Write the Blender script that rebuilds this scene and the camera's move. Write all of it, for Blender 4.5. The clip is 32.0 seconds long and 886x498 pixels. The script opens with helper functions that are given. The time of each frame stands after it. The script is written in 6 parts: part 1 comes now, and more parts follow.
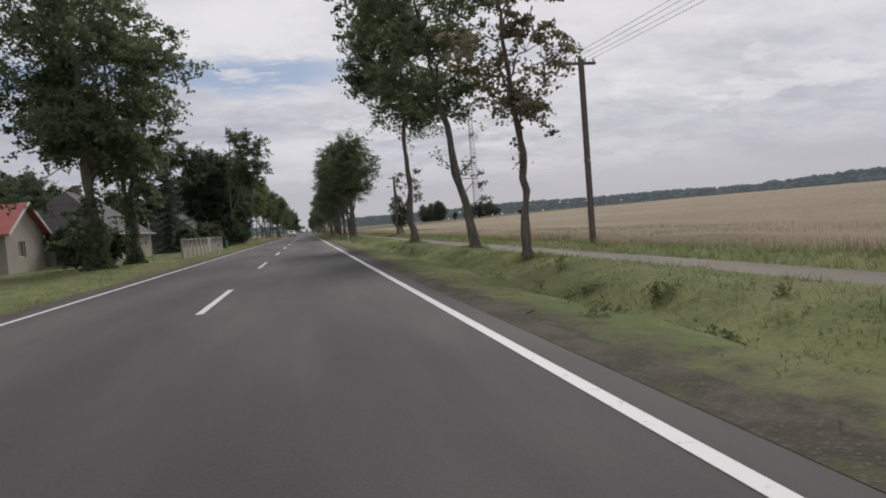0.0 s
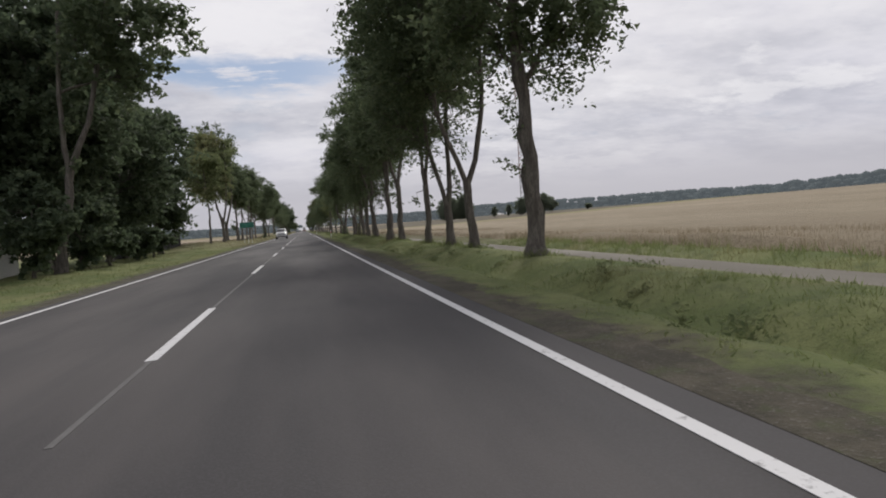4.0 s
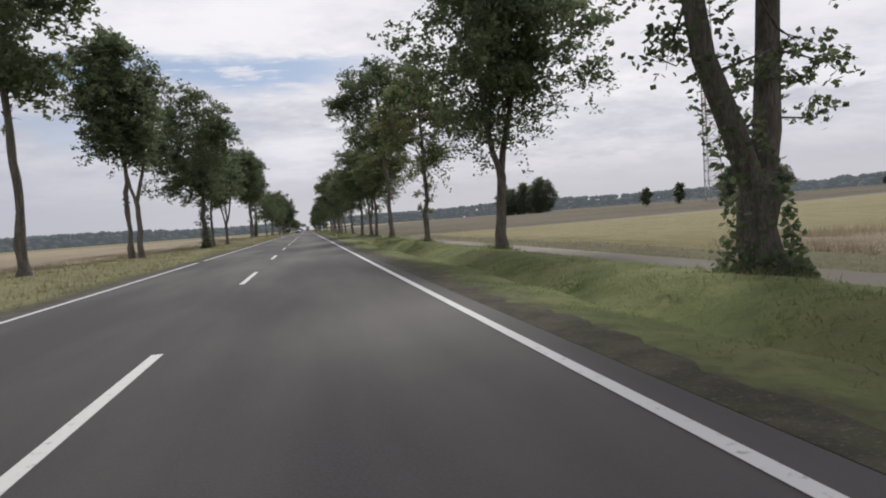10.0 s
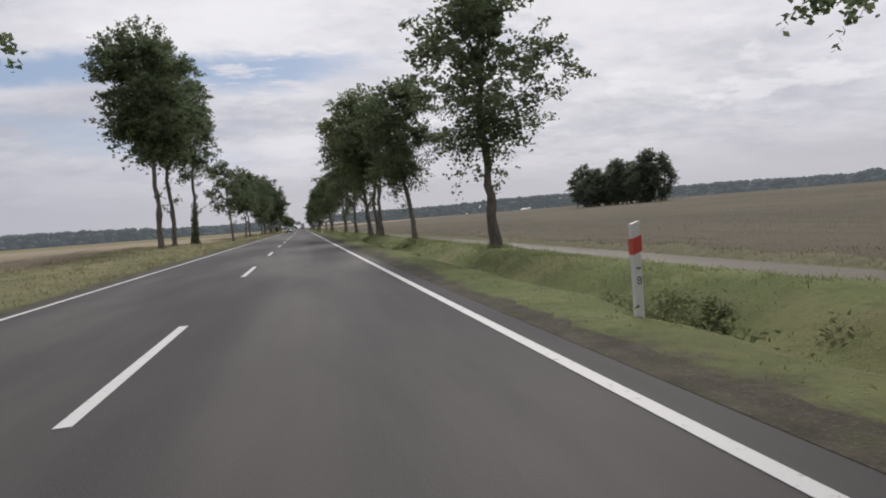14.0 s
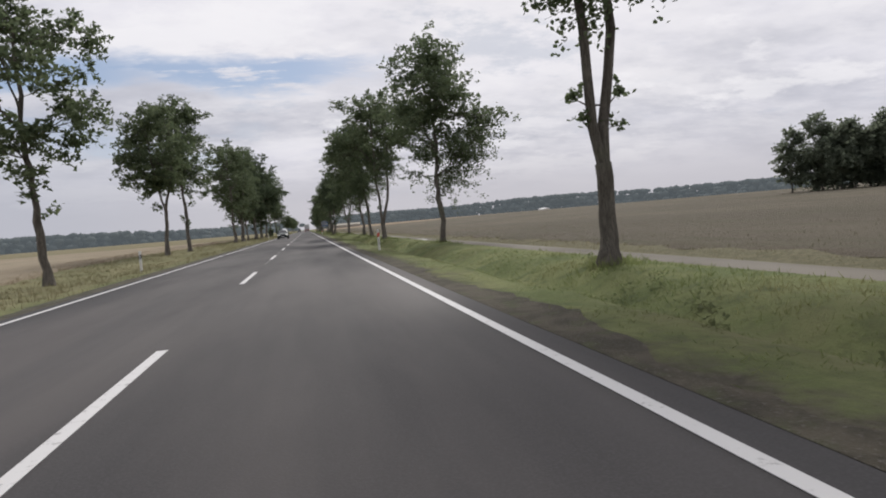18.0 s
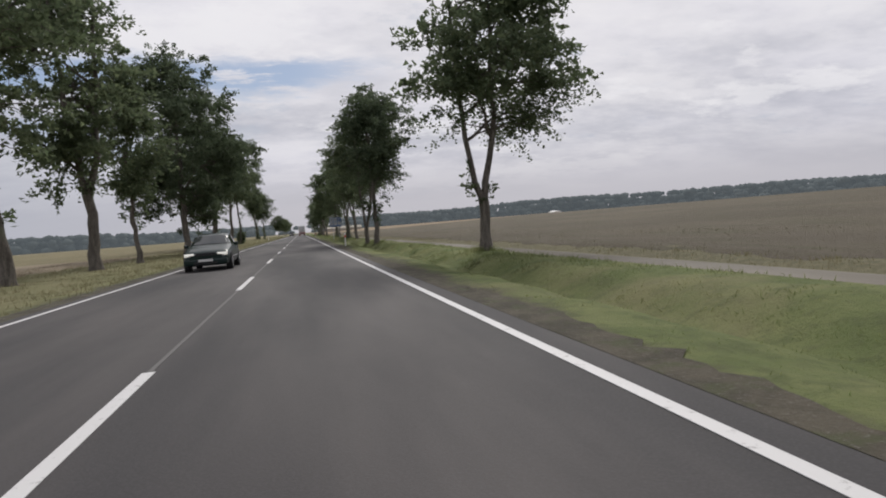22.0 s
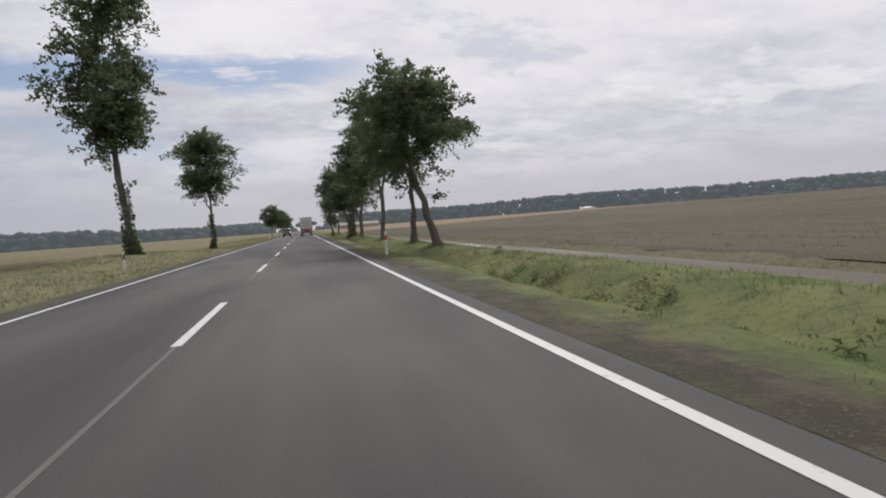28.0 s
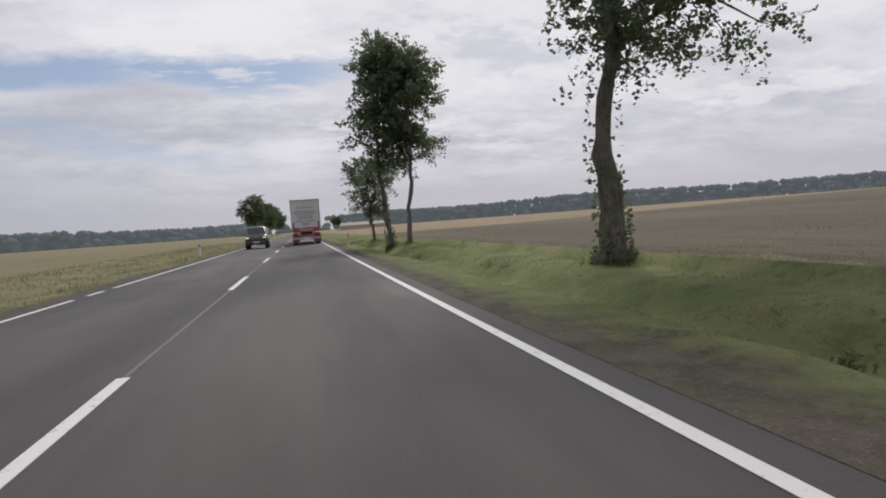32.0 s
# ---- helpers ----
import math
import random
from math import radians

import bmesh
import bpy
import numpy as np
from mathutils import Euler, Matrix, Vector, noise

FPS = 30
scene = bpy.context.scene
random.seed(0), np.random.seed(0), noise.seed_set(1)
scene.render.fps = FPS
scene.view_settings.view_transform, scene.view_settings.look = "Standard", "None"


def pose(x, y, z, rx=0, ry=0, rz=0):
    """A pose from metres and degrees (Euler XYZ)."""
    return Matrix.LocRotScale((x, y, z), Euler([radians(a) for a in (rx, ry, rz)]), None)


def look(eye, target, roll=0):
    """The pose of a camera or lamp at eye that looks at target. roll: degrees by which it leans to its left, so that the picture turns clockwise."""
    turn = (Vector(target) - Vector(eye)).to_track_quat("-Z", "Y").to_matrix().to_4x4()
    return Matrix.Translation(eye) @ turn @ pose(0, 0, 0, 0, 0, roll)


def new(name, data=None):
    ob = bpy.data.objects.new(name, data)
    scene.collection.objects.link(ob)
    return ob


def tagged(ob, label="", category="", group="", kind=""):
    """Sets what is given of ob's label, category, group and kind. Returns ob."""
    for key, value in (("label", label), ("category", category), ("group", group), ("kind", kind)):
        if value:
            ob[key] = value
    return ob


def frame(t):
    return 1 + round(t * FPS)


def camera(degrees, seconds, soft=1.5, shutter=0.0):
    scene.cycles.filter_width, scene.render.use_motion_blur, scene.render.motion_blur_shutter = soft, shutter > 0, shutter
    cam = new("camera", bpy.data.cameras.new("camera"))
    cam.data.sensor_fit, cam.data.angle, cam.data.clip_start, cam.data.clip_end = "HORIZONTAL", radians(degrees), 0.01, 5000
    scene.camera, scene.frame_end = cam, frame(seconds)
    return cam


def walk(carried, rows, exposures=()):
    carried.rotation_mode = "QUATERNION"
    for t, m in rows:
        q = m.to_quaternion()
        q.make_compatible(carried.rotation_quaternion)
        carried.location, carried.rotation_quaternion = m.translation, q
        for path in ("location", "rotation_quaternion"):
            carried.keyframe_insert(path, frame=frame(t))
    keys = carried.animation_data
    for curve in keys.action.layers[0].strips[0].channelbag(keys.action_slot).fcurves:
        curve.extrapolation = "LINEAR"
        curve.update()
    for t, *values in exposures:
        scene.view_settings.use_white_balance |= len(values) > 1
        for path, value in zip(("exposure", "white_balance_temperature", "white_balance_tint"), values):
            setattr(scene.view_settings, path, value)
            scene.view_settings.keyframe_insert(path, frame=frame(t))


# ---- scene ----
LENS = 70.9
PATH = [
    (0.0, pose(1.79, 0.00, 1.18, 87.35, 4.69, -12.40)),
    (1.0, pose(1.65, 16.84, 1.18, 87.27, 4.18, -12.52)),
    (2.0, pose(1.62, 33.41, 1.18, 87.28, 4.39, -12.31)),
    (2.5, pose(1.59, 41.84, 1.18, 87.40, 4.36, -12.61)),
    (4.5, pose(1.59, 76.69, 1.18, 87.31, 4.23, -12.68)),
    (5.0, pose(1.54, 85.41, 1.18, 87.51, 4.25, -12.89)),
    (6.0, pose(1.64, 102.60, 1.18, 87.41, 4.34, -12.63)),
    (7.0, pose(1.63, 120.42, 1.18, 87.61, 4.27, -12.70)),
    (8.0, pose(1.67, 138.46, 1.18, 87.51, 4.39, -12.65)),
    (8.5, pose(1.65, 147.39, 1.18, 87.48, 4.44, -12.66)),
    (9.0, pose(1.68, 156.21, 1.18, 87.33, 4.54, -12.34)),
    (10.0, pose(1.62, 174.42, 1.18, 87.29, 4.21, -12.34)),
    (11.0, pose(1.55, 192.68, 1.18, 87.42, 4.24, -12.54)),
    (12.0, pose(1.51, 211.11, 1.18, 87.28, 4.03, -12.72)),
    (13.0, pose(1.54, 230.23, 1.18, 87.39, 4.49, -12.62)),
    (14.0, pose(1.63, 249.44, 1.18, 87.05, 4.34, -12.80)),
    (14.5, pose(1.68, 259.18, 1.18, 87.18, 4.43, -12.69)),
    (16.5, pose(1.69, 298.08, 1.18, 87.26, 4.24, -12.60)),
    (17.0, pose(1.69, 308.10, 1.18, 87.51, 4.41, -12.62)),
    (18.0, pose(1.63, 327.85, 1.18, 87.22, 4.58, -12.44)),
    (19.0, pose(1.54, 346.80, 1.18, 87.29, 4.57, -12.36)),
    (20.0, pose(1.41, 366.54, 1.18, 87.59, 4.20, -12.81)),
    (21.0, pose(1.51, 386.32, 1.18, 87.39, 4.53, -12.84)),
    (22.0, pose(1.47, 405.73, 1.18, 87.53, 4.33, -12.93)),
    (23.0, pose(1.66, 426.02, 1.18, 86.81, 4.21, -12.33)),
    (24.0, pose(1.65, 446.69, 1.18, 87.14, 4.09, -12.50)),
    (25.0, pose(1.57, 466.82, 1.18, 87.34, 3.95, -12.56)),
    (26.0, pose(1.68, 487.36, 1.18, 87.10, 4.59, -12.18)),
    (29.0, pose(1.41, 548.99, 1.18, 87.58, 3.96, -12.82)),
    (30.0, pose(1.52, 569.84, 1.18, 87.69, 4.11, -12.88)),
    (31.0, pose(1.67, 590.63, 1.18, 87.35, 4.25, -12.73)),
    (32.0, pose(1.63, 610.91, 1.18, 87.46, 4.09, -12.87)),]
cam = camera(LENS, 32.0, soft=1.9)
walk(cam, PATH, exposures=[(0.0, -0.14), (2.0, -0.1), (5.0, 0.0), (9.0, 0.1), (12.0, 0.09), (14.0, 0.0), (17.0, 0.06), (20.0, 0.0), (22.0, -0.05), (26.0, -0.02), (32.0, -0.04)])

# ---- world, sun ----
world = bpy.data.worlds.new("sky")
scene.world = world
world.use_nodes = True
wn, wl = world.node_tree.nodes, world.node_tree.links
wn.clear()


def wmath(op, a, b=None, c=None):
    n = wn.new("ShaderNodeMath")
    n.operation = op
    for i, v in enumerate((a, b, c)):
        if v is None:
            continue
        if isinstance(v, (int, float)):
            n.inputs[i].default_value = v
        else:
            wl.new(v, n.inputs[i])
    return n.outputs[0]


def wramp(fac, lo, hi):
    n = wn.new("ShaderNodeMapRange")
    n.interpolation_type = "SMOOTHSTEP"
    wl.new(fac, n.inputs[0])
    n.inputs[1].default_value, n.inputs[2].default_value = lo, hi
    return n.outputs[0]


def wmix(fac, a, b):
    n = wn.new("ShaderNodeMix")
    n.data_type = "RGBA"
    for sock, v in ((n.inputs[0], fac), (n.inputs[6], a), (n.inputs[7], b)):
        if isinstance(v, (int, float)):
            sock.default_value = v
        elif isinstance(v, tuple):
            sock.default_value = (*v, 1)
        else:
            wl.new(v, sock)
    return n.outputs[2]


SUN_EL, SUN_AZ = 46.0, 24.0  # azimuth from the road's heading to the right
sky = wn.new("ShaderNodeTexSky")
sky.sky_type, sky.sun_disc = "NISHITA", False
sky.sun_elevation, sky.sun_rotation = radians(SUN_EL), radians(SUN_AZ)
coord = wn.new("ShaderNodeTexCoord").outputs["Generated"]
sep = wn.new("ShaderNodeSeparateXYZ")
wl.new(coord, sep.inputs[0])
dx, dy, dz = sep.outputs
up = wmath("ADD", wmath("MAXIMUM", dz, 0.0), 0.20)
plane = wn.new("ShaderNodeCombineXYZ")
wl.new(wmath("DIVIDE", dx, up), plane.inputs[0])
wl.new(wmath("DIVIDE", dy, up), plane.inputs[1])


def wnoise(scale, detail, rough, stretch, seed=0.0):
    m = wn.new("ShaderNodeMapping")
    m.inputs["Scale"].default_value = stretch
    m.inputs["Location"].default_value = (seed, seed * 0.7, seed * 0.3)
    wl.new(plane.outputs[0], m.inputs[0])
    n = wn.new("ShaderNodeTexNoise")
    n.inputs["Scale"].default_value, n.inputs["Detail"].default_value, n.inputs["Roughness"].default_value = scale, detail, rough
    wl.new(m.outputs[0], n.inputs[0])
    return n.outputs[0]


big = wnoise(0.85, 6, 0.6, (0.7, 1.0, 1.0), 3.1)
fine = wnoise(2.7, 8, 0.62, (0.75, 1.0, 1.0), 7.7)
cloud = wmix(wramp(big, 0.36, 0.66), (0.505, 0.515, 0.58), (0.82, 0.81, 0.865))
cloud = wmix(wmath("MULTIPLY", wramp(fine, 0.42, 0.68), 0.65), cloud, (0.90, 0.885, 0.91))
cloud = wmix(wmath("MULTIPLY", wramp(fine, 0.50, 0.30), 0.35), cloud, (0.44, 0.455, 0.53))
# brighter cloud round the hidden sun
sunward = wn.new("ShaderNodeVectorMath")
sunward.operation = "DOT_PRODUCT"
wl.new(coord, sunward.inputs[0])
sunward.inputs[1].default_value = (math.sin(radians(SUN_AZ)) * math.cos(radians(SUN_EL)), math.cos(radians(SUN_AZ)) * math.cos(radians(SUN_EL)), math.sin(radians(SUN_EL)))
cloud = wmix(wmath("MULTIPLY", wramp(sunward.outputs["Value"], 0.66, 1.0), wmath("ADD", 0.25, wmath("MULTIPLY", fine, 0.7))), cloud, (1.02, 0.99, 0.98))
mid = wnoise(1.25, 7, 0.66, (0.8, 1.0, 1.0), 12.3)
cloud = wmix(wmath("MULTIPLY", wramp(mid, 0.53, 0.62), 0.6), cloud, (0.97, 0.955, 0.965))
cloud = wmix(wmath("MULTIPLY", wramp(mid, 0.44, 0.36), 0.5), cloud, (0.53, 0.575, 0.66))
hazy = wmix(wramp(dz, 0.015, 0.14), (0.60, 0.585, 0.62), cloud)
# a long gap of blue ahead, and smaller ones elsewhere
ratio = wmath("DIVIDE", dx, wmath("MAXIMUM", dy, 0.05))
height = wmath("ADD", dz, wmath("MULTIPLY", wmath("SUBTRACT", fine, 0.5), 0.085))
band = wmath("MULTIPLY", wramp(wmath("ABSOLUTE", wmath("SUBTRACT", height, 0.240)), 0.034, 0.008),
             wmath("MULTIPLY", wramp(ratio, -0.62, -0.40), wramp(ratio, 0.20, 0.0)))
# wisps across its right-hand end, and a fainter streak below it
wisp = wnoise(8.0, 6, 0.68, (0.35, 1.0, 1.0), 5.4)
band = wmath("MULTIPLY", band, wmath("SUBTRACT", 1.0, wmath("MULTIPLY", 0.85, wmath("MULTIPLY", wramp(wisp, 0.46, 0.58), wramp(ratio, -0.30, -0.10)))))
low_line = wmath("ADD", 0.086, wmath("MULTIPLY", ratio, -0.21))
streak = wmath("MULTIPLY", wramp(wmath("ABSOLUTE", wmath("SUBTRACT", wmath("ADD", height, wmath("MULTIPLY", wmath("SUBTRACT", wisp, 0.5), 0.05)), low_line)), 0.028, 0.004),
               wmath("MULTIPLY", wramp(ratio, -0.75, -0.50), wramp(ratio, -0.03, -0.16)))
gaps = wmath("MULTIPLY", wramp(big, 0.40, 0.30), wramp(dz, 0.08, 0.2))
clear = wmath("MAXIMUM", wmath("MAXIMUM", band, wmath("MULTIPLY", streak, 0.5)), wmath("MULTIPLY", gaps, 0.5))
blue = wn.new("ShaderNodeMix")
blue.data_type, blue.blend_type = "RGBA", "MULTIPLY"
blue.inputs[0].default_value = 1.0
wl.new(sky.outputs[0], blue.inputs[6])
blue.inputs[7].default_value = (0.11, 0.105, 0.10, 1)
soft_blue = wmix(0.55, blue.outputs[2], (0.36, 0.45, 0.63))
# thicker grey haze low down on the left
hazy = wmix(wmath("MULTIPLY", 0.6, wmath("MULTIPLY", wramp(ratio, 0.02, -0.42), wramp(dz, 0.30, 0.10))), hazy, (0.47, 0.49, 0.555))
shown = wmix(clear, hazy, soft_blue)
bg = wn.new("ShaderNodeBackground")
bg.inputs[1].default_value = 0.915
cool = wn.new("ShaderNodeMix")
cool.data_type, cool.blend_type = "RGBA", "MULTIPLY"
cool.inputs[0].default_value = 1.0
wl.new(shown, cool.inputs[6])
cool.inputs[7].default_value = (1.0, 1.0, 1.02, 1)
wl.new(cool.outputs[2], bg.inputs[0])
wl.new(bg.outputs[0], wn.new("ShaderNodeOutputWorld").inputs[0])

sun = new("sun", bpy.data.lights.new("sun", "SUN"))
sun.data.energy, sun.data.angle, sun.data.color = 2.35, radians(20), (1.0, 0.965, 0.92)
az, el = radians(SUN_AZ), radians(SUN_EL)
sun.matrix_world = look((0, 0, 60), (-math.sin(az) * math.cos(el), -math.cos(az) * math.cos(el), 60 - math.sin(el)))

# ---- materials ----


class Mat:
    """A small node builder: object-space noise mixed into colour, roughness and bump."""

    def __init__(self, name, rough=0.8, metal=0.0, spec=0.4):
        self.m = bpy.data.materials.new(name)
        self.m.use_nodes = True
        self.n, self.l = self.m.node_tree.nodes, self.m.node_tree.links
        self.p = self.n["Principled BSDF"]
        self.p.inputs["Roughness"].default_value = rough
        self.p.inputs["Metallic"].default_value = metal
        self.p.inputs["Specular IOR Level"].default_value = spec
        self.geo = self.n.new("ShaderNodeNewGeometry")

    def noise(self, scale, detail=4, rough=0.6, stretch=(1, 1, 1)):
        mp = self.n.new("ShaderNodeMapping")
        mp.inputs["Scale"].default_value = stretch
        self.l.new(self.geo.outputs["Position"], mp.inputs[0])
        t = self.n.new("ShaderNodeTexNoise")
        t.inputs["Scale"].default_value, t.inputs["Detail"].default_value, t.inputs["Roughness"].default_value = scale, detail, rough
        self.l.new(mp.outputs[0], t.inputs[0])
        return t.outputs[0]

    def ramp(self, fac, lo, hi, a=0.0, b=1.0):
        r = self.n.new("ShaderNodeMapRange")
        r.interpolation_type = "SMOOTHSTEP"
        self.l.new(fac, r.inputs[0])
        for i, v in enumerate((lo, hi, a, b)):
            r.inputs[i + 1].default_value = v
        return r.outputs[0]

    def mix(self, fac, a, b):
        x = self.n.new("ShaderNodeMix")
        x.data_type = "RGBA"
        for sock, v in ((x.inputs[0], fac), (x.inputs[6], a), (x.inputs[7], b)):
            if isinstance(v, (int, float)):
                sock.default_value = v
            elif isinstance(v, tuple):
                sock.default_value = (*v, 1)
            else:
                self.l.new(v, sock)
        return x.outputs[2]

    def colour(self, c):
        if isinstance(c, tuple):
            self.p.inputs["Base Color"].default_value = (*c, 1)
        else:
            self.l.new(c, self.p.inputs["Base Color"])
        return self

    def bump(self, h, strength=0.4, dist=0.02):
        b = self.n.new("ShaderNodeBump")
        b.inputs["Strength"].default_value, b.inputs["Distance"].default_value = strength, dist
        self.l.new(h, b.inputs["Height"])
        self.l.new(b.outputs[0], self.p.inputs["Normal"])
        return self

    def rough(self, sock):
        self.l.new(sock, self.p.inputs["Roughness"])
        return self

    def pos(self, axis):
        s = self.n.new("ShaderNodeSeparateXYZ")
        self.l.new(self.geo.outputs["Position"], s.inputs[0])
        return s.outputs[axis]

    def math(self, op, a, b):
        x = self.n.new("ShaderNodeMath")
        x.operation = op
        for i, v in enumerate((a, b)):
            if isinstance(v, (int, float)):
                x.inputs[i].default_value = v
            else:
                self.l.new(v, x.inputs[i])
        return x.outputs[0]

    def island(self):
        return self.geo.outputs["Random Per Island"]

    def random(self):
        return self.n.new("ShaderNodeObjectInfo").outputs["Random"]


def plain(name, c, rough=0.6, metal=0.0, vary=0.18, scale=6.0, spec=0.4, bump=0.0):
    m = Mat(name, rough, metal, spec)
    d = tuple(v * (1 - vary) for v in c)
    e = tuple(min(1, v * (1 + vary)) for v in c)
    k = m.mix(m.noise(scale, 5), d, e)
    m.colour(m.mix(m.ramp(m.noise(scale * 7, 3), 0.45, 0.75, 0, 0.35), k, tuple(v * (1 - 1.5 * vary) for v in c)))
    if bump:
        m.bump(m.noise(scale * 8, 4), bump, 0.01)
    return m.m


def asphalt_material(name, base, warm):
    m = Mat(name, 0.82, 0, 0.35)
    grain = m.noise(55, 3, 0.7)
    patch = m.noise(0.35, 5, 0.55, (1.0, 0.18, 1.0))
    along = m.noise(1.1, 4, 0.6, (1.0, 0.05, 1.0))
    k = m.mix(m.ramp(patch, 0.35, 0.65), tuple(v * 0.82 for v in base), warm)
    k = m.mix(m.ramp(along, 0.45, 0.7, 0, 0.5), k, tuple(v * 0.72 for v in base))
    k = m.mix(m.ramp(grain, 0.4, 0.7, 0, 0.45), k, tuple(v * 1.5 for v in base))
    stain = m.noise(0.12, 6, 0.6)
    k = m.mix(m.ramp(stain, 0.55, 0.7, 0, 0.35), k, tuple(v * 0.6 for v in base))
    m.colour(k).bump(grain, 0.35, 0.006)
    m.rough(m.ramp(patch, 0.3, 0.7, 0.9, 0.72))
    return m.m


ASPHALT = asphalt_material("asphalt", (0.050, 0.047, 0.048), (0.073, 0.064, 0.061))
PATH_ASPHALT = asphalt_material("path_asphalt", (0.104, 0.090, 0.067), (0.132, 0.113, 0.084))
PATCH_ASPHALT = asphalt_material("patch_asphalt", (0.047, 0.045, 0.045), (0.066, 0.061, 0.059))


def line_material():
    m = Mat("road_paint", 0.65)
    worn = m.noise(9, 6, 0.7)
    k = m.mix(m.ramp(worn, 0.56, 0.72), (0.60, 0.59, 0.58), (0.22, 0.21, 0.205))
    m.colour(k).bump(m.noise(60, 3), 0.25, 0.004)
    return m.m


PAINT = line_material()
WORN_PAINT = plain("worn_road_paint", (0.118, 0.113, 0.108), 0.75, vary=0.35, scale=5)


def ground_material():
    m = Mat("grass_ground", 0.95, 0, 0.15)
    a = m.noise(0.5, 6, 0.62)
    b = m.noise(6.0, 5, 0.7)
    clump = m.noise(1.7, 6, 0.68)
    k = m.mix(m.ramp(a, 0.35, 0.65), (0.116, 0.142, 0.054), (0.186, 0.200, 0.086))
    k = m.mix(m.ramp(clump, 0.50, 0.66, 0, 0.6), k, (0.078, 0.098, 0.041))
    k = m.mix(m.ramp(b, 0.45, 0.72, 0, 0.45), k, (0.075, 0.082, 0.042))
    k = m.mix(m.ramp(m.noise(0.23, 6, 0.65), 0.5, 0.68, 0, 0.55), k, (0.185, 0.165, 0.092))
    # the far verge is drier out in the fields
    dry = m.math("MULTIPLY", m.ramp(m.pos(0), -4.0, -5.5), m.ramp(m.pos(1), 120.0, 150.0, 0.0, 0.65))
    k = m.mix(dry, k, m.mix(m.ramp(a, 0.35, 0.65), (0.165, 0.150, 0.084), (0.225, 0.197, 0.118)))
    # so is the edge of the crops, past the path
    edge = m.math("MULTIPLY", m.ramp(m.pos(0), 10.6, 11.3), m.ramp(m.pos(1), 85.0, 120.0, 0.0, 0.85))
    k = m.mix(edge, k, m.mix(m.ramp(b, 0.4, 0.65), (0.125, 0.112, 0.075), (0.185, 0.165, 0.108)))
    # trodden earth and grit mixed into the grass beside the carriageway
    off = m.math("ADD", m.math("ABSOLUTE", m.pos(0), 0.0), m.math("MULTIPLY", m.math("SUBTRACT", m.noise(1.3, 6, 0.7), 0.5), 2.6))
    off = m.math("ADD", off, m.math("MULTIPLY", m.math("SUBTRACT", m.noise(0.06, 3, 0.5), 0.5), 2.6))
    k = m.mix(m.ramp(off, 3.95, 4.95, 0.95, 0.0), k, m.mix(m.ramp(b, 0.4, 0.65), (0.062, 0.054, 0.043), (0.108, 0.094, 0.075)))
    m.colour(k).bump(m.math("ADD", m.noise(24.0, 4, 0.7), clump), 0.7, 0.05)
    return m.m


GRASS = ground_material()


def blade_material(name, a, b, c, through_light=0.55):
    m = Mat(name, 0.7, 0, 0.25)
    k = m.mix(m.island(), a, b)
    k = m.mix(m.ramp(m.noise(0.25, 4), 0.48, 0.66, 0, 0.8), k, c)
    m.colour(k)
    tr = m.n.new("ShaderNodeBsdfTranslucent")
    m.l.new(k, tr.inputs[0])
    mx = m.n.new("ShaderNodeMixShader")
    mx.inputs[0].default_value = through_light
    out = m.n["Material Output"]
    m.l.new(m.p.outputs[0], mx.inputs[1])
    m.l.new(tr.outputs[0], mx.inputs[2])
    m.l.new(mx.outputs[0], out.inputs[0])
    return m.m


BLADES = blade_material("grass_blades", (0.140, 0.175, 0.070), (0.212, 0.236, 0.102), (0.236, 0.224, 0.115), 0.68)
DRY_BLADES = blade_material("dry_grass_blades", (0.165, 0.157, 0.086), (0.215, 0.197, 0.115), (0.24, 0.202, 0.126), 0.62)
WEEDS = blade_material("weed_leaves", (0.120, 0.150, 0.067), (0.180, 0.200, 0.095), (0.160, 0.160, 0.086), 0.65)
STUBBLE_BLADES = blade_material("stubble_weeds", (0.13, 0.135, 0.07), (0.18, 0.165, 0.10), (0.15, 0.125, 0.085))
WHEAT_BLADES = blade_material("wheat_stalks", (0.27, 0.222, 0.155), (0.33, 0.275, 0.195), (0.25, 0.212, 0.142))
LEAVES = blade_material("leaves", (0.099, 0.133, 0.075), (0.169, 0.201, 0.111), (0.124, 0.160, 0.088))
LEAVES_LIGHT = blade_material("light_leaves", (0.130, 0.164, 0.077), (0.209, 0.232, 0.113), (0.215, 0.209, 0.102))
LEAVES_DARK = blade_material("dark_leaves", (0.081, 0.111, 0.068), (0.133, 0.164, 0.095), (0.102, 0.133, 0.077))
# paler and greyer than the other leaves: distance haze put into the colour
LEAVES_HAZED = blade_material("haze_pale_leaves", (0.150, 0.180, 0.130), (0.215, 0.240, 0.170), (0.175, 0.205, 0.145), 0.68)
LEAVES_DRY = blade_material("dry_leaves", (0.153, 0.138, 0.090), (0.215, 0.181, 0.124), (0.130, 0.147, 0.081))
NEEDLES = blade_material("needles", (0.060, 0.086, 0.068), (0.098, 0.128, 0.096), (0.074, 0.104, 0.078))


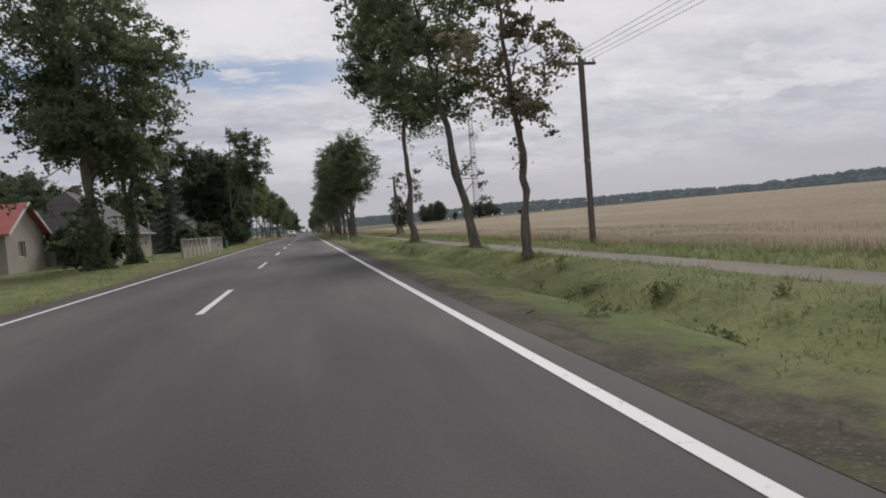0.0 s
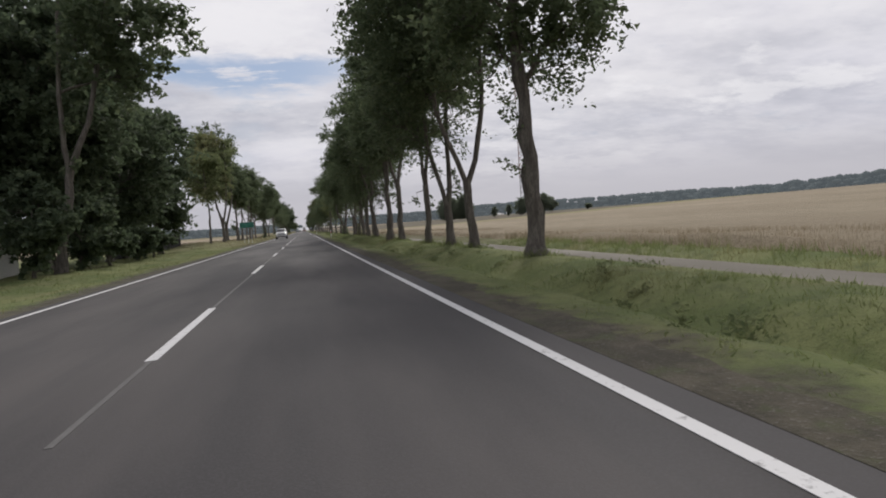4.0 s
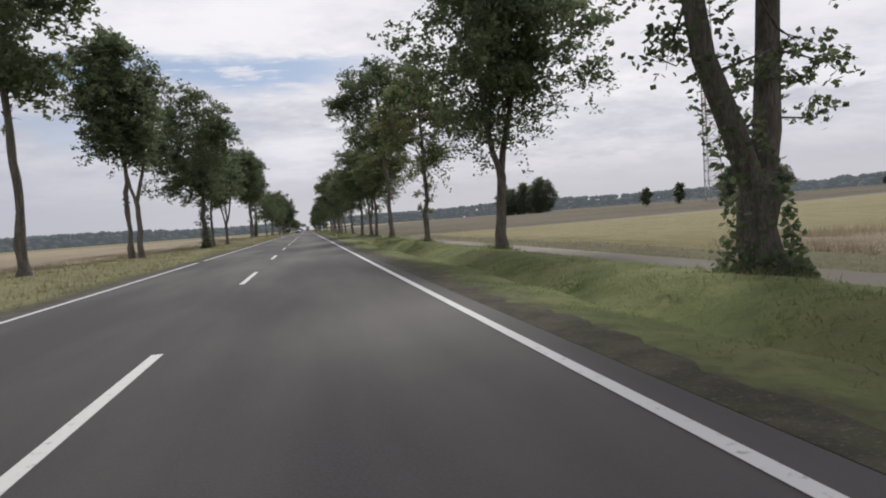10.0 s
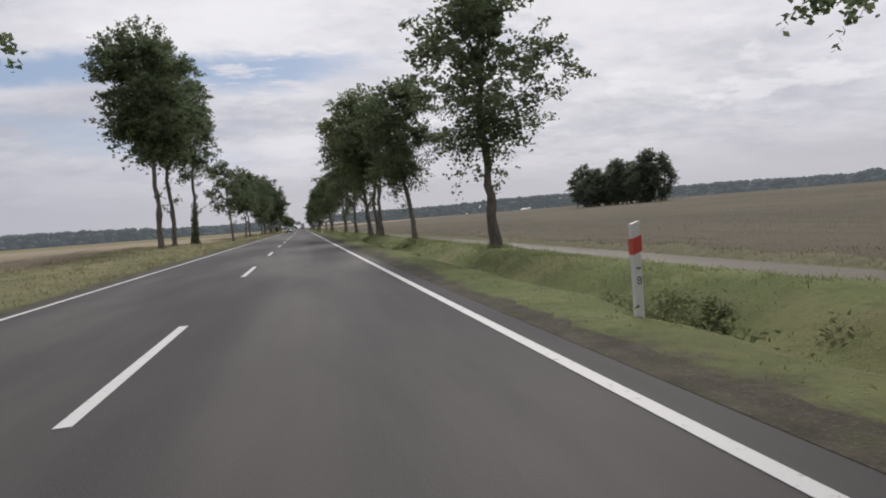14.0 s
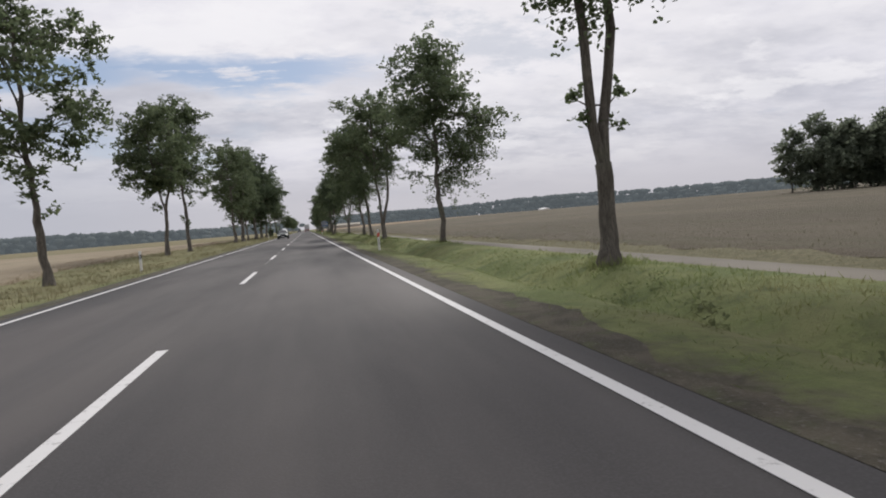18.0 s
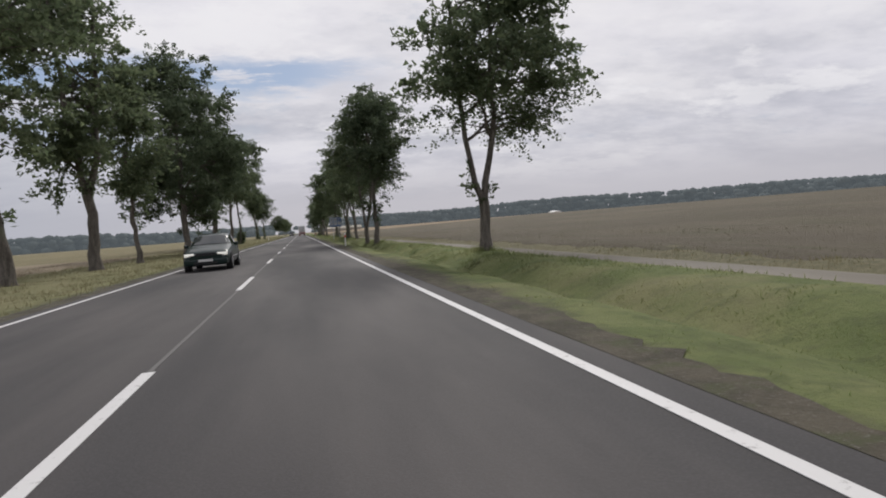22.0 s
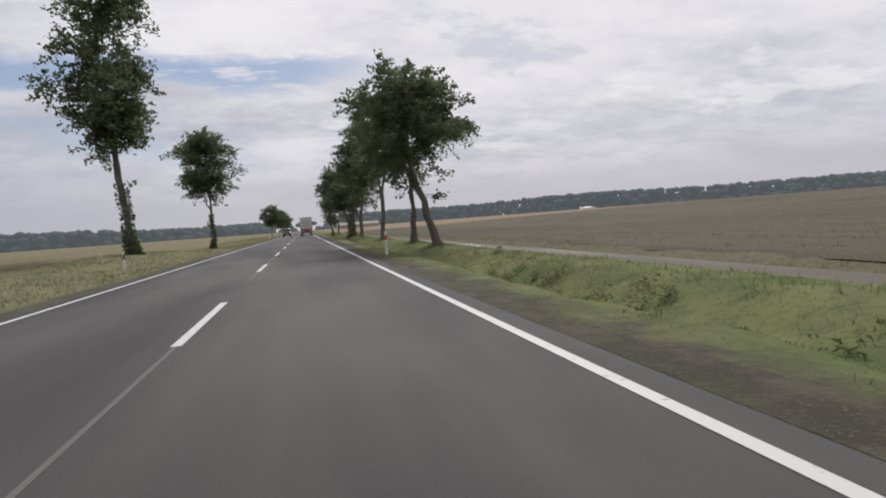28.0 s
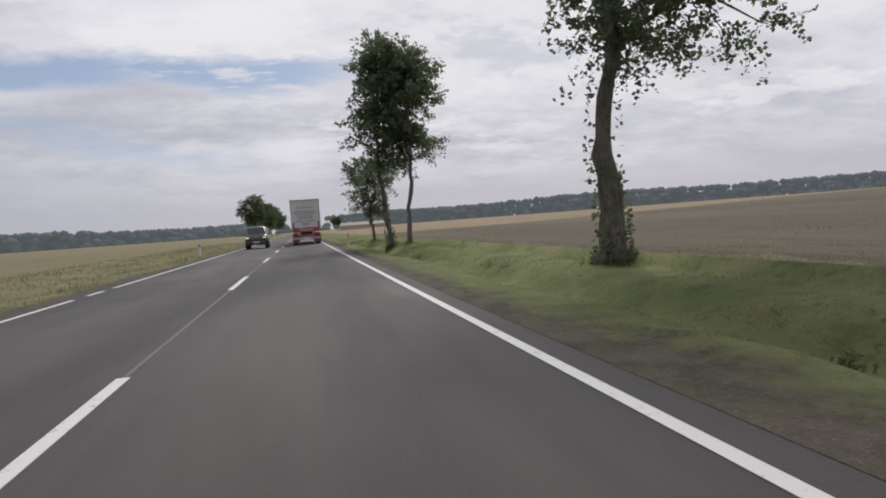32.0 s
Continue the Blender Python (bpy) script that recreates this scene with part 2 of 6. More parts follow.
def bark_material():
    m = Mat("bark", 0.92, 0, 0.2)
    a = m.noise(2.2, 6, 0.65, (3.5, 3.5, 0.6))
    b = m.noise(18, 4, 0.7, (2.0, 2.0, 0.35))
    k = m.mix(m.ramp(a, 0.35, 0.65), (0.105, 0.092, 0.080), (0.190, 0.170, 0.147))
    k = m.mix(m.ramp(b, 0.48, 0.62, 0, 0.6), k, (0.050, 0.044, 0.038))
    k = m.mix(m.ramp(m.noise(0.8, 4), 0.56, 0.72, 0, 0.5), k, (0.12, 0.135, 0.08))
    m.colour(k).bump(b, 0.9, 0.03)
    return m.m


BARK = bark_material()


def field_material(name, a, b, c, row):
    m = Mat(name, 0.95, 0, 0.15)
    k = m.mix(m.ramp(m.noise(0.06, 6, 0.6, (1, 0.35, 1)), 0.36, 0.64), a, b)
    k = m.mix(m.ramp(m.noise(0.9, 6, 0.7, (1.0, row, 1.0)), 0.42, 0.7, 0, 0.7), k, c)
    fine = m.noise(9.0, 4, 0.7)
    k = m.mix(m.ramp(fine, 0.45, 0.75, 0, 0.4), k, tuple(v * 0.55 for v in c))
    m.colour(k).bump(fine, 0.8, 0.15)
    return m.m


WHEAT = field_material("wheat", (0.27, 0.222, 0.158), (0.33, 0.276, 0.20), (0.235, 0.198, 0.134), 0.25)
STUBBLE = field_material("ploughed_stubble", (0.115, 0.098, 0.075), (0.148, 0.125, 0.094), (0.10, 0.098, 0.06), 0.12)
PALE_STUBBLE = field_material("pale_stubble", (0.25, 0.19, 0.125), (0.29, 0.225, 0.155), (0.21, 0.165, 0.105), 0.2)
MEADOW_GREEN = field_material("green_meadow", (0.24, 0.21, 0.11), (0.29, 0.25, 0.145), (0.18, 0.175, 0.085), 0.5)
MEADOW = field_material("dry_meadow", (0.195, 0.170, 0.100), (0.23, 0.195, 0.118), (0.155, 0.150, 0.08), 0.5)


def dirt_material():
    m = Mat("dirt_shoulder", 0.95, 0, 0.2)
    a, b = m.noise(1.6, 6, 0.65), m.noise(26, 4, 0.7)
    k = m.mix(m.ramp(a, 0.38, 0.62), (0.056, 0.050, 0.037), (0.098, 0.086, 0.064))
    k = m.mix(m.ramp(m.noise(3.0, 5), 0.5, 0.66, 0, 0.75), k, (0.072, 0.080, 0.040))
    k = m.mix(m.ramp(b, 0.54, 0.7, 0, 0.5), k, (0.20, 0.183, 0.165))
    m.colour(k).bump(b, 0.8, 0.03)
    return m.m


DIRT = dirt_material()
SAND = plain("sandy_track", (0.175, 0.15, 0.112), 0.95, vary=0.35, scale=1.5, bump=0.5)
CONCRETE = plain("cast_concrete", (0.33, 0.305, 0.255), 0.9, vary=0.22, scale=2.0, bump=0.4)
PLASTER = plain("pale_plaster", (0.38, 0.345, 0.295), 0.9, vary=0.2, scale=0.9, bump=0.3)
RED_ROOF = plain("red_sheet_roof", (0.38, 0.10, 0.09), 0.6, vary=0.25, scale=1.2)
GREY_ROOF = plain("grey_fibre_roof", (0.095, 0.09, 0.088), 0.9, vary=0.3, scale=1.5, bump=0.5)
TIMBER = plain("weathered_timber", (0.13, 0.11, 0.095), 0.9, vary=0.35, scale=2.5, bump=0.5)
WHITE = plain("white_paint", (0.75, 0.745, 0.73), 0.5, vary=0.07, scale=3)
WHITE_DIRTY = plain("dirty_white_plastic", (0.66, 0.65, 0.62), 0.55, vary=0.16, scale=8)
RED_SIGN = plain("red_reflective", (0.52, 0.07, 0.045), 0.45, vary=0.1)
BLACK = plain("black_rubber", (0.02, 0.02, 0.021), 0.75, vary=0.3)
DARK_PLASTIC = plain("dark_plastic", (0.035, 0.035, 0.037), 0.55, vary=0.2)
STEEL = plain("galvanised_steel", (0.42, 0.43, 0.44), 0.5, 0.7, vary=0.15)
MESH = plain("brown_mesh", (0.16, 0.14, 0.11), 0.9, vary=0.3, scale=9)
BLUE_SIGN = plain("blue_sign_face", (0.085, 0.15, 0.31), 0.45, vary=0.1, scale=3)
PALE_SIGN = plain("pale_sign_panel", (0.46, 0.48, 0.51), 0.5, vary=0.08, scale=4)
GREEN_SIGN = plain("green_sign_face", (0.035, 0.175, 0.135), 0.45, vary=0.12, scale=3)
SILVER = plain("silver_car_paint", (0.50, 0.50, 0.50), 0.3, 0.55, vary=0.05, spec=0.6)
DARK_GREEN = plain("dark_green_car_paint", (0.006, 0.019, 0.017), 0.4, 0.0, vary=0.1, spec=0.15)
BLACK_CAR = plain("black_car_paint", (0.014, 0.015, 0.018), 0.3, 0.1, vary=0.1, spec=0.6)
for paint_ in (SILVER, DARK_GREEN, BLACK_CAR):
    paint_.node_tree.nodes["Principled BSDF"].inputs["Coat Weight"].default_value = 1.0
    paint_.node_tree.nodes["Principled BSDF"].inputs["Coat Roughness"].default_value = 0.06
DARK_GREEN.node_tree.nodes["Principled BSDF"].inputs["Coat Weight"].default_value = 0.6
CHROME = plain("chrome", (0.7, 0.7, 0.7), 0.18, 1.0, vary=0.04)
ALLOY = plain("alloy_rim", (0.5, 0.5, 0.51), 0.35, 0.8, vary=0.08)
TRAILER = plain("white_trailer_tarp", (0.62, 0.615, 0.605), 0.6, vary=0.07, scale=0.8)
TRAILER_RED = plain("red_trailer_band", (0.34, 0.085, 0.08), 0.5, vary=0.12, scale=2)
LAMP_RED = plain("red_lamp_glass", (0.22, 0.015, 0.015), 0.2, vary=0.05, spec=0.7)
LAMP_CLEAR = plain("clear_lamp_glass", (0.75, 0.75, 0.74), 0.12, vary=0.04, spec=0.8)
LAMP_AMBER = plain("amber_lamp_glass", (0.6, 0.22, 0.02), 0.2, vary=0.05, spec=0.7)
INK = plain("faded_print", (0.17, 0.17, 0.18), 0.7, vary=0.2)
TOWER_RED = plain("red_mast_paint", (0.30, 0.19, 0.17), 0.6, vary=0.15)
TOWER_WHITE = plain("pale_mast_paint", (0.42, 0.42, 0.43), 0.6, vary=0.12)
BLACK_FENCE = plain("dark_stained_fence", (0.03, 0.028, 0.028), 0.85, vary=0.3, scale=4)

lamp_on = Mat("lit_headlamp", 0.2)
lamp_on.colour((0.9, 0.9, 0.88))
lamp_on.p.inputs["Emission Color"].default_value = (1.0, 0.93, 0.78, 1)
lamp_on.p.inputs["Emission Strength"].default_value = 0.35
LAMP_ON = lamp_on.m

glass = Mat("car_glass", 0.05, 0.0, 0.9)
glass.colour((0.018, 0.022, 0.024))
GLASS = glass.m
win = Mat("house_window_glass", 0.08, 0.0, 0.8)
win.colour((0.03, 0.035, 0.04))
WINDOW_GLASS = win.m

# ---- mesh helpers ----


def link_mesh(name, me, material, parent=None, label=""):
    me.materials.append(material)
    ob = new(name, me)
    if parent is not None:
        ob.parent = parent
    if label:
        tagged(ob, label)
    return ob


def part(name, bm, material, parent, label="", smooth=False):
    """Links a bmesh as one mesh object under a thing or a part."""
    me = bpy.data.meshes.new(name)
    bmesh.ops.recalc_face_normals(bm, faces=bm.faces)
    bm.to_mesh(me)
    bm.free()
    if smooth:
        me.shade_smooth()
    return link_mesh(name, me, material, parent, label)


def raw_mesh(name, verts, faces, smooth=False):
    """A mesh from numpy arrays; all faces have the same number of corners."""
    me = bpy.data.meshes.new(name)
    v = np.asarray(verts, dtype=np.float32)
    fc = np.asarray(faces, dtype=np.int32)
    k = fc.shape[1]
    me.vertices.add(len(v))
    me.vertices.foreach_set("co", v.ravel())
    me.loops.add(fc.size)
    me.loops.foreach_set("vertex_index", fc.ravel())
    me.polygons.add(len(fc))
    me.polygons.foreach_set("loop_start", np.arange(0, fc.size, k, dtype=np.int32))
    me.polygons.foreach_set("loop_total", np.full(len(fc), k, dtype=np.int32))
    if smooth:
        me.polygons.foreach_set("use_smooth", np.ones(len(fc), dtype=bool))
    me.update(calc_edges=True)
    return me


def thing(name, x, y, z=0.0, rz=0.0, label="", category="", group="", kind=""):
    ob = new(name)
    ob.empty_display_size = 0.2
    ob.matrix_basis = pose(x, y, z, 0, 0, rz)
    return tagged(ob, label, category, group, kind)


def add_box(bm, x0, x1, y0, y1, z0, z1, bevel=0.0):
    vs = [bm.verts.new(p) for p in ((x0, y0, z0), (x1, y0, z0), (x1, y1, z0), (x0, y1, z0), (x0, y0, z1), (x1, y0, z1), (x1, y1, z1), (x0, y1, z1))]
    fs = [bm.faces.new([vs[i] for i in f]) for f in ((3, 2, 1, 0), (4, 5, 6, 7), (0, 1, 5, 4), (1, 2, 6, 5), (2, 3, 7, 6), (3, 0, 4, 7))]
    if bevel:
        bmesh.ops.bevel(bm, geom=list({e for f in fs for e in f.edges}), offset=bevel, segments=2, affect="EDGES", profile=0.6)
    return bm


def box(x0, x1, y0, y1, z0, z1, bevel=0.0):
    return add_box(bmesh.new(), x0, x1, y0, y1, z0, z1, bevel)


def add_cyl(bm, a, b, r0, r1=None, sides=12):
    r1 = r0 if r1 is None else r1
    a, b = Vector(a), Vector(b)
    d = (b - a).normalized()
    s = d.orthogonal().normalized()
    u = d.cross(s)
    ring = []
    for p, r in ((a, r0), (b, r1)):
        ring.append([bm.verts.new(p + (s * math.cos(2 * math.pi * i / sides) + u * math.sin(2 * math.pi * i / sides)) * r) for i in range(sides)])
    for i in range(sides):
        j = (i + 1) % sides
        bm.faces.new((ring[0][i], ring[0][j], ring[1][j], ring[1][i]))
    bm.faces.new(ring[0][::-1])
    bm.faces.new(ring[1])
    return bm


def cyl(a, b, r0, r1=None, sides=12):
    return add_cyl(bmesh.new(), a, b, r0, r1, sides)


def prism(outline, axis, lo, hi, bevel=0.0):
    """An outline of (a, b) pairs drawn out along an axis: 'x' takes (y, z), 'y' takes (x, z), 'z' takes (x, y)."""
    bm = bmesh.new()
    put = {"x": lambda a, b, c: (c, a, b), "y": lambda a, b, c: (a, c, b), "z": lambda a, b, c: (a, b, c)}[axis]
    lower = [bm.verts.new(put(a, b, lo)) for a, b in outline]
    upper = [bm.verts.new(put(a, b, hi)) for a, b in outline]
    n = len(outline)
    bm.faces.new(lower)
    bm.faces.new(upper[::-1])
    for i in range(n):
        j = (i + 1) % n
        bm.faces.new((lower[i], lower[j], upper[j], upper[i]))
    if bevel:
        bmesh.ops.recalc_face_normals(bm, faces=bm.faces)
        bmesh.ops.bevel(bm, geom=list(bm.edges), offset=bevel, segments=2, affect="EDGES", profile=0.6)
    return bm


def text_part(words, size, material, parent, m, name="lettering"):
    """Words in the built-in font as a thin mesh."""
    cu = bpy.data.curves.new("lettering", "FONT")
    cu.body, cu.size, cu.extrude, cu.align_x, cu.align_y = words, size, 0.003, "CENTER", "CENTER"
    tmp = bpy.data.objects.new("lettering", cu)
    scene.collection.objects.link(tmp)
    me = bpy.data.meshes.new_from_object(tmp.evaluated_get(bpy.context.evaluated_depsgraph_get()))
    bpy.data.objects.remove(tmp)
    me.materials.clear()
    ob = link_mesh(name, me, material, parent)
    ob.matrix_basis = m
    return ob


# ---- ground and road ----
ROAD_FROM, ROAD_TO = -60.0, 1500.0


def smooth01(v):
    v = np.clip(v, 0, 1)
    return v * v * (3 - 2 * v)


def ground_height(x, y):
    """The lie of the land: verge, shallow ditch, level path, and fields that rise a little on the right."""
    x, y = np.asarray(x, float), np.asarray(y, float)
    z = np.where(np.abs(x) < 3.7, -0.09, -0.02)
    right = -0.02 - 0.13 * smooth01((x - 4.2) / 3.0) - 0.36 * np.exp(-((x - 6.3) / 0.62) ** 2) + 0.10 * np.exp(-((x - 7.9) / 0.7) ** 2)
    right = right + 0.22 * np.exp(-((y - 501) / 7) ** 2) * np.exp(-((x - 6.4) / 0.8) ** 2)
    right = right + 0.10 * np.exp(-((y - 133) / 14) ** 2) * smooth01((x - 5) / 3) * (1 - smooth01((x - 8.4) / 0.8))
    right = right + 0.03 * np.exp(-((x - 9.0) / 0.33) ** 2) * smooth01((y - 250) / 40)
    right = right + 0.32 * np.exp(-((x - 9.2) / 0.32) ** 2) * smooth01((y - 606) / 10)
    right = np.where((y > 226) & (y < 240), -0.02 - 0.1 * smooth01((x - 4.2) / 5.0), right)
    right = right - 0.125 * smooth01((x - 9.05) / 0.35) * (1 - smooth01((x - 11.15) / 0.5))
    lumps = np.sin(y * 1.13 + 2.1 * np.sin(y * 0.31)) * 0.6 + np.sin(y * 0.47 + x * 1.3) * 0.5
    right = right + 0.085 * lumps * np.exp(-((x - 6.5) / 1.0) ** 2)
    left = -0.02 - 0.10 * np.exp(-((x + 6.4) / 1.1) ** 2)
    swell = 0.5 * np.exp(-((y - 152) / 16) ** 2) + 0.22 * np.exp(-((y - 190) / 30) ** 2) + 0.45 * np.exp(-((y - 306) / 16) ** 2)
    swell = swell - 0.4 * np.exp(-((y - 358) / 12) ** 2) - 0.45 * np.exp(-((y - 613) / 14) ** 2) + 0.4 * np.exp(-((y - 571) / 14) ** 2)
    left = left + swell * smooth01((-x - 5) / 4)
    z = np.where(x > 3.7, right, np.where(x < -3.7, left, z))
    wob = 0.045 * np.sin(x * 1.9 + y * 0.37) * np.sin(y * 0.81 + x * 0.5) + 0.03 * np.sin(y * 2.3 + x * 1.1)
    far = (np.abs(x) > 4.6) & ~((x > 9.0) & (x < 11.5))
    z = z + np.where(far, wob, 0) * (1 - smooth01((np.abs(x) - 12.5) / 3.0))
    return z + 1.9 * smooth01((x - 18) / 120)


def sheet(name, xs, ys, height, material, lift=0.0, label="", category="", kind="structure"):
    X, Y = np.meshgrid(np.asarray(xs, float), np.asarray(ys, float))
    Z = height(X, Y) + lift
    nx, ny = len(xs), len(ys)
    verts = np.column_stack([X.ravel(), Y.ravel(), Z.ravel()])
    i = (np.arange(ny - 1)[:, None] * nx + np.arange(nx - 1)[None, :]).ravel()
    faces = np.column_stack([i, i + 1, i + nx + 1, i + nx])
    ob = link_mesh(name, raw_mesh(name, verts, faces, True), material)
    return tagged(ob, label, category, kind=kind)


near_x = np.concatenate([np.arange(-14, -3.75, 0.6), [-3.71, -3.69, 3.69, 3.71], np.arange(4.0, 14.2, 0.3)])
xs = np.concatenate([[-4500, -2000, -900, -400, -180, -90, -50, -30, -20], near_x, [15, 17, 20, 26, 34, 45, 60, 80, 110, 150, 220, 350, 600, 1000, 2000, 4500]])
ys = np.concatenate([[-600, -250, -120, -60], np.arange(-40, 740, 0.8), [760, 800, 860, 950, 1100, 1400, 2000, 3000, 4700]])
def soil_height(x, y):
    """The ground sheet, sunk below the field sheets that cover it."""
    x, y = np.asarray(x, float), np.asarray(y, float)
    covered = np.where(x > 0, (y > -110) & (y < 1880), (y > 141) & (y < 1880))
    return ground_height(x, y) - 0.6 * smooth01((np.abs(x) - 13.4) / 2.4) * covered


sheet("ground", xs, ys, soil_height, GRASS, label="grassy ground with mown green and dry patches", category="ground")


def strip(name, x0, x1, y0, y1, z, material, parent=None, label="", thick=0.004):
    return part(name, box(x0, x1, y0, y1, z - thick, z), material, parent, label)


def long_slab(name, x0, x1, z0, z1, crown, material, label, category, y0=ROAD_FROM, y1=ROAD_TO):
    """A road slab with a slight crown across it."""
    cols = np.linspace(x0, x1, 9)
    yy = np.arange(y0, y1 + 1, 12.0)
    X, Y = np.meshgrid(cols, yy)
    mid, half = (x0 + x1) / 2, (x1 - x0) / 2
    Z = z1 + crown * (1 - ((X - mid) / half) ** 2)
    nx, ny = len(cols), len(yy)
    verts = np.column_stack([X.ravel(), Y.ravel(), Z.ravel()])
    i = (np.arange(ny - 1)[:, None] * nx + np.arange(nx - 1)[None, :]).ravel()
    faces = np.column_stack([i, i + 1, i + nx + 1, i + nx])
    # skirts down the two long sides
    low = verts.copy()
    low[:, 2] = z0
    n = len(verts)
    verts = np.vstack([verts, low])
    r = np.arange(ny - 1) * nx
    side_a = np.column_stack([r, r + nx, r + nx + n, r + n])
    e = r + nx - 1
    side_b = np.column_stack([e + nx, e, e + n, e + nx + n])
    ob = link_mesh(name, raw_mesh(name, verts, np.vstack([faces, side_a, side_b])), material)
    return tagged(ob, label, category, kind="structure")


road = long_slab("road", -3.82, 3.86, -0.2, -0.004, 0.0, ASPHALT, "grey two-lane asphalt road with dark wheel tracks", "road")

# edge lines, broken at the farm exits
for a, b in ((ROAD_FROM, 42.9), (43.5, 44.9), (46.0, 226.0), (228.0, 229.2), (231.0, 232.2), (234.8, 236.9), (238.0, ROAD_TO)):
    strip("edge_line", 3.45, 3.565, a, b, 0.002, PAINT, road)
for a, b in ((ROAD_FROM, 163.2), (164.4, 205.3), (207.2, 368.5), (369.7, 626.4), (627.4, 628.6), (629.6, ROAD_TO)):
    strip("edge_line", -3.555, -3.445, a, b, 0.002, PAINT, road)
dash_mesh = None
for k in range(-5, 62):
    y0 = 10.5 + 12.81 * k
    if dash_mesh is None:
        first = strip("line_dash", -0.06, 0.06, 0, 4.3, 0.002, PAINT, road)
        dash_mesh = first.data
        first.location.y = y0
    else:
        d = new("line_dash", dash_mesh)
        d.parent, d.location.y = road, y0
for a, b in ((72, 150), (352, 366), (400, 470), (480, 540), (545, 700)):
    strip("worn_line", -0.025, 0.025, a, b, 0.000, WORN_PAINT, road, "faint old centre line worn thin")
crumb_rng = random.Random(5)
for k in range(34):
    cx, cy, r0 = crumb_rng.uniform(0.3, 1.9), crumb_rng.uniform(491.8, 495.2), crumb_rng.uniform(0.02, 0.07)
    pts = [(cx + r0 * crumb_rng.uniform(0.6, 1.2) * math.cos(a * 0.9), cy + 1.6 * r0 * crumb_rng.uniform(0.6, 1.2) * math.sin(a * 0.9)) for a in range(7)]
    part("broken_patch", prism(pts, "z", -0.006, -0.003 + 0.002 * crumb_rng.random()), PATCH_ASPHALT, road, "crumbled asphalt in the lane")
for x0, x1, a, b in ((-2.9, -1.6, 330, 332.6), (0.7, 2.3, 118, 120.4), (-3.2, -2.2, 590, 594)):
    strip("road_patch", x0, x1, a, b, -0.001, PATCH_ASPHALT, road, "slightly darker repair patch in the asphalt")


def ragged(name, x0, x1, y0, y1, step, amp, material, label, category, lift, seed):
    """A strip of ground whose two long edges wander."""
    rng = np.random.default_rng(seed)
    yy = np.arange(y0, y1, step)
    n = len(yy)
    t = np.linspace(0, 1, 5)
    left = np.full(n, x0)
    wander = np.convolve(rng.normal(size=n + 12), np.ones(13) / 3.6, "valid")
    right = x1 + amp * (0.8 * wander + 0.35 * rng.normal(size=n))
    X = left[:, None] * (1 - t) + right[:, None] * t
    Y = np.repeat(yy[:, None], 5, 1)
    Z = ground_height(X, Y) + lift
    verts = np.column_stack([X.ravel(), Y.ravel(), Z.ravel()])
    i = (np.arange(n - 1)[:, None] * 5 + np.arange(4)[None, :]).ravel()
    faces = np.column_stack([i, i + 1, i + 6, i + 5])
    ob = link_mesh(name, raw_mesh(name, verts, faces, True), material)
    return tagged(ob, label, category, kind="structure")


ragged("shoulder_right", 3.87, 4.28, -40, 740, 0.25, 0.12, DIRT, "brown dirt and gravel road shoulder", "shoulder", 0.015, 1)
ragged("shoulder_left", -3.83, -4.3, -40, 740, 0.35, 0.07, DIRT, "narrow dirt road shoulder", "shoulder", 0.012, 2)
cycle_path = long_slab("cycle_path", 9.5, 11.0, -0.5, -0.263, 0.012, PATH_ASPHALT, "grey asphalt cycle path beside the trees", "cycle path", -60, 740)


def track(name, x0, x1, mid, wide, mouth, label):
    """A sandy track laid on the ground, widening to a mouth where it meets the road."""
    xx = np.arange(x0, x1 + 0.01, 0.35 if x1 < 20 else 1.0)
    t = np.linspace(-1, 1, 9)
    edge = np.sin(xx * 2.1) * 0.15 + np.sin(xx * 0.7 + 1) * 0.2
    half = wide / 2 + mouth * np.exp(-(xx - x0) / 1.3)
    X = np.repeat(xx[:, None], 9, 1)
    Y = mid + edge[:, None] + half[:, None] * t[None, :]
    Z = ground_height(X, Y) + np.where(np.abs(t) > 0.99, -0.03, 0.014)[None, :] + 0.02 * smooth01((X - 15) / 20)
    i = (np.arange(len(xx) - 1)[:, None] * 9 + np.arange(8)[None, :]).ravel()
    faces = np.column_stack([i, i + 9, i + 10, i + 1])
    verts = np.column_stack([X.ravel(), Y.ravel(), Z.ravel()])
    tagged(link_mesh(name, raw_mesh(name, verts, faces, True), SAND), label, "track", kind="structure")


track("farm_track", 3.88, 9.46, 233.2, 5.8, 1.7, "pale sandy farm track across the verge")
track("field_track", 11.03, 150.0, 231.3, 5.4, 0.0, "pale sandy track between two fields")


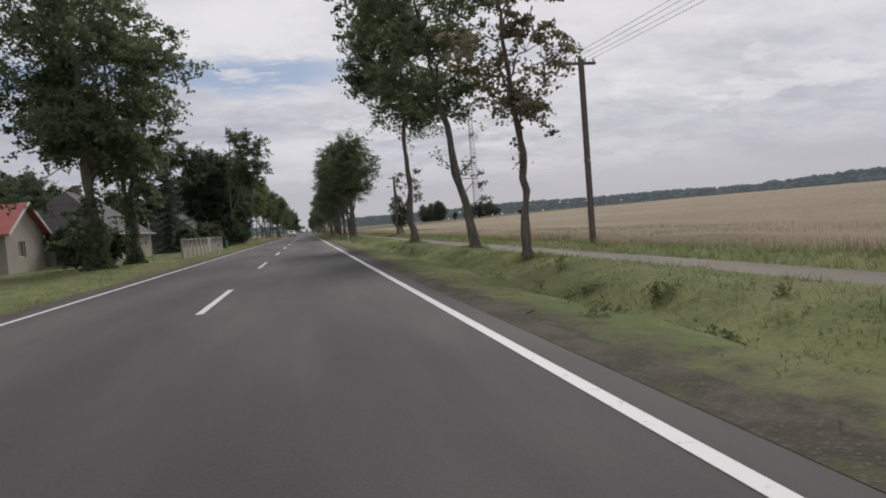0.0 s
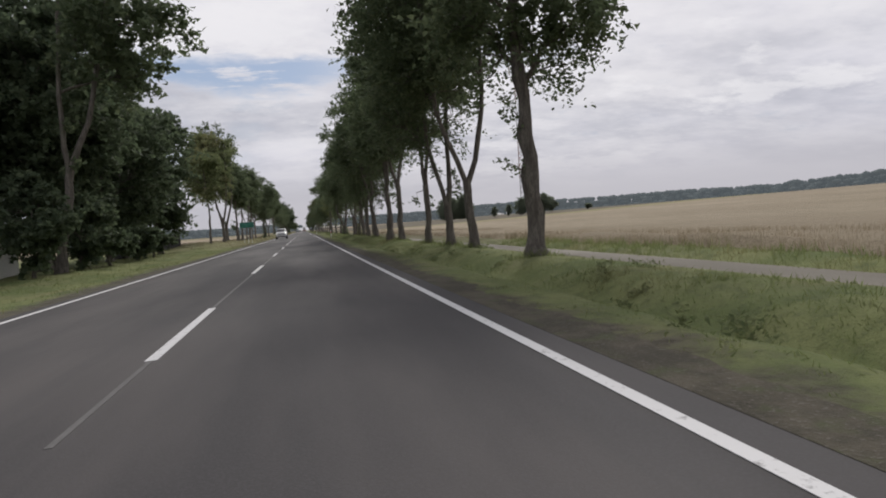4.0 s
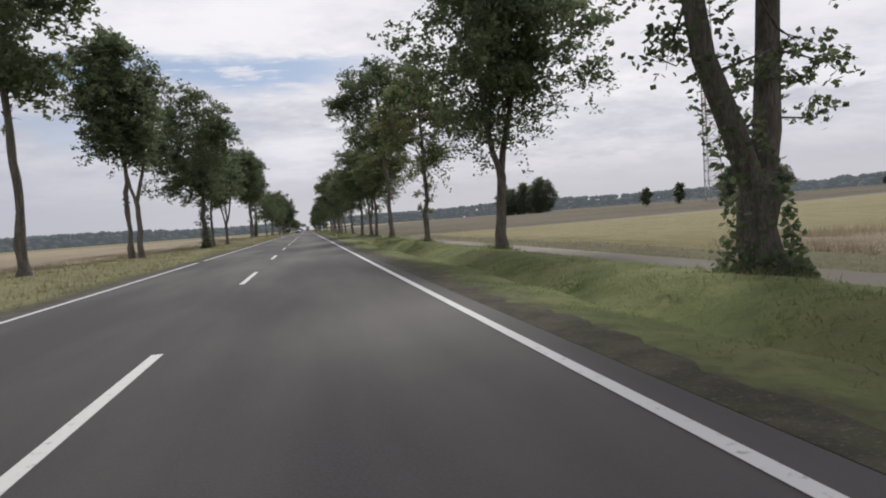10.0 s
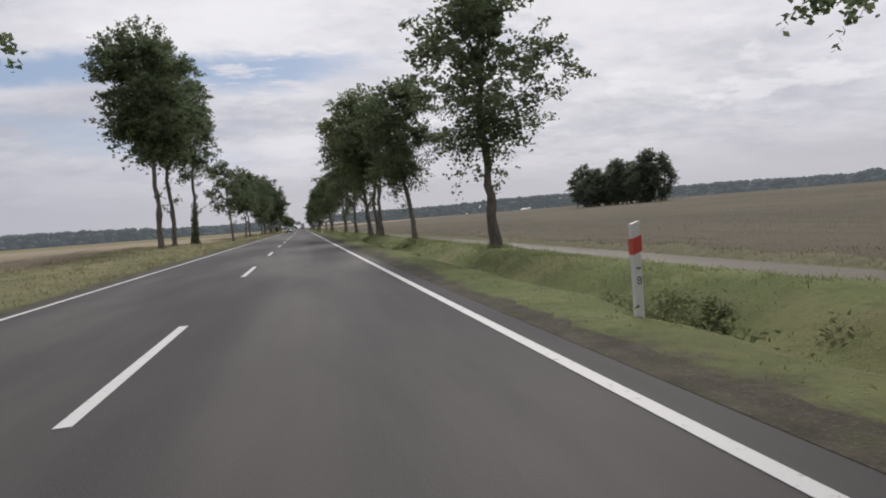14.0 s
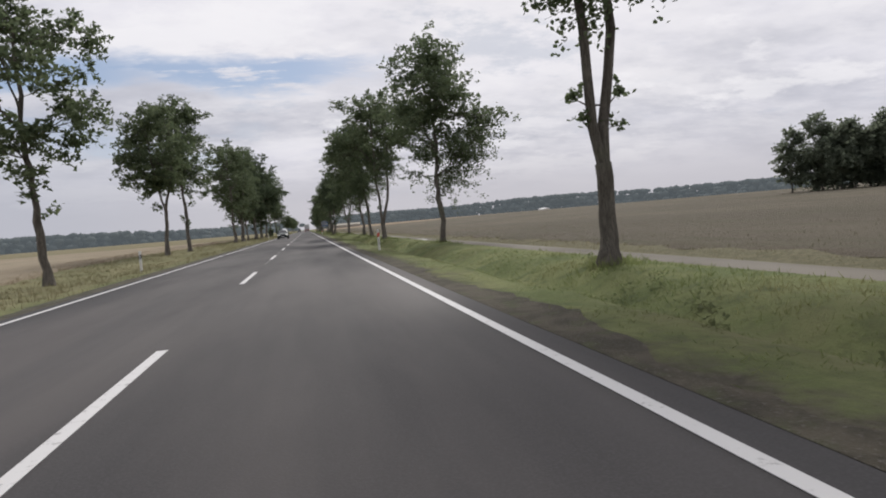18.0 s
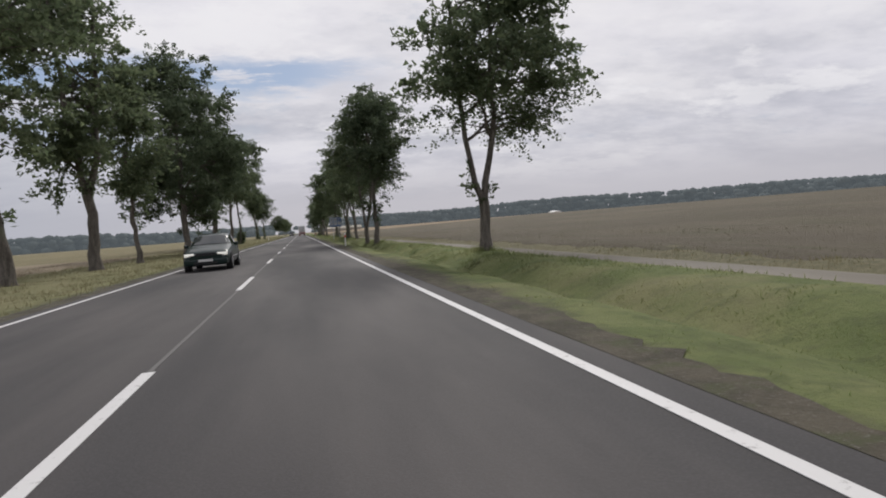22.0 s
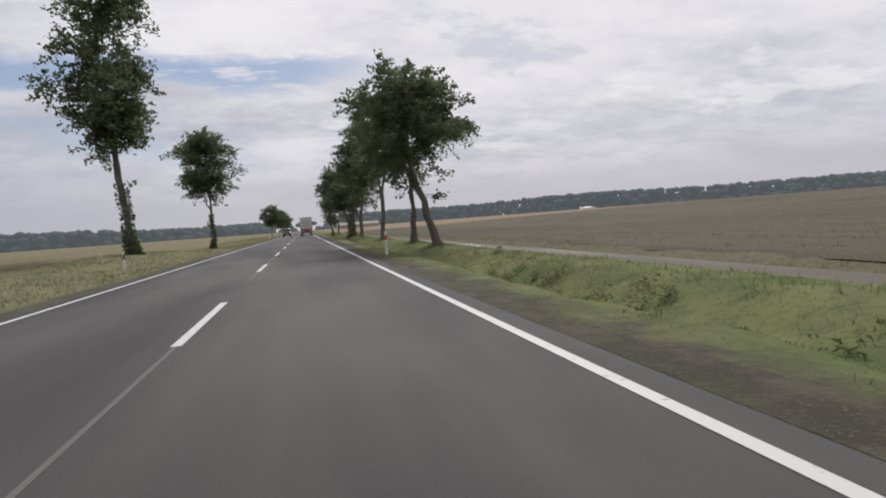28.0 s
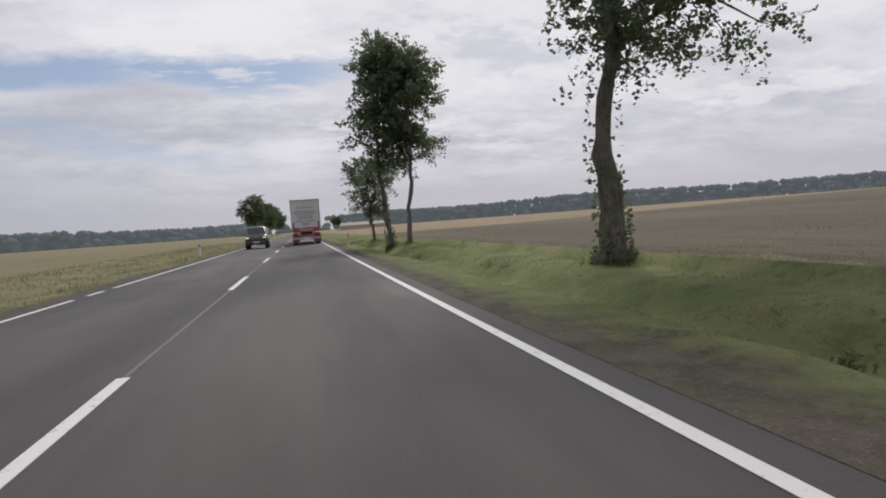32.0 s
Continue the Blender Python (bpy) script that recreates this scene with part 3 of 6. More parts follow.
def bike_mark(y):
    """A white painted bicycle sign on the path: two wheels and a frame."""
    bm = bmesh.new()
    for cy in (-0.55, 0.55):
        n = 18
        a = [bm.verts.new((0.32 * math.cos(2 * math.pi * i / n), cy + 0.44 * math.sin(2 * math.pi * i / n), 0)) for i in range(n)]
        b = [bm.verts.new((0.245 * math.cos(2 * math.pi * i / n), cy + 0.345 * math.sin(2 * math.pi * i / n), 0)) for i in range(n)]
        for i in range(n):
            j = (i + 1) % n
            bm.faces.new((a[i], a[j], b[j], b[i]))
    for (xa, ya), (xb, yb) in (((0, -0.55), (0.35, -0.15)), ((0.35, -0.15), (0.35, 0.45)), ((0.35, 0.45), (0, 0.55)), ((0, -0.05), (0.35, 0.45)), ((0, -0.55), (0, -0.05)), ((0.35, 0.45), (0.52, 0.5))):
        d = Vector((xb - xa, yb - ya, 0)).normalized()
        s = Vector((-d.y, d.x, 0)) * 0.05
        bm.faces.new([bm.verts.new(Vector((xa, ya, 0.0015)) + s), bm.verts.new(Vector((xa, ya, 0.0015)) - s), bm.verts.new(Vector((xb, yb, 0.0015)) - s), bm.verts.new(Vector((xb, yb, 0.0015)) + s)])
    ob = part("bicycle_marking", bm, PAINT, cycle_path, "white painted bicycle sign")
    ob.matrix_basis = pose(10.1, y, -0.247)
    arrow = part("arrow_marking", prism([(-0.09, -1.1), (0.09, -1.1), (0.09, 0.4), (0.32, 0.4), (0, 1.1), (-0.32, 0.4), (-0.09, 0.4)], "z", 0, 0.003), PAINT, cycle_path, "white painted arrow")
    arrow.matrix_basis = pose(10.1, y - 2.3, -0.247)


for y in (165.5, 375.5, 561.5):
    bike_mark(y)


def crop(name, x0, x1, y0, y1, top, material, label, seed):
    """A standing crop or stubble as a slab with an uneven top and a rough near face."""
    rng = np.random.default_rng(seed)
    sign = 1 if x1 > x0 else -1
    cols = x0 + sign * np.array([0.0, 0.45, 0.9, 1.6, 3, 5, 8, 13, 20, 26, 32, 41, 50, 65, 80, 100, 120, 150, 180, 300, 600, 1100, 2500])
    cols = cols[np.abs(cols - x0) <= abs(x1 - x0)]
    yy = np.unique(np.concatenate([np.arange(y0, min(y1, 740), 2.0), np.arange(min(y1, 740), y1 + 1, 150.0), [y1]]))
    X, Y = np.meshgrid(cols, yy)
    Z = ground_height(X, Y) + top * (1 + 0.10 * rng.normal(size=X.shape)) * np.clip(np.minimum(Y - y0, y1 - Y) / 3.0, 0, 1)
    Z[:, 0] = ground_height(X[:, 0], Y[:, 0]) - 0.03
    X = X + np.where(np.arange(len(cols))[None, :] < 3, 0.07 * rng.normal(size=X.shape), 0)
    nx, ny = len(cols), len(yy)
    verts = np.column_stack([X.ravel(), Y.ravel(), Z.ravel()])
    i = (np.arange(ny - 1)[:, None] * nx + np.arange(nx - 1)[None, :]).ravel()
    faces = np.column_stack([i, i + 1, i + nx + 1, i + nx])
    ob = link_mesh(name, raw_mesh(name, verts, faces, True), material)
    return tagged(ob, label, "field", kind="structure")


crop("wheat_field_right", 12.5, 2600, -120, 190, 0.28, WHEAT, "ripe tan wheat field reaching the far woods", 3)
crop("meadow_right", 12.2, 2600, 187.6, 230, 0.12, MEADOW_GREEN, "low green and yellow meadow", 8)
crop("stubble_field_right", 11.75, 2600, 232.4, 715, 0.06, STUBBLE, "brown ploughed stubble field with green weeds", 4)
crop("stubble_field_far", 11.75, 2600, 712.5, 1900, 0.1, PALE_STUBBLE, "pale tan stubble field farther along the road", 9)
crop("wheat_field_left", -13.2, -2600, 139, 470, 0.12, WHEAT, "ripe tan wheat field behind the trees", 5)
crop("meadow_left", -12.5, -2600, 467.5, 1900, 0.12, MEADOW, "yellow-green dry meadow", 6)


def far_woods(name, points, height, seed, label, n):
    """A far belt of woods: many lumpy crowns side by side along a line."""
    rng = np.random.default_rng(seed)
    pts = np.array(points, float)
    seg = np.linalg.norm(np.diff(pts, axis=0), axis=1)
    cum = np.concatenate([[0], np.cumsum(seg)])
    s = np.sort(rng.uniform(0, cum[-1], n))
    cx, cy = np.interp(s, cum, pts[:, 0]), np.interp(s, cum, pts[:, 1])
    roll = 1 + 0.13 * np.sin(s / 190 + seed) + 0.06 * np.sin(s / 71 + 1) + 0.03 * np.sin(s / 23)
    V, F = [], []
    u, w = np.meshgrid(np.linspace(0, 2 * math.pi, 7)[:-1], np.linspace(-0.9, 1.5, 4))
    base = 0
    for n_, (a, b, k) in enumerate(zip(cx, cy, roll)):
        tall = height * k * rng.uniform(0.93, 1.0)
        r, rv = rng.uniform(5.0, 9.5), rng.uniform(4.0, 6.5)
        mid = (0.16, 0.42, 0.66, 1.0)[n_ % 4] * (tall - rv)
        back = rng.normal() * 30 + (0.25, 0.5, 0.75, 1.0)[n_ % 4] * 10
        a, b = a + back * np.sign(a), b + rng.normal() * 12
        rough = 1 + 0.10 * rng.normal(size=w.shape)
        z0 = float(ground_height(a, b)) - 1
        zz = z0 + mid + rv * np.sin(w) * rough
        rad = r * np.cos(w) * rough
        V.append(np.column_stack([(a + rad * np.cos(u)).ravel(), (b + rad * np.sin(u)).ravel(), zz.ravel()]))
        m, q = w.shape
        i = (np.arange(m - 1)[:, None] * q + np.arange(q)[None, :])
        j = (np.arange(m - 1)[:, None] * q + (np.arange(q)[None, :] + 1) % q)
        F.append(np.column_stack([i.ravel(), j.ravel(), (j + q).ravel(), (i + q).ravel()]) + base)
        base += m * q
    ob = link_mesh(name, raw_mesh(name, np.vstack(V), np.vstack(F), True), HAZE_GLOW_LEAVES)
    return tagged(ob, label, "woods", kind="stuff")


fl = Mat("far_woods_haze_glow", 0.9, 0, 0.15)
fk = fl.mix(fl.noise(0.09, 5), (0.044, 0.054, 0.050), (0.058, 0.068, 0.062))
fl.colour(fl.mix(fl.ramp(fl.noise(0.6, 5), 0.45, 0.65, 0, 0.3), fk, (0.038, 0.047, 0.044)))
# faint pale blue glow put in to stand for the haze before the woods
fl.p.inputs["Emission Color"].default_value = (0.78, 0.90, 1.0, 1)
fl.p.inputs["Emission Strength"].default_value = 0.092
HAZE_GLOW_LEAVES = fl.m
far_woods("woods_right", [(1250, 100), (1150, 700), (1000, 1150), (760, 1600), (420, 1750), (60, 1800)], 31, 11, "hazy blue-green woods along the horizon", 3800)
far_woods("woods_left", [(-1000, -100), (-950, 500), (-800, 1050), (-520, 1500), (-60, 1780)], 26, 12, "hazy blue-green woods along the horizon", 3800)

# ---- trees ----


def tube(pts, radii, sides, rng, rough=0.0):
    """Vertices and quads of a tapered tube along points."""
    pts, radii = np.asarray(pts, float), np.asarray(radii, float)
    d = np.gradient(pts, axis=0)
    d /= np.linalg.norm(d, axis=1)[:, None] + 1e-9
    ref = np.where(np.abs(d[:, 2:3]) > 0.9, np.array([[1.0, 0, 0]]), np.array([[0, 0, 1.0]]))
    s = np.cross(d, ref)
    s /= np.linalg.norm(s, axis=1)[:, None] + 1e-9
    u = np.cross(d, s)
    a = np.linspace(0, 2 * math.pi, sides, endpoint=False)
    rr = radii[:, None] * (1 + rough * rng.normal(size=(len(pts), sides)))
    V = pts[:, None, :] + rr[:, :, None] * (s[:, None, :] * np.cos(a)[None, :, None] + u[:, None, :] * np.sin(a)[None, :, None])
    n = len(pts)
    i = np.arange(n - 1)[:, None] * sides + np.arange(sides)[None, :]
    j = np.arange(n - 1)[:, None] * sides + (np.arange(sides)[None, :] + 1) % sides
    F = np.column_stack([i.ravel(), j.ravel(), (j + sides).ravel(), (i + sides).ravel()])
    return V.reshape(-1, 3), F


def gather(chunks):
    V, F, base = [], [], 0
    for v, f_ in chunks:
        V.append(v)
        F.append(f_ + base)
        base += len(v)
    return np.vstack(V), np.vstack(F)


def leaf_mesh(centres, length, width, rng, droop=0.3, whole=False):
    """Small leaves at the centres, turned at random; whole ones are broad and folded along the midrib."""
    n = len(centres)
    nor = rng.normal(size=(n, 3))
    nor[:, 2] = np.abs(nor[:, 2]) + droop
    nor /= np.linalg.norm(nor, axis=1)[:, None]
    d = np.cross(nor, rng.normal(size=(n, 3)))
    d /= np.linalg.norm(d, axis=1)[:, None] + 1e-9
    s = np.cross(nor, d)
    L = (length * rng.uniform(0.65, 1.25, n))[:, None]
    W = (width * rng.uniform(0.7, 1.2, n))[:, None]
    if whole:
        V = np.stack([centres - d * L * 0.5, centres + s * W * 0.5 + d * L * 0.04 - nor * L * 0.08, centres + d * L * 0.5 - nor * L * 0.14, centres - s * W * 0.5 + d * L * 0.04 - nor * L * 0.08], axis=1)
        q = np.arange(n)[:, None] * 4
        return V.reshape(-1, 3), np.vstack([q + (0, 1, 2), q + (0, 2, 3)])
    V = np.stack([centres - d * L * 0.42 + s * W * 0.5, centres - d * L * 0.42 - s * W * 0.5, centres + d * L * 0.58 - nor * L * 0.12], axis=1)
    F = np.arange(n * 3).reshape(n, 3)
    return V.reshape(-1, 3), F


def spray(c, out, sz, count, rng):
    """Places for the leaves of one clump: they sit along twigs that leave it outwards and droop, with gaps between them."""
    T = int(rng.integers(6, 10))
    d = 0.55 * out + rng.normal(size=(T, 3)) * np.array([0.62, 0.62, 0.42]) + np.array([0, 0, 0.12])
    d /= np.linalg.norm(d, axis=1)[:, None] + 1e-9
    L = sz * rng.uniform(0.75, 1.4, T)
    start = c - out * 0.3 * sz + rng.normal(size=(T, 3)) * 0.18 * sz
    w = rng.integers(0, T, count)
    t = rng.uniform(0.05, 1.0, count) ** 0.8
    p = start[w] + d[w] * (L[w] * t)[:, None]
    p[:, 2] -= 0.22 * L[w] * t * t
    p += rng.normal(size=(count, 3)) * (np.array([0.15, 0.15, 0.10]) * sz * (1.15 - 0.55 * t)[:, None])
    ends = start + d * (L * 0.85)[:, None] - np.array([0, 0, 0.16]) * L[:, None]
    return p, start, ends


def tree(x, y, H, W, cb, r=0.19, lean=0.0, fork=0.0, spread=0.13, fill=1.0, shoots=1.0, near=True, leaves=None, ivy=0.0, seed=None, label="", bend=0.28, dx=0.0, twin=False, boughs=(), skew=0.0, name="roadside_tree", group="roadside trees"):
    """A roadside tree: tapered trunk, limbs, and a crown of clumped leaves.
    H height, W crown width, cb height of the crown's foot, r trunk radius, lean sideways per metre, fork height of the fork."""
    rng = np.random.default_rng(int(abs(y * 10 + x * 7)) if seed is None else seed)
    z0 = float(ground_height(x, y))
    if not label:
        shape = "forked" if fork else ("leaning" if abs(lean) > 0.06 else ("tall" if H > 14 else "slender" if r < 0.16 else "straight"))
        mood = "thin airy crown" if fill < 0.7 else ("dense dark crown" if fill > 1.15 else "green leafy crown")
        label = f"{shape} roadside tree with grey-brown bark and {mood}"
    top = thing(name, x, y, z0, 0, label, "tree", group)
    # stems
    stems, wood = [], []
    stop = cb + (H - cb) * 0.78
    ax, ay = rng.uniform(-1, 1, 2) * bend

    def axis(zv, ox=0.0, oy=0.0):
        k = zv / H
        kink = r * 0.22 * (np.sin(1.7 * zv + y * 1.7) + 0.6 * np.sin(3.9 * zv + y)) * smooth01(zv / 0.8) * smooth01((stop - zv) / 3)
        ox = ox + kink
        return np.column_stack([lean * zv + ax * np.sin(k * 3.0) * 0.8 + ox, ay * np.sin(k * 2.6 + 0.5) * 0.8 - ay * math.sin(0.5) * 0.8 + oy, zv])

    def radius(zv):
        flare = 1 + 0.55 * np.exp(-np.maximum(zv, 0) / 0.25)
        return r * flare * (1 - 0.80 * np.clip(zv / (stop * 1.12), 0, 1) ** 0.9)

    if fork:
        zl = np.linspace(-0.25, fork, 9)
        p0 = axis(zl)
        wood.append(tube(p0, radius(zl) * (1 + 0.13 * np.exp(-((zl - fork + 0.15) / 0.3) ** 2)), 12, rng, 0.05))
        for sgn, share in ((-1, 0.72), (1, 0.80)):
            zs = np.linspace(fork - 0.25, stop, 10)
            t = (zs - fork + 0.25)
            off = (sgn + skew) * spread * 1.9 * np.minimum(t, 2.2 + 0.25 * t) ** 0.9
            p = axis(zs, 0, 0)
            p[:, 0] += off
            p[:, 1] += 0.35 * sgn * spread * t
            wood.append(tube(p, radius(zs) * share, 10, rng, 0.05))
            stems.append(p)
    else:
        zl = np.concatenate([[-0.25, 0.05, 0.3, 0.7], np.linspace(1.2, stop, 20)])
        p = axis(zl)
        p[4:-1, :2] += np.cumsum(rng.normal(size=(len(zl) - 5, 2)) * 0.042, axis=0)
        wood.append(tube(p, radius(zl) * (1 + 0.09 * rng.normal(size=len(zl))), 14, rng, 0.06))
        stems.append(p)
        if twin:
            p2 = p.copy()
            t = np.clip(zl, 0, None)
            p2[:, 0] += 0.35 + 0.05 * t
            p2[:, 1] += 0.2
            wood.append(tube(p2, radius(zl) * 0.8, 10, rng, 0.05))
            stems.append(p2)
    # clumps of leaves
    vol = W * W * (H - cb)
    n = int(np.clip(26 + vol * 0.14, 30, 150) * fill ** 0.5)
    hz, hw = (H - cb) / 2, W / 2
    # uneven lobes, each a heap of clumps
    K = int(rng.integers(6, 10))
    ld = rng.normal(size=(K, 3))
    ld /= np.linalg.norm(ld, axis=1)[:, None]
    ld[:, 2] = np.linspace(-0.85, 0.9, K)
    flat = np.sqrt(np.maximum(0.05, 1 - ld[:, 2] ** 2))
    ang = rng.uniform(0, 6.28) + np.arange(K) * 2.4 + rng.normal(size=K) * 0.4
    reach = rng.uniform(0.25, 0.78, K)
    lobes = np.column_stack([np.cos(ang) * flat * reach, np.sin(ang) * flat * reach, ld[:, 2] * 0.78])
    pick = rng.integers(0, K, n)
    cl = lobes[pick] + rng.normal(size=(n, 3)) * np.array([0.22, 0.22, 0.15])
    shell = rng.normal(size=(n, 3))
    shell /= np.linalg.norm(shell, axis=1)[:, None]
    cl = np.where((rng.uniform(size=n) < 0.32)[:, None], shell * (rng.uniform(0.35, 1.0, n) ** 0.5)[:, None], cl)
    over = np.linalg.norm(cl, axis=1)
    cl = cl / np.maximum(1, over / 1.02)[:, None]
    hgt = cl[:, 2]
    wid = np.where(hgt < -0.45, 0.85, 1.0)
    csize = np.clip(fill, 0.55, 1.0) ** 0.55 * np.clip(0.156 * (W + H - cb) / 2, 0.50, 1.25) * rng.uniform(0.7, 1.25, n)
    mid = np.interp([cb + hz], stems[0][:, 2], stems[0][:, 0])[0] + dx
    C = np.column_stack([cl[:, 0] * wid * (hw - 0.35) + mid, cl[:, 1] * wid * (hw - 0.35), cb + hz + hgt * (hz - 0.4)])
    C[0] = (stems[0][-1, 0], stems[0][-1, 1], H - 0.7)
    if boughs:
        C = np.vstack([C, [b[:3] for b in boughs]])
        csize = np.append(csize, [b[3] for b in boughs])
    # main limbs reach the lobes, and smaller ones part from them
    limbs, mains = [], []
    for k in range(K):
        st = stems[k % len(stems)]
        g = np.array([lobes[k, 0] * (hw - 0.35) * 0.75 + mid, lobes[k, 1] * (hw - 0.35) * 0.75, cb + hz + lobes[k, 2] * (hz - 0.4)])
        flat = math.hypot(g[0] - mid, g[1])
        za = np.clip(g[2] - 0.8 * flat - 0.4, max(0.72 * cb, fork + 0.4), stop - 0.3)
        a = np.array([np.interp(za, st[:, 2], st[:, q]) for q in range(3)])
        t = np.linspace(0, 1, 6)[:, None]
        way = a * (1 - t) + g * t + np.array([0, 0, 0.14 * flat]) * np.sin(t * 3.14) + rng.normal(size=(6, 3)) * 0.09 * np.sin(t * 3.14)
        r0 = max(0.035, r * 0.42 * (1 - 0.55 * za / H))
        limbs.append(tube(way, r0 * np.linspace(1.0, 0.35, 6), 7 if near else 4, rng))
        mains.append((way, r0))
    per = int((205 if near else 150) * fill ** 0.5)
    size = (0.205, 0.165) if near else (0.255, 0.20)
    if name == "field_tree":
        per, size = int(per * 0.6), (0.42, 0.32)
    elif name == "garden_tree":
        per, size = int(per * 0.8), (0.32, 0.25)
    pts = []
    for c, sz in zip(C, csize):
        way, rm = min(mains, key=lambda w: np.linalg.norm(w[0][-1] - c))
        d = np.linalg.norm(way - c, axis=1) + np.where(way[:, 2] > c[2] + 0.2, 0.8, 0)
        q = int(np.clip(np.argmin(d) - 1, 1, 5))
        a = way[q]
        if c[2] < 0.9 * cb:
            st = stems[0]
            a = np.array([np.interp(c[2] - 0.35, st[:, 2], st[:, k]) for k in range(3)])
            rm = min(rm, 0.07)
        m1 = a * 0.5 + c * 0.5 + rng.normal(size=3) * 0.12 + np.array([0, 0, 0.1])
        m2 = a * 0.2 + c * 0.8 + rng.normal(size=3) * 0.12
        r0 = rm * 0.42
        limbs.append(tube([a, m1, m2, c], [r0, r0 * 0.7, r0 * 0.45, 0.008], 5 if near else 3, rng))
        out = c - m1 + np.array([(c[0] - mid) * 0.3, c[1] * 0.3, 0])
        out /= np.linalg.norm(out) + 1e-9
        p, starts, ends = spray(c, out, sz, max(6, int(per * (sz / csize.mean()) ** 1.25)), rng)
        pts.append(p)
        if near and c[2] < 7.5:
            for sa, e in list(zip(starts, ends))[:3]:
                limbs.append(tube([m2 * 0.4 + sa * 0.6, (sa + e) / 2 + (0, 0, 0.04), e], [0.011, 0.008, 0.004], 3, rng))
    # shoots low on the trunk
    for _ in range(int(rng.integers(0, 4) * shoots)):
        st = stems[int(rng.integers(len(stems)))]
        za = rng.uniform(1.8, max(2.2, cb))
        a = np.array([np.interp(za, st[:, 2], st[:, k]) for k in range(3)])
        e = a + np.array([rng.uniform(-1, 1) * 0.9, rng.uniform(-1, 1) * 0.6, rng.uniform(0.1, 0.9)])
        limbs.append(tube([a, (a + e) / 2 + (0, 0, 0.08), e], [0.022, 0.014, 0.005], 4, rng))
        k = 40 if near else 24
        t = rng.uniform(0.35, 1.1, k)[:, None]
        pts.append(a + (e - a) * t + rng.normal(size=(k, 3)) * 0.13)
    if ivy:
        k = int(1700 * ivy)
        zz = rng.uniform(0, 1, k) ** 4.0 * min(cb + 1.0, 4.5)
        st = stems[0]
        ang = rng.uniform(0, 6.28, k)
        rr = r * 1.25 + (0.08 + 0.42 * ivy * np.exp(-zz / 0.55)) * rng.uniform(0.0, 1.0, k) ** 0.7
        pts.append(np.column_stack([np.interp(zz, st[:, 2], st[:, 0]) + rr * np.cos(ang), np.interp(zz, st[:, 2], st[:, 1]) + rr * np.sin(ang), zz]))
    v, fc = gather(wood)
    link_mesh("trunk", raw_mesh("trunk", v, fc, True), BARK, top, "grey-brown ridged bark")
    v, fc = gather(limbs)
    link_mesh("branchwork", raw_mesh("branchwork", v, fc, True), BARK, top)["kind"] = "stuff"
    pts = np.vstack(pts)
    low = pts[:, 2] < max(cb + 1.0, 6.0)
    if near and low.any():
        more = pts[low][rng.uniform(size=int(low.sum())) < 0.3]
        fine = np.vstack([pts[low], more + rng.normal(size=more.shape) * 0.07])
        v, fc = gather([leaf_mesh(pts[~low], *size, rng), leaf_mesh(fine, 0.126, 0.115, rng, whole=True)])
    else:
        v, fc = leaf_mesh(pts, *size, rng)
    link_mesh("crown", raw_mesh("crown", v, fc), leaves or LEAVES, top)["kind"] = "stuff"
    return top


tree_feet = []


def right(y, x, H, W, cb, **kw):
    tree_feet.append((x, y))
    kw["fill"] = 0.88 * kw.get("fill", 1.0)
    return tree(x, y, H * 1.04, W * 1.22, cb * 0.94, near=True, **kw)


def left(y, H, W, cb, x=-9.8, **kw):
    return tree(x, y, H * 1.03, W * 1.15, cb, near=False, **kw)


# right-hand row, from the village outwards
right(16.6, 7.8, 9.0, 3.6, 3.2, r=0.13, lean=-0.07, fill=0.45, leaves=LEAVES_DRY)
right(25.4, 8.7, 12.0, 6.5, 5.2, r=0.20, lean=-0.17, bend=0.1, fill=0.6, boughs=((0.55, 0.2, 2.2, 0.3), (0.5, 0.1, 2.7, 0.33), (0.45, 0.15, 3.2, 0.25)))
right(37.7, 8.2, 15.0, 6.2, 6.6, r=0.21, fill=1.0, shoots=0, boughs=((-0.6, 0.0, 3.4, 0.3), (-0.75, 0.0, 3.8, 0.34), (-0.6, 0.1, 4.2, 0.36), (0.45, 0.0, 2.6, 0.32), (0.4, 0.1, 2.9, 0.34), (0.38, 0.0, 3.3, 0.36), (0.33, 0.0, 3.8, 0.36), (0.38, 0.0, 4.3, 0.38)))
right(84.9, 8.1, 13.5, 6.6, 4.6, r=0.26, lean=-0.05, fill=1.1, dx=0.3)
right(93.1, 8.5, 13.5, 6.2, 5.8, r=0.195, fork=2.9, fill=1.1, spread=0.205, lean=-0.03, bend=0.06)
right(97.3, 8.5, 13.0, 6.0, 4.2, r=0.20, fork=1.9, spread=0.10, skew=-0.65, bend=0.05, shoots=0, boughs=((0.6, 0.0, 2.9, 0.42), (0.4, 0.1, 2.5, 0.3), (0.35, 0.0, 3.4, 0.35), (-0.6, 0.0, 3.6, 0.4)))
right(102.7, 8.5, 13.0, 5.2, 5.0, r=0.19, fork=3.3, spread=0.05, bend=0.1, shoots=0, boughs=((-0.6, 0.0, 2.5, 0.35), (0.2, 0.0, 2.6, 0.3), (0.3, 0.1, 2.1, 0.2)))
right(112.6, 8.5, 14.5, 6.2, 5.6, r=0.22, fork=4.2, spread=0.13, lean=-0.02, bend=0.1, fill=0.7)
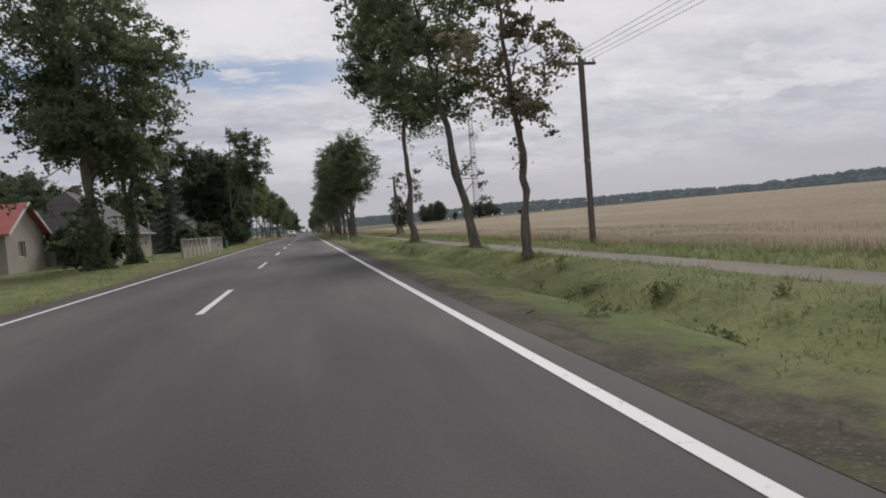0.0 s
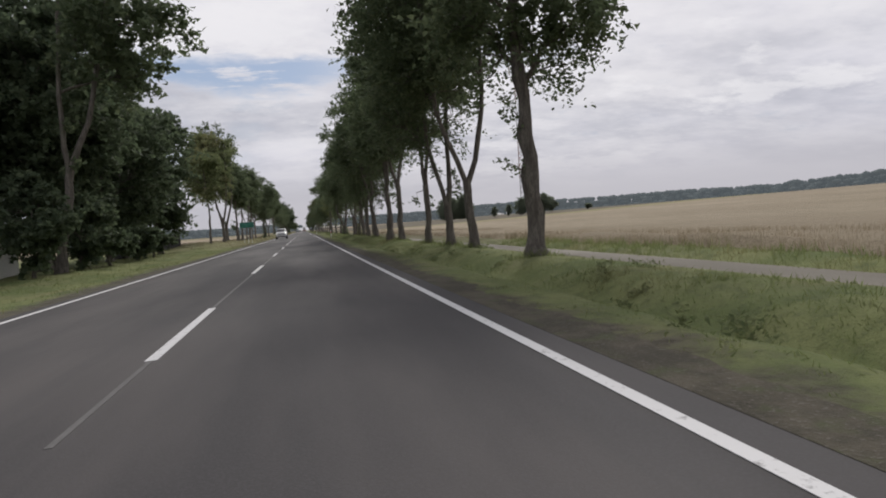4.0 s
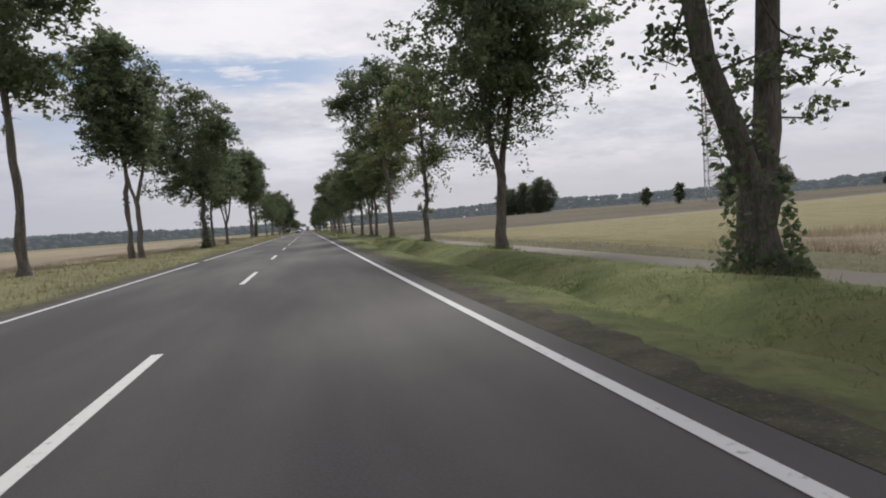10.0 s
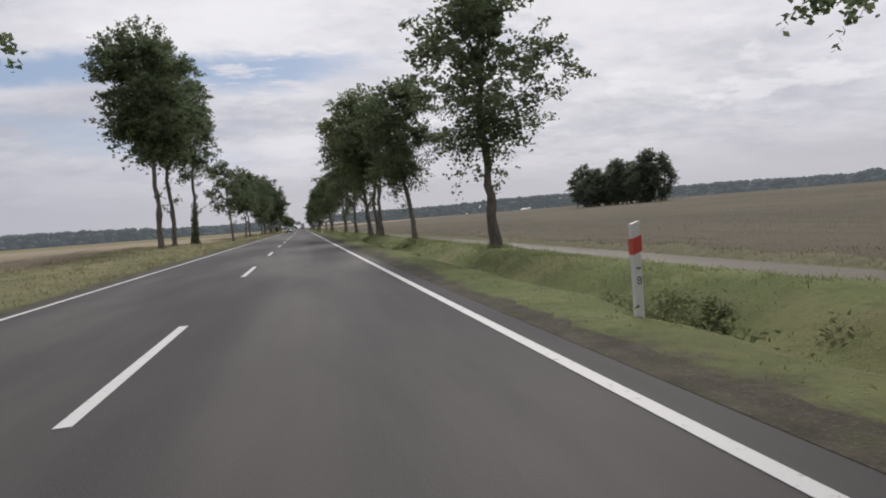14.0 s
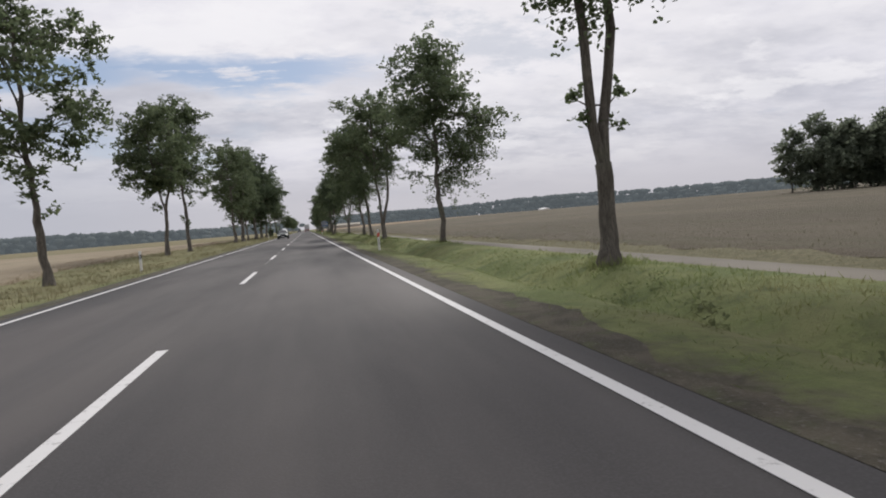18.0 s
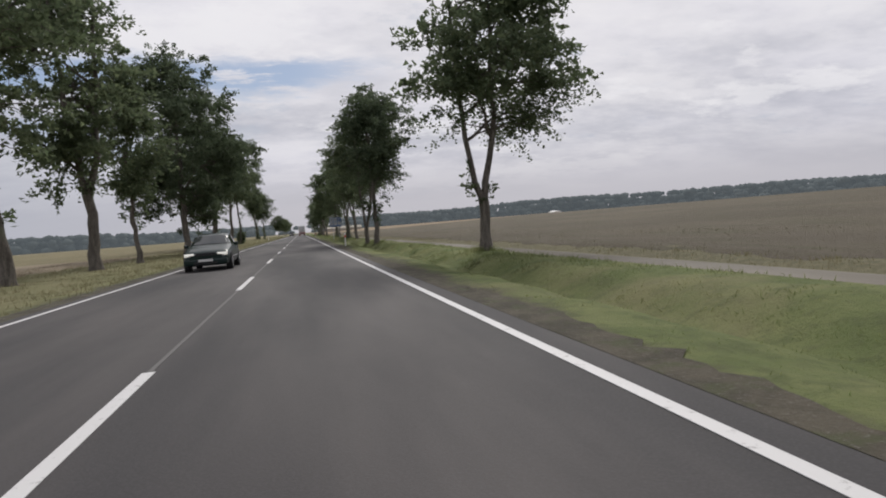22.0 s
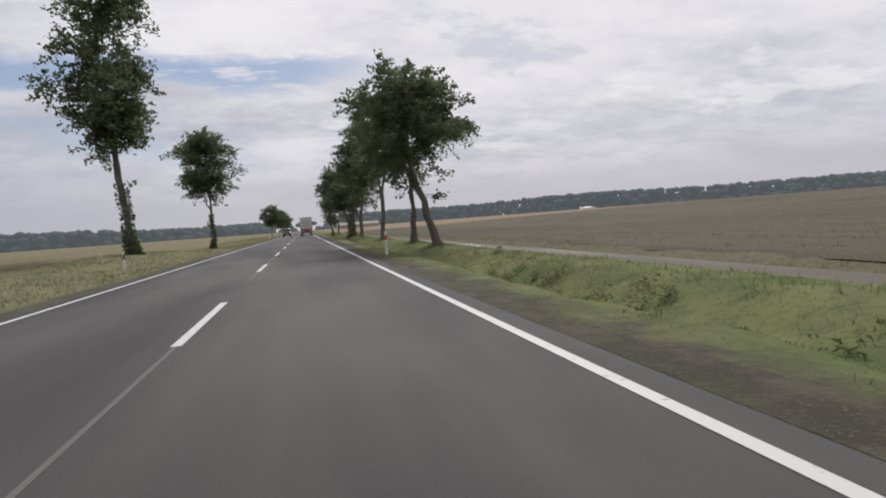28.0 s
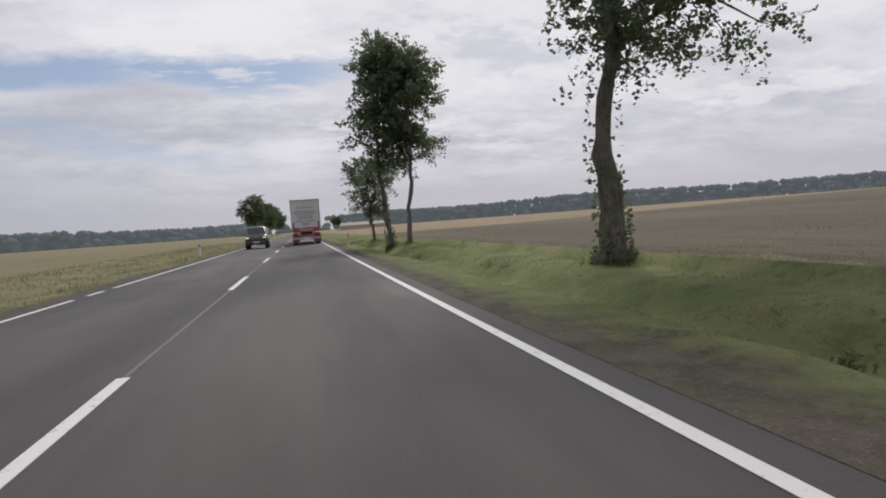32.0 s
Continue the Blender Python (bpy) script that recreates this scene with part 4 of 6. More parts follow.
right(113.7, 7.8, 13.5, 5.2, 5.0, r=0.20, shoots=2, fill=0.7, boughs=((-1.0, 1.6, 3.2, 0.42), (-0.5, 2.1, 3.5, 0.42), (-1.3, 1.9, 3.7, 0.4), (0.7, 0.8, 2.8, 0.4), (0.5, 0.4, 3.4, 0.4)))
right(120.7, 8.9, 13.5, 5.4, 5.0, r=0.21, fork=4.1, spread=0.04, lean=-0.02, bend=0.08, fill=0.7)
right(126.1, 8.2, 14.0, 6.2, 4.8, r=0.21, lean=-0.09, dx=0.5, fork=2.9, spread=0.07, bend=0.06, fill=0.85, shoots=0, boughs=((1.3, 0.0, 4.2, 0.45), (1.9, 0.0, 4.6, 0.45), (0.5, 0.0, 3.4, 0.25), (0.55, 0.0, 2.8, 0.18), (-0.5, 0.0, 4.5, 0.35)))
right(131.8, 8.7, 13.5, 7.2, 4.0, r=0.23, lean=-0.05, dx=0.4, fill=1.0, boughs=((1.3, 0.0, 3.9, 0.6), (2.1, 0.2, 4.4, 0.7), (0.9, 0.0, 3.4, 0.45), (-1.2, 0.0, 4.0, 0.7), (-0.8, 0.2, 3.5, 0.5), (-1.9, 0.0, 4.4, 0.7), (0.4, -0.3, 3.9, 0.6)))
right(137.8, 8.6, 13.0, 6.2, 4.0, r=0.25, lean=-0.04, fork=3.2, spread=0.07, fill=0.88)
right(141.7, 8.5, 13.0, 6.0, 3.7, r=0.21, fill=0.88)
right(149.9, 8.7, 11.8, 2.3, 2.8, r=0.19, ivy=0.28, fill=1.2, shoots=3, leaves=LEAVES_LIGHT)
right(155.0, 8.8, 13.0, 6.0, 3.5, r=0.19, lean=0.01, dx=0.6, fill=1.0)
right(160.3, 8.9, 13.0, 7.0, 4.4, r=0.24, fork=2.4, spread=0.13, lean=0.02, bend=0.1, fill=1.25, boughs=((0.1, 4.2, 4.4, 0.7), (1.2, 4.9, 4.1, 0.75), (2.2, 5.4, 4.5, 0.7)))
right(183.4, 9.0, 13.5, 7.6, 4.6, dx=1.3, r=0.34, fork=1.5, spread=0.17, skew=-0.35, bend=0.1, fill=1.25, ivy=0.8, boughs=((1.0, 0.0, 3.3, 0.5), (1.3, 0.1, 2.8, 0.45), (-1.9, 0.0, 3.7, 0.42), (-1.4, 0.2, 3.9, 0.5), (0.8, 0.0, 3.9, 0.55), (1.6, 0.0, 3.7, 0.5)))
right(198.0, 9.1, 12.2, 7.4, 3.8, r=0.22, fork=3.2, fill=1.15, dx=0.9)
right(212.1, 8.8, 10.6, 4.2, 3.6, r=0.18, bend=0.12, shoots=2, leaves=LEAVES_LIGHT, boughs=((0.35, 0.0, 1.9, 0.26), (-0.3, 0.0, 2.2, 0.3), (0.35, 0.0, 2.7, 0.36), (-0.4, 0.0, 3.0, 0.4), (0.3, 0.0, 3.4, 0.42), (0.1, -0.3, 2.5, 0.3)))
right(226.2, 8.5, 14.3, 7.4, 6.4, r=0.21, fill=1.0, lean=-0.03, bend=0.12)
right(239.9, 8.7, 10.2, 5.4, 3.5, r=0.17, dx=1.2, bend=0.1, fill=1.1, leaves=LEAVES_LIGHT, shoots=0, boughs=((-0.5, 0.0, 2.3, 0.38), (-0.75, 0.1, 2.6, 0.3), (1.2, 0.0, 3.5, 0.6), (1.9, 0.0, 3.9, 0.65), (0.6, 0.0, 3.1, 0.4)))
right(245.2, 8.7, 10.6, 6.0, 3.4, r=0.19, fork=1.8, spread=0.07, lean=0.03, fill=1.1, boughs=((1.0, 0.0, 3.1, 0.6), (-0.8, 0.0, 3.3, 0.55)))
right(253.3, 8.4, 10.4, 6.4, 3.4, r=0.19, fill=1.15, bend=0.15, boughs=((0.8, 3.6, 4.0, 0.6), (1.8, 4.2, 4.3, 0.6), (1.6, 0.0, 3.3, 0.6), (-1.2, 0.0, 3.5, 0.6)))
right(271.2, 8.5, 9.6, 6.4, 3.1, r=0.20, fill=0.75, shoots=2)
right(287.3, 8.4, 9.4, 4.9, 3.0, r=0.17, lean=-0.06, fill=1.3)
right(301.0, 8.1, 11.0, 5.2, 4.0, r=0.16, fill=1.3)
right(303.8, 7.5, 12.5, 5.0, 4.2, r=0.19, lean=-0.06, shoots=3, leaves=LEAVES_LIGHT)
right(307.0, 8.4, 12.0, 4.6, 4.5, r=0.18, twin=True, shoots=2)
right(314.7, 8.5, 12.0, 4.8, 4.8, r=0.21, fork=3.0, spread=0.26, bend=0.08, shoots=0, boughs=((-0.6, 0.0, 2.6, 0.24), (-0.5, 0.1, 3.0, 0.22)))
right(326.4, 8.1, 12.0, 5.6, 4.6, r=0.20, fork=3.2, spread=0.12, skew=-0.6, bend=0.1, dx=1.4, fill=0.9, boughs=((2.3, 0.0, 6.3, 0.75), (2.8, 0.0, 5.7, 0.55), (1.6, 0.0, 5.2, 0.4)))
right(339.9, 7.8, 12.4, 5.0, 4.8, r=0.19, lean=0.01, dx=0.9, bend=0.05, fork=2.15, spread=0.07, fill=0.9, shoots=0, boughs=((-0.5, 0.0, 3.6, 0.3), (0.4, 0.0, 3.0, 0.26), (0.5, 0.0, 3.7, 0.32), (-0.35, 0.0, 3.1, 0.22)))
right(362.1, 9.1, 11.0, 5.8, 2.6, r=0.17, bend=0.06, fill=1.08, dx=0.4)
right(378.1, 7.75, 11.8, 6.2, 4.6, r=0.18, fork=1.45, spread=0.09, skew=0.3, fill=0.9)
right(393.8, 8.4, 11.0, 6.0, 3.3, r=0.17, lean=-0.07, dx=-0.3, fill=1.1, boughs=((-2.2, -1.1, 2.6, 0.55), (-1.6, -1.1, 3.1, 0.55), (-2.5, -0.9, 3.0, 0.5)))
right(406.0, 8.7, 13.0, 5.4, 5.0, r=0.18, lean=-0.04, shoots=3)
right(428.5, 8.3, 10.6, 6.2, 4.1, r=0.21, fork=2.0, spread=0.13, dx=1.7, shoots=0, bend=0.1, fill=1.1, boughs=((-0.65, 0.0, 2.4, 0.4), (0.35, 0.0, 2.4, 0.35), (0.1, 0.0, 1.9, 0.3), (-0.5, 0.0, 3.1, 0.4), (-2.5, 0.0, 6.4, 0.8), (3.2, 0.0, 5.5, 0.9)))
right(455.0, 7.3, 12.2, 6.0, 3.9, dx=0.8, bend=0.05, r=0.2, shoots=0, leaves=LEAVES_DARK, boughs=((0.25, 0.0, 1.8, 0.32), (-0.35, 0.0, 2.3, 0.38), (0.35, 0.0, 2.5, 0.4), (-0.7, 0.0, 2.9, 0.5), (0.2, -0.2, 3.1, 0.5), (-0.9, 0.0, 3.5, 0.6), (1.0, 0.0, 3.6, 0.5), (0.1, -0.2, 2.0, 0.3), (-0.3, -0.2, 2.7, 0.4), (0.45, -0.1, 2.9, 0.45), (-0.2, -0.3, 3.4, 0.5), (0.3, 0.1, 2.2, 0.35), (-0.5, 0.0, 3.2, 0.5)))
right(459.5, 7.0, 12.4, 6.0, 4.2, dx=0.8, r=0.18, fork=1.4, spread=0.09, fill=0.75, shoots=0, boughs=((-0.9, 0.0, 2.9, 0.35), (1.0, 0.0, 2.6, 0.35), (1.3, 0.0, 2.9, 0.3), (-1.0, 0.0, 3.9, 0.5)))
right(479.0, 7.9, 12.0, 6.4, 4.0, dx=1.2, r=0.18, lean=-0.08, fork=2.1, spread=0.05, bend=0.08, fill=1.1)
right(491.3, 7.8, 11.5, 6.0, 4.4, r=0.20, ivy=0.3, fill=1.1)
right(498.9, 8.2, 12.0, 6.6, 4.6, r=0.20, fork=2.75, spread=0.11, dx=1.8, lean=0.02, bend=0.08, fill=1.2, boughs=((2.6, 0.0, 4.2, 0.8), (1.5, -0.3, 4.2, 0.7), (2.0, 0.2, 4.9, 1.0), (3.3, 0.0, 4.7, 0.8), (1.1, 0.0, 5.0, 0.9)))
right(519.4, 8.0, 13.0, 7.0, 3.6, r=0.17, twin=True, lean=-0.05, fill=1.15, ivy=0.3)
right(527.8, 8.1, 7.8, 3.6, 2.4, r=0.14)
right(557.9, 7.8, 8.8, 5.6, 3.4, r=0.21, lean=-0.26, dx=0.5, fill=1.15, bend=0.4, shoots=0, boughs=((-1.5, 0.0, 2.9, 0.5), (-1.1, 0.0, 3.3, 0.6), (0.0, 0.0, 2.4, 0.32), (0.25, 0.0, 2.5, 0.3), (0.4, 0.0, 3.6, 0.6), (-1.9, 0.0, 3.4, 0.5)))
right(565.3, 7.9, 9.2, 5.8, 3.4, r=0.18, lean=-0.02, fill=1.25)
right(578.8, 7.75, 11.6, 4.4, 4.6, r=0.20, fill=0.6, fork=4.0, spread=0.12, bend=0.3, shoots=0, boughs=((-0.55, -0.3, 2.6, 0.2), (-0.6, -0.35, 3.1, 0.2)))
right(601.8, 8.1, 12.4, 4.9, 4.2, r=0.22, fork=2.1, spread=0.13, skew=-0.35, fill=1.12, dx=1.1, bend=0.1, boughs=((1.6, -0.3, 3.6, 0.6), (1.1, 0.0, 4.0, 0.6), (-0.9, 0.0, 4.2, 0.6)))
right(609.5, 7.3, 7.4, 5.8, 3.2, r=0.22, ivy=0.4, fork=1.5, spread=0.16, fill=1.1, leaves=LEAVES_DARK)
right(610.5, 7.9, 7.8, 5.0, 2.6, r=0.18, fill=1.2, ivy=0.4)
right(624.1, 8.65, 10.6, 6.0, 4.4, r=0.29, lean=0.02, ivy=0.35, shoots=0, bend=0.12, dx=0.8, boughs=((4.4, -0.2, 5.4, 0.8), (3.4, 0.0, 5.1, 0.75)))
right(648.7, 7.0, 12.4, 5.0, 4.0, dx=0.5, r=0.17, ivy=0.4, fill=1.1)
right(647.7, 7.9, 12.0, 4.8, 4.2, r=0.15)
right(663.2, 7.6, 7.0, 4.8, 1.8, r=0.12)

# left-hand row
left(38.4, 16.0, 10.5, 4.4, r=0.34, fill=1.0, x=-9.8, ivy=1.0, bend=0.1, boughs=((-0.9, -0.5, 1.5, 0.9), (0.3, -0.6, 2.3, 0.8), (-0.7, 0.2, 3.2, 0.9), (-3.6, -0.5, 4.2, 0.8), (-2.6, 0.4, 3.8, 0.8), (0.9, 0.0, 3.9, 0.7)))
left(43.1, 17.0, 8.0, 4.2, r=0.25, fill=0.95, fork=3.6, spread=0.08, x=-9.0, ivy=0.7, bend=0.1, boughs=((1.6, 0.3, 4.2, 0.8), (-0.5, 0.0, 2.8, 0.8), (0.4, 0.2, 3.4, 0.7)))
left(145.0, 11.2, 5.2, 4.6, r=0.13, fill=0.7, leaves=LEAVES_LIGHT, x=-9.1)
left(151.8, 13.9, 6.6, 5.0, r=0.2, fork=2.4, fill=0.9, leaves=LEAVES_LIGHT, x=-8.4)
left(161.0, 16.0, 7.4, 5.2, r=0.22, fork=2.4, spread=0.2, fill=0.9, x=-9.0)
left(174.8, 12.0, 4.8, 5.6, r=0.16, shoots=3, x=-9.1)
left(177.5, 13.4, 5.4, 6.0, r=0.17, x=-9.1)
left(181.5, 10.8, 4.0, 4.8, r=0.17, lean=0.05, x=-9.0)
left(190.5, 12.3, 3.8, 5.6, r=0.15, fork=2.6, x=-8.9)
left(201.4, 14.6, 5.6, 6.2, r=0.2, x=-9.2)
left(220.9, 15.4, 6.4, 6.3, r=0.2, x=-10.3)
left(220.2, 14.6, 4.6, 5.4, r=0.2, fork=4, x=-9.5)
left(243.4, 16.4, 9.6, 4.0, r=0.3, fill=1.25, ivy=0.4, dx=-0.9, x=-8.8)
left(253.1, 13.3, 4.8, 5.3, r=0.18, x=-9.4)
left(259.3, 12.0, 6.2, 4.7, r=0.19, fork=2.6, x=-8.6)
left(270.4, 13.0, 5.6, 5.0, r=0.17, x=-9.9)
left(300.9, 17.0, 6.6, 6.0, r=0.22, fill=1.3, x=-9.0)
left(307.6, 17.8, 6.0, 6.3, r=0.2, fill=1.3, x=-9.3)
left(321.5, 18.4, 5.4, 6.6, r=0.2, ivy=0.7, x=-9.8)
left(358.3, 13.5, 7.2, 4.0, r=0.2, fill=0.5, lean=-0.05, x=-9.6)
left(382.5, 12.2, 5.2, 3.9, r=0.18, fork=4.0, x=-9.6)
left(392.6, 14.8, 6.2, 5.0, r=0.2, fill=0.8, lean=-0.02, x=-9.6)
left(432.3, 16.5, 8.0, 4.0, r=0.24, fill=0.55, x=-9.5)
left(442.0, 17.0, 7.4, 3.4, r=0.30, fill=0.75, fork=4.0, spread=0.12, x=-9.2)
left(451.2, 13.0, 5.2, 3.4, r=0.18, fill=0.9, x=-9.2)
left(469.2, 19.0, 12.2, 1.8, r=0.32, fill=2.2, leaves=LEAVES_DARK, x=-9.1)
left(492.7, 18.0, 8.8, 3.0, r=0.34, dx=-1.0, fill=1.6, leaves=LEAVES_DARK, x=-9.5)
left(511.9, 18.2, 10.6, 6.0, r=0.28, fill=1.25, x=-9.5)
left(518.5, 14.7, 6.4, 6.6, r=0.2, bend=0.5, lean=-0.05, ivy=0.2, x=-8.7)
left(571.0, 17.0, 6.7, 5.4, r=0.26, ivy=0.5, lean=-0.04, x=-9.1)
left(612.6, 15.2, 8.0, 6.0, r=0.2, ivy=0.6, fill=1.05, x=-9.9)

# ---- village on the left ----


def bush(x, y, W, H, fill=1.2, leaves=None, near=False, label="dense green bush by the road", name="bush", group="bushes", cb=0.1):
    return tree(x, y, H, W, cb, r=0.07, fill=fill, shoots=0, near=near, leaves=leaves, label=label, name=name, group=group)


def wall_with_holes(x, y0, y1, z1, holes, thick):
    """A wall across x with rectangular openings (ya, yb, za, zb), made of butted blocks."""
    bm = bmesh.new()
    cuts = sorted({y0, y1, *[h[0] for h in holes], *[h[1] for h in holes]})
    for a, b in zip(cuts, cuts[1:]):
        hs = sorted(h for h in holes if h[0] <= a and h[1] >= b)
        z = -0.3
        for h in hs:
            add_box(bm, x - thick, x, a, b, z, h[2])
            z = h[3]
        add_box(bm, x - thick, x, a, b, z, z1)
    return bm


def gable_house(x, y0, y1, depth, eave, ridge, wall, roof, label, openings, ridge_axis, chimney=True, hip=3.0):
    """A low house whose road side lies at x; the ridge runs along 'x' or 'y'."""
    h = thing("house", x, 0, 0, 0, label, "house")
    part("wall", wall_with_holes(0, y0, y1, eave, openings, 0.3), wall, h)
    bm = bmesh.new()
    add_box(bm, -depth, -0.3, y0, y0 + 0.3, -0.3, eave)
    part("wall", bm, wall, h)
    part("wall", box(-depth, -0.3, y1 - 0.3, y1, -0.3, eave), wall, h)
    part("wall", box(-depth, -depth + 0.3, y0 + 0.3, y1 - 0.3, -0.3, eave), wall, h)
    for ya, yb, za, zb in openings:
        wnd = part("window", box(-0.2, -0.17, ya, yb, za, zb), WINDOW_GLASS, h, "dark window pane")
        fr = bmesh.new()
        for a, b, c, d in ((ya, ya + 0.07, za, zb), (yb - 0.07, yb, za, zb), (ya + 0.07, yb - 0.07, za, za + 0.07), (ya + 0.07, yb - 0.07, zb - 0.07, zb), ((ya + yb) / 2 - 0.03, (ya + yb) / 2 + 0.03, za + 0.07, zb - 0.07)):
            add_box(fr, -0.17, -0.1, a, b, c, d)
        part("window_frame", fr, WHITE_DIRTY, wnd)
    o = 0.45
    mid = (y0 + y1) / 2
    if ridge_axis == "x":
        for s, ye in ((-1, y0 - o), (1, y1 + o)):
            dz = (ridge - eave) / (mid - y0) * o
            part("roof_slope", prism([(ye, eave - dz), (mid, ridge), (mid, ridge + 0.12), (ye, eave - dz + 0.12)], "x", -depth - o, o), roof, h)
        part("gable", prism([(y0, eave), (y1, eave), (mid, ridge)], "x", -0.3, 0.0), wall, h)
        part("gable", prism([(y0, eave), (y1, eave), (mid, ridge)], "x", -depth, -depth + 0.3), wall, h)
        for s, ye in ((-1, y0 - o), (1, y1 + o)):
            dz = (ridge - eave) / (mid - y0) * o
            part("bargeboard", prism([(ye, eave - dz - 0.05), (mid, ridge - 0.02), (mid, ridge + 0.16), (ye, eave - dz + 0.15)], "x", o, o + 0.05), WHITE_DIRTY, h)
    else:
        dz = (ridge - eave) / (depth / 2) * o
        V = [(o, y0 - o, eave - dz), (o, y1 + o, eave - dz), (-depth - o, y1 + o, eave - dz), (-depth - o, y0 - o, eave - dz), (-depth / 2, y0 + hip, ridge), (-depth / 2, y1 - hip, ridge)]
        bm = bmesh.new()
        vs = [bm.verts.new(p) for p in V]
        for f_ in ((0, 1, 5, 4), (1, 2, 5), (2, 3, 4, 5), (3, 0, 4), (3, 2, 1, 0)):
            bm.faces.new([vs[i] for i in f_])
        part("roof", bm, roof, h)
        if not hip:
            for ye in (y0, y1 - 0.3):
                part("gable", prism([(-depth, eave), (0.0, eave), (-depth / 2, ridge - 0.25)], "y", ye, ye + 0.3), wall, h)
        part("gutter", cyl((o + 0.04, y0 - o, eave - dz - 0.02), (o + 0.04, y1 + o, eave - dz - 0.02), 0.06, sides=8), STEEL, h)
    if chimney:
        cx = -depth * 0.5
        part("chimney", box(cx - 0.3, cx + 0.3, mid - 0.3, mid + 0.3, ridge - 0.6, ridge + 0.7, 0.02), plain("chimney_brick", (0.15, 0.12, 0.105), 0.9, vary=0.3, scale=8), h)
    return h


red = gable_house(-17.0, 44.8, 50.6, 11, 2.75, 4.6, PLASTER, RED_ROOF, "small pale plastered house with a red sheet roof", [(46.6, 47.6, 1.0, 2.1)], "x", chimney=False)
part("porch_roof", prism([(43.2, 2.25), (44.8, 2.65), (44.8, 2.75), (43.2, 2.35)], "x", -3.4, -0.2), GREY_ROOF, red)
for px in (-3.2, -0.4):
    part("porch_post", box(px - 0.06, px + 0.06, 43.3, 43.42, -0.2, 2.25), TIMBER, red)
barn = gable_house(-19.5, 52.5, 58.5, 10, 2.7, 5.2, TIMBER, GREY_ROOF, "dark weathered timber barn with a grey roof", [], "y", chimney=False)
for k in range(24):
    yy = 52.6 + k * 0.245
    part("board", box(0.0, 0.025, yy, yy + 0.22, -0.2, 2.6), TIMBER, barn)
part("barn_door", box(0.026, 0.08, 54.2, 56.8, 0.0, 2.2, 0.01), BLACK_FENCE, barn)
cottage = gable_house(-14.0, 57.4, 69.2, 9, 2.65, 6.4, PLASTER, GREY_ROOF, "old cottage of pale blocks with a hipped grey roof", [(59.3, 60.1, 1.0, 2.0), (64.2, 64.9, 1.15, 2.0), (66.9, 67.6, 1.1, 2.0)], "y")
for row in range(5):
    for k in range(24):
        yy = 57.42 + k * 0.5 + (0.25 if row % 2 else 0)
        if yy + 0.48 > 69.1 or any(a - 0.5 < yy < b for a, b in ((59.3, 60.1), (64.2, 64.9), (66.9, 67.6))) and row in (2, 3, 4):
            continue
        part("block", box(0.0, 0.012, yy, yy + 0.48, -0.05 + row * 0.45, 0.36 + row * 0.45), PLASTER, cottage)
aerial = thing("roof_aerial", -18.4, 65.6, 6.2, 0, "thin grey television aerial on the cottage roof", "aerial")
part("mast", cyl((0, 0, -0.3), (0, 0, 2.6), 0.04, sides=8), STEEL, aerial)
for k in range(5):
    part("rod", cyl((-0.4, 0, 1.9 + k * 0.16), (0.4, 0, 1.9 + k * 0.16), 0.025, sides=6), STEEL, aerial)
gable_house(-12.2, 86.0, 96.5, 6.8, 2.6, 5.4, TIMBER, GREY_ROOF, "low dark house with a grey gabled roof behind shrubs", [(88.5, 89.5, 1.0, 2.0), (92.0, 93.0, 1.0, 2.0)], "y", hip=0.0)
gable_house(-12.4, 98.2, 102.8, 4, 2.1, 2.9, WHITE_DIRTY, GREY_ROOF, "small whitewashed outbuilding among the trees", [], "y", chimney=False)

# concrete fence with scooped panels
fence = thing("concrete_fence", -7.2, 48.6, -0.05, 0, "pale cast concrete fence with scooped panels and square posts", "fence")
n_arc = 9
for k in range(12):
    y = k * 1.98
    part("post", box(-0.07, 0.07, y - 0.07, y + 0.07, -0.3, 1.44, 0.012), CONCRETE, fence)
    if k == 11:
        break
    a, b = y + 0.075, y + 1.98 - 0.075
    if k == 6:
        part("gate_panel", box(-0.03, 0.03, a, b, 0.05, 1.42, 0.01), PLASTER, fence, "paler solid panel")
        continue
    part("lower_slab", box(-0.03, 0.03, a, b, -0.2, 0.28, 0.01), CONCRETE, fence)
    part("middle_slab", box(-0.03, 0.03, a, b, 0.292, 0.56, 0.01), CONCRETE, fence)
    c, rr = (a + b) / 2, 0.66
    arc = [(c + rr * math.cos(math.pi + math.pi * i / n_arc), 1.02 + 0.36 * math.sin(math.pi + math.pi * i / n_arc)) for i in range(n_arc + 1)]
    part("scooped_slab", prism([(a, 0.572), (b, 0.572), (b, 1.02)] + arc[::-1] + [(a, 1.02)], "x", -0.03, 0.03), CONCRETE, fence)
    part("top_rail", box(-0.035, 0.035, a, b, 1.32, 1.40, 0.008), CONCRETE, fence)
    part("back_mesh", box(-0.05, -0.032, a, b, 0.62, 1.32), MESH, fence, "brown mesh backing")
gate = thing("yard_gate", -7.4, 70.9, -0.05, 0, "dark metal yard gate beside the fence", "gate")
for k in range(26):
    part("bar", cyl((0, 0.2 + k * 0.16, 0.1), (0, 0.2 + k * 0.16, 1.45), 0.018, sides=6), BLACK_FENCE, gate)
for z in (0.25, 1.35):
    part("rail", box(-0.025, 0.025, 0.1, 4.3, z - 0.03, z + 0.03), BLACK_FENCE, gate)
bin_ = thing("refuse_bin", -7.9, 78.6, -0.05, 0, "green plastic refuse bin by the gate", "bin")
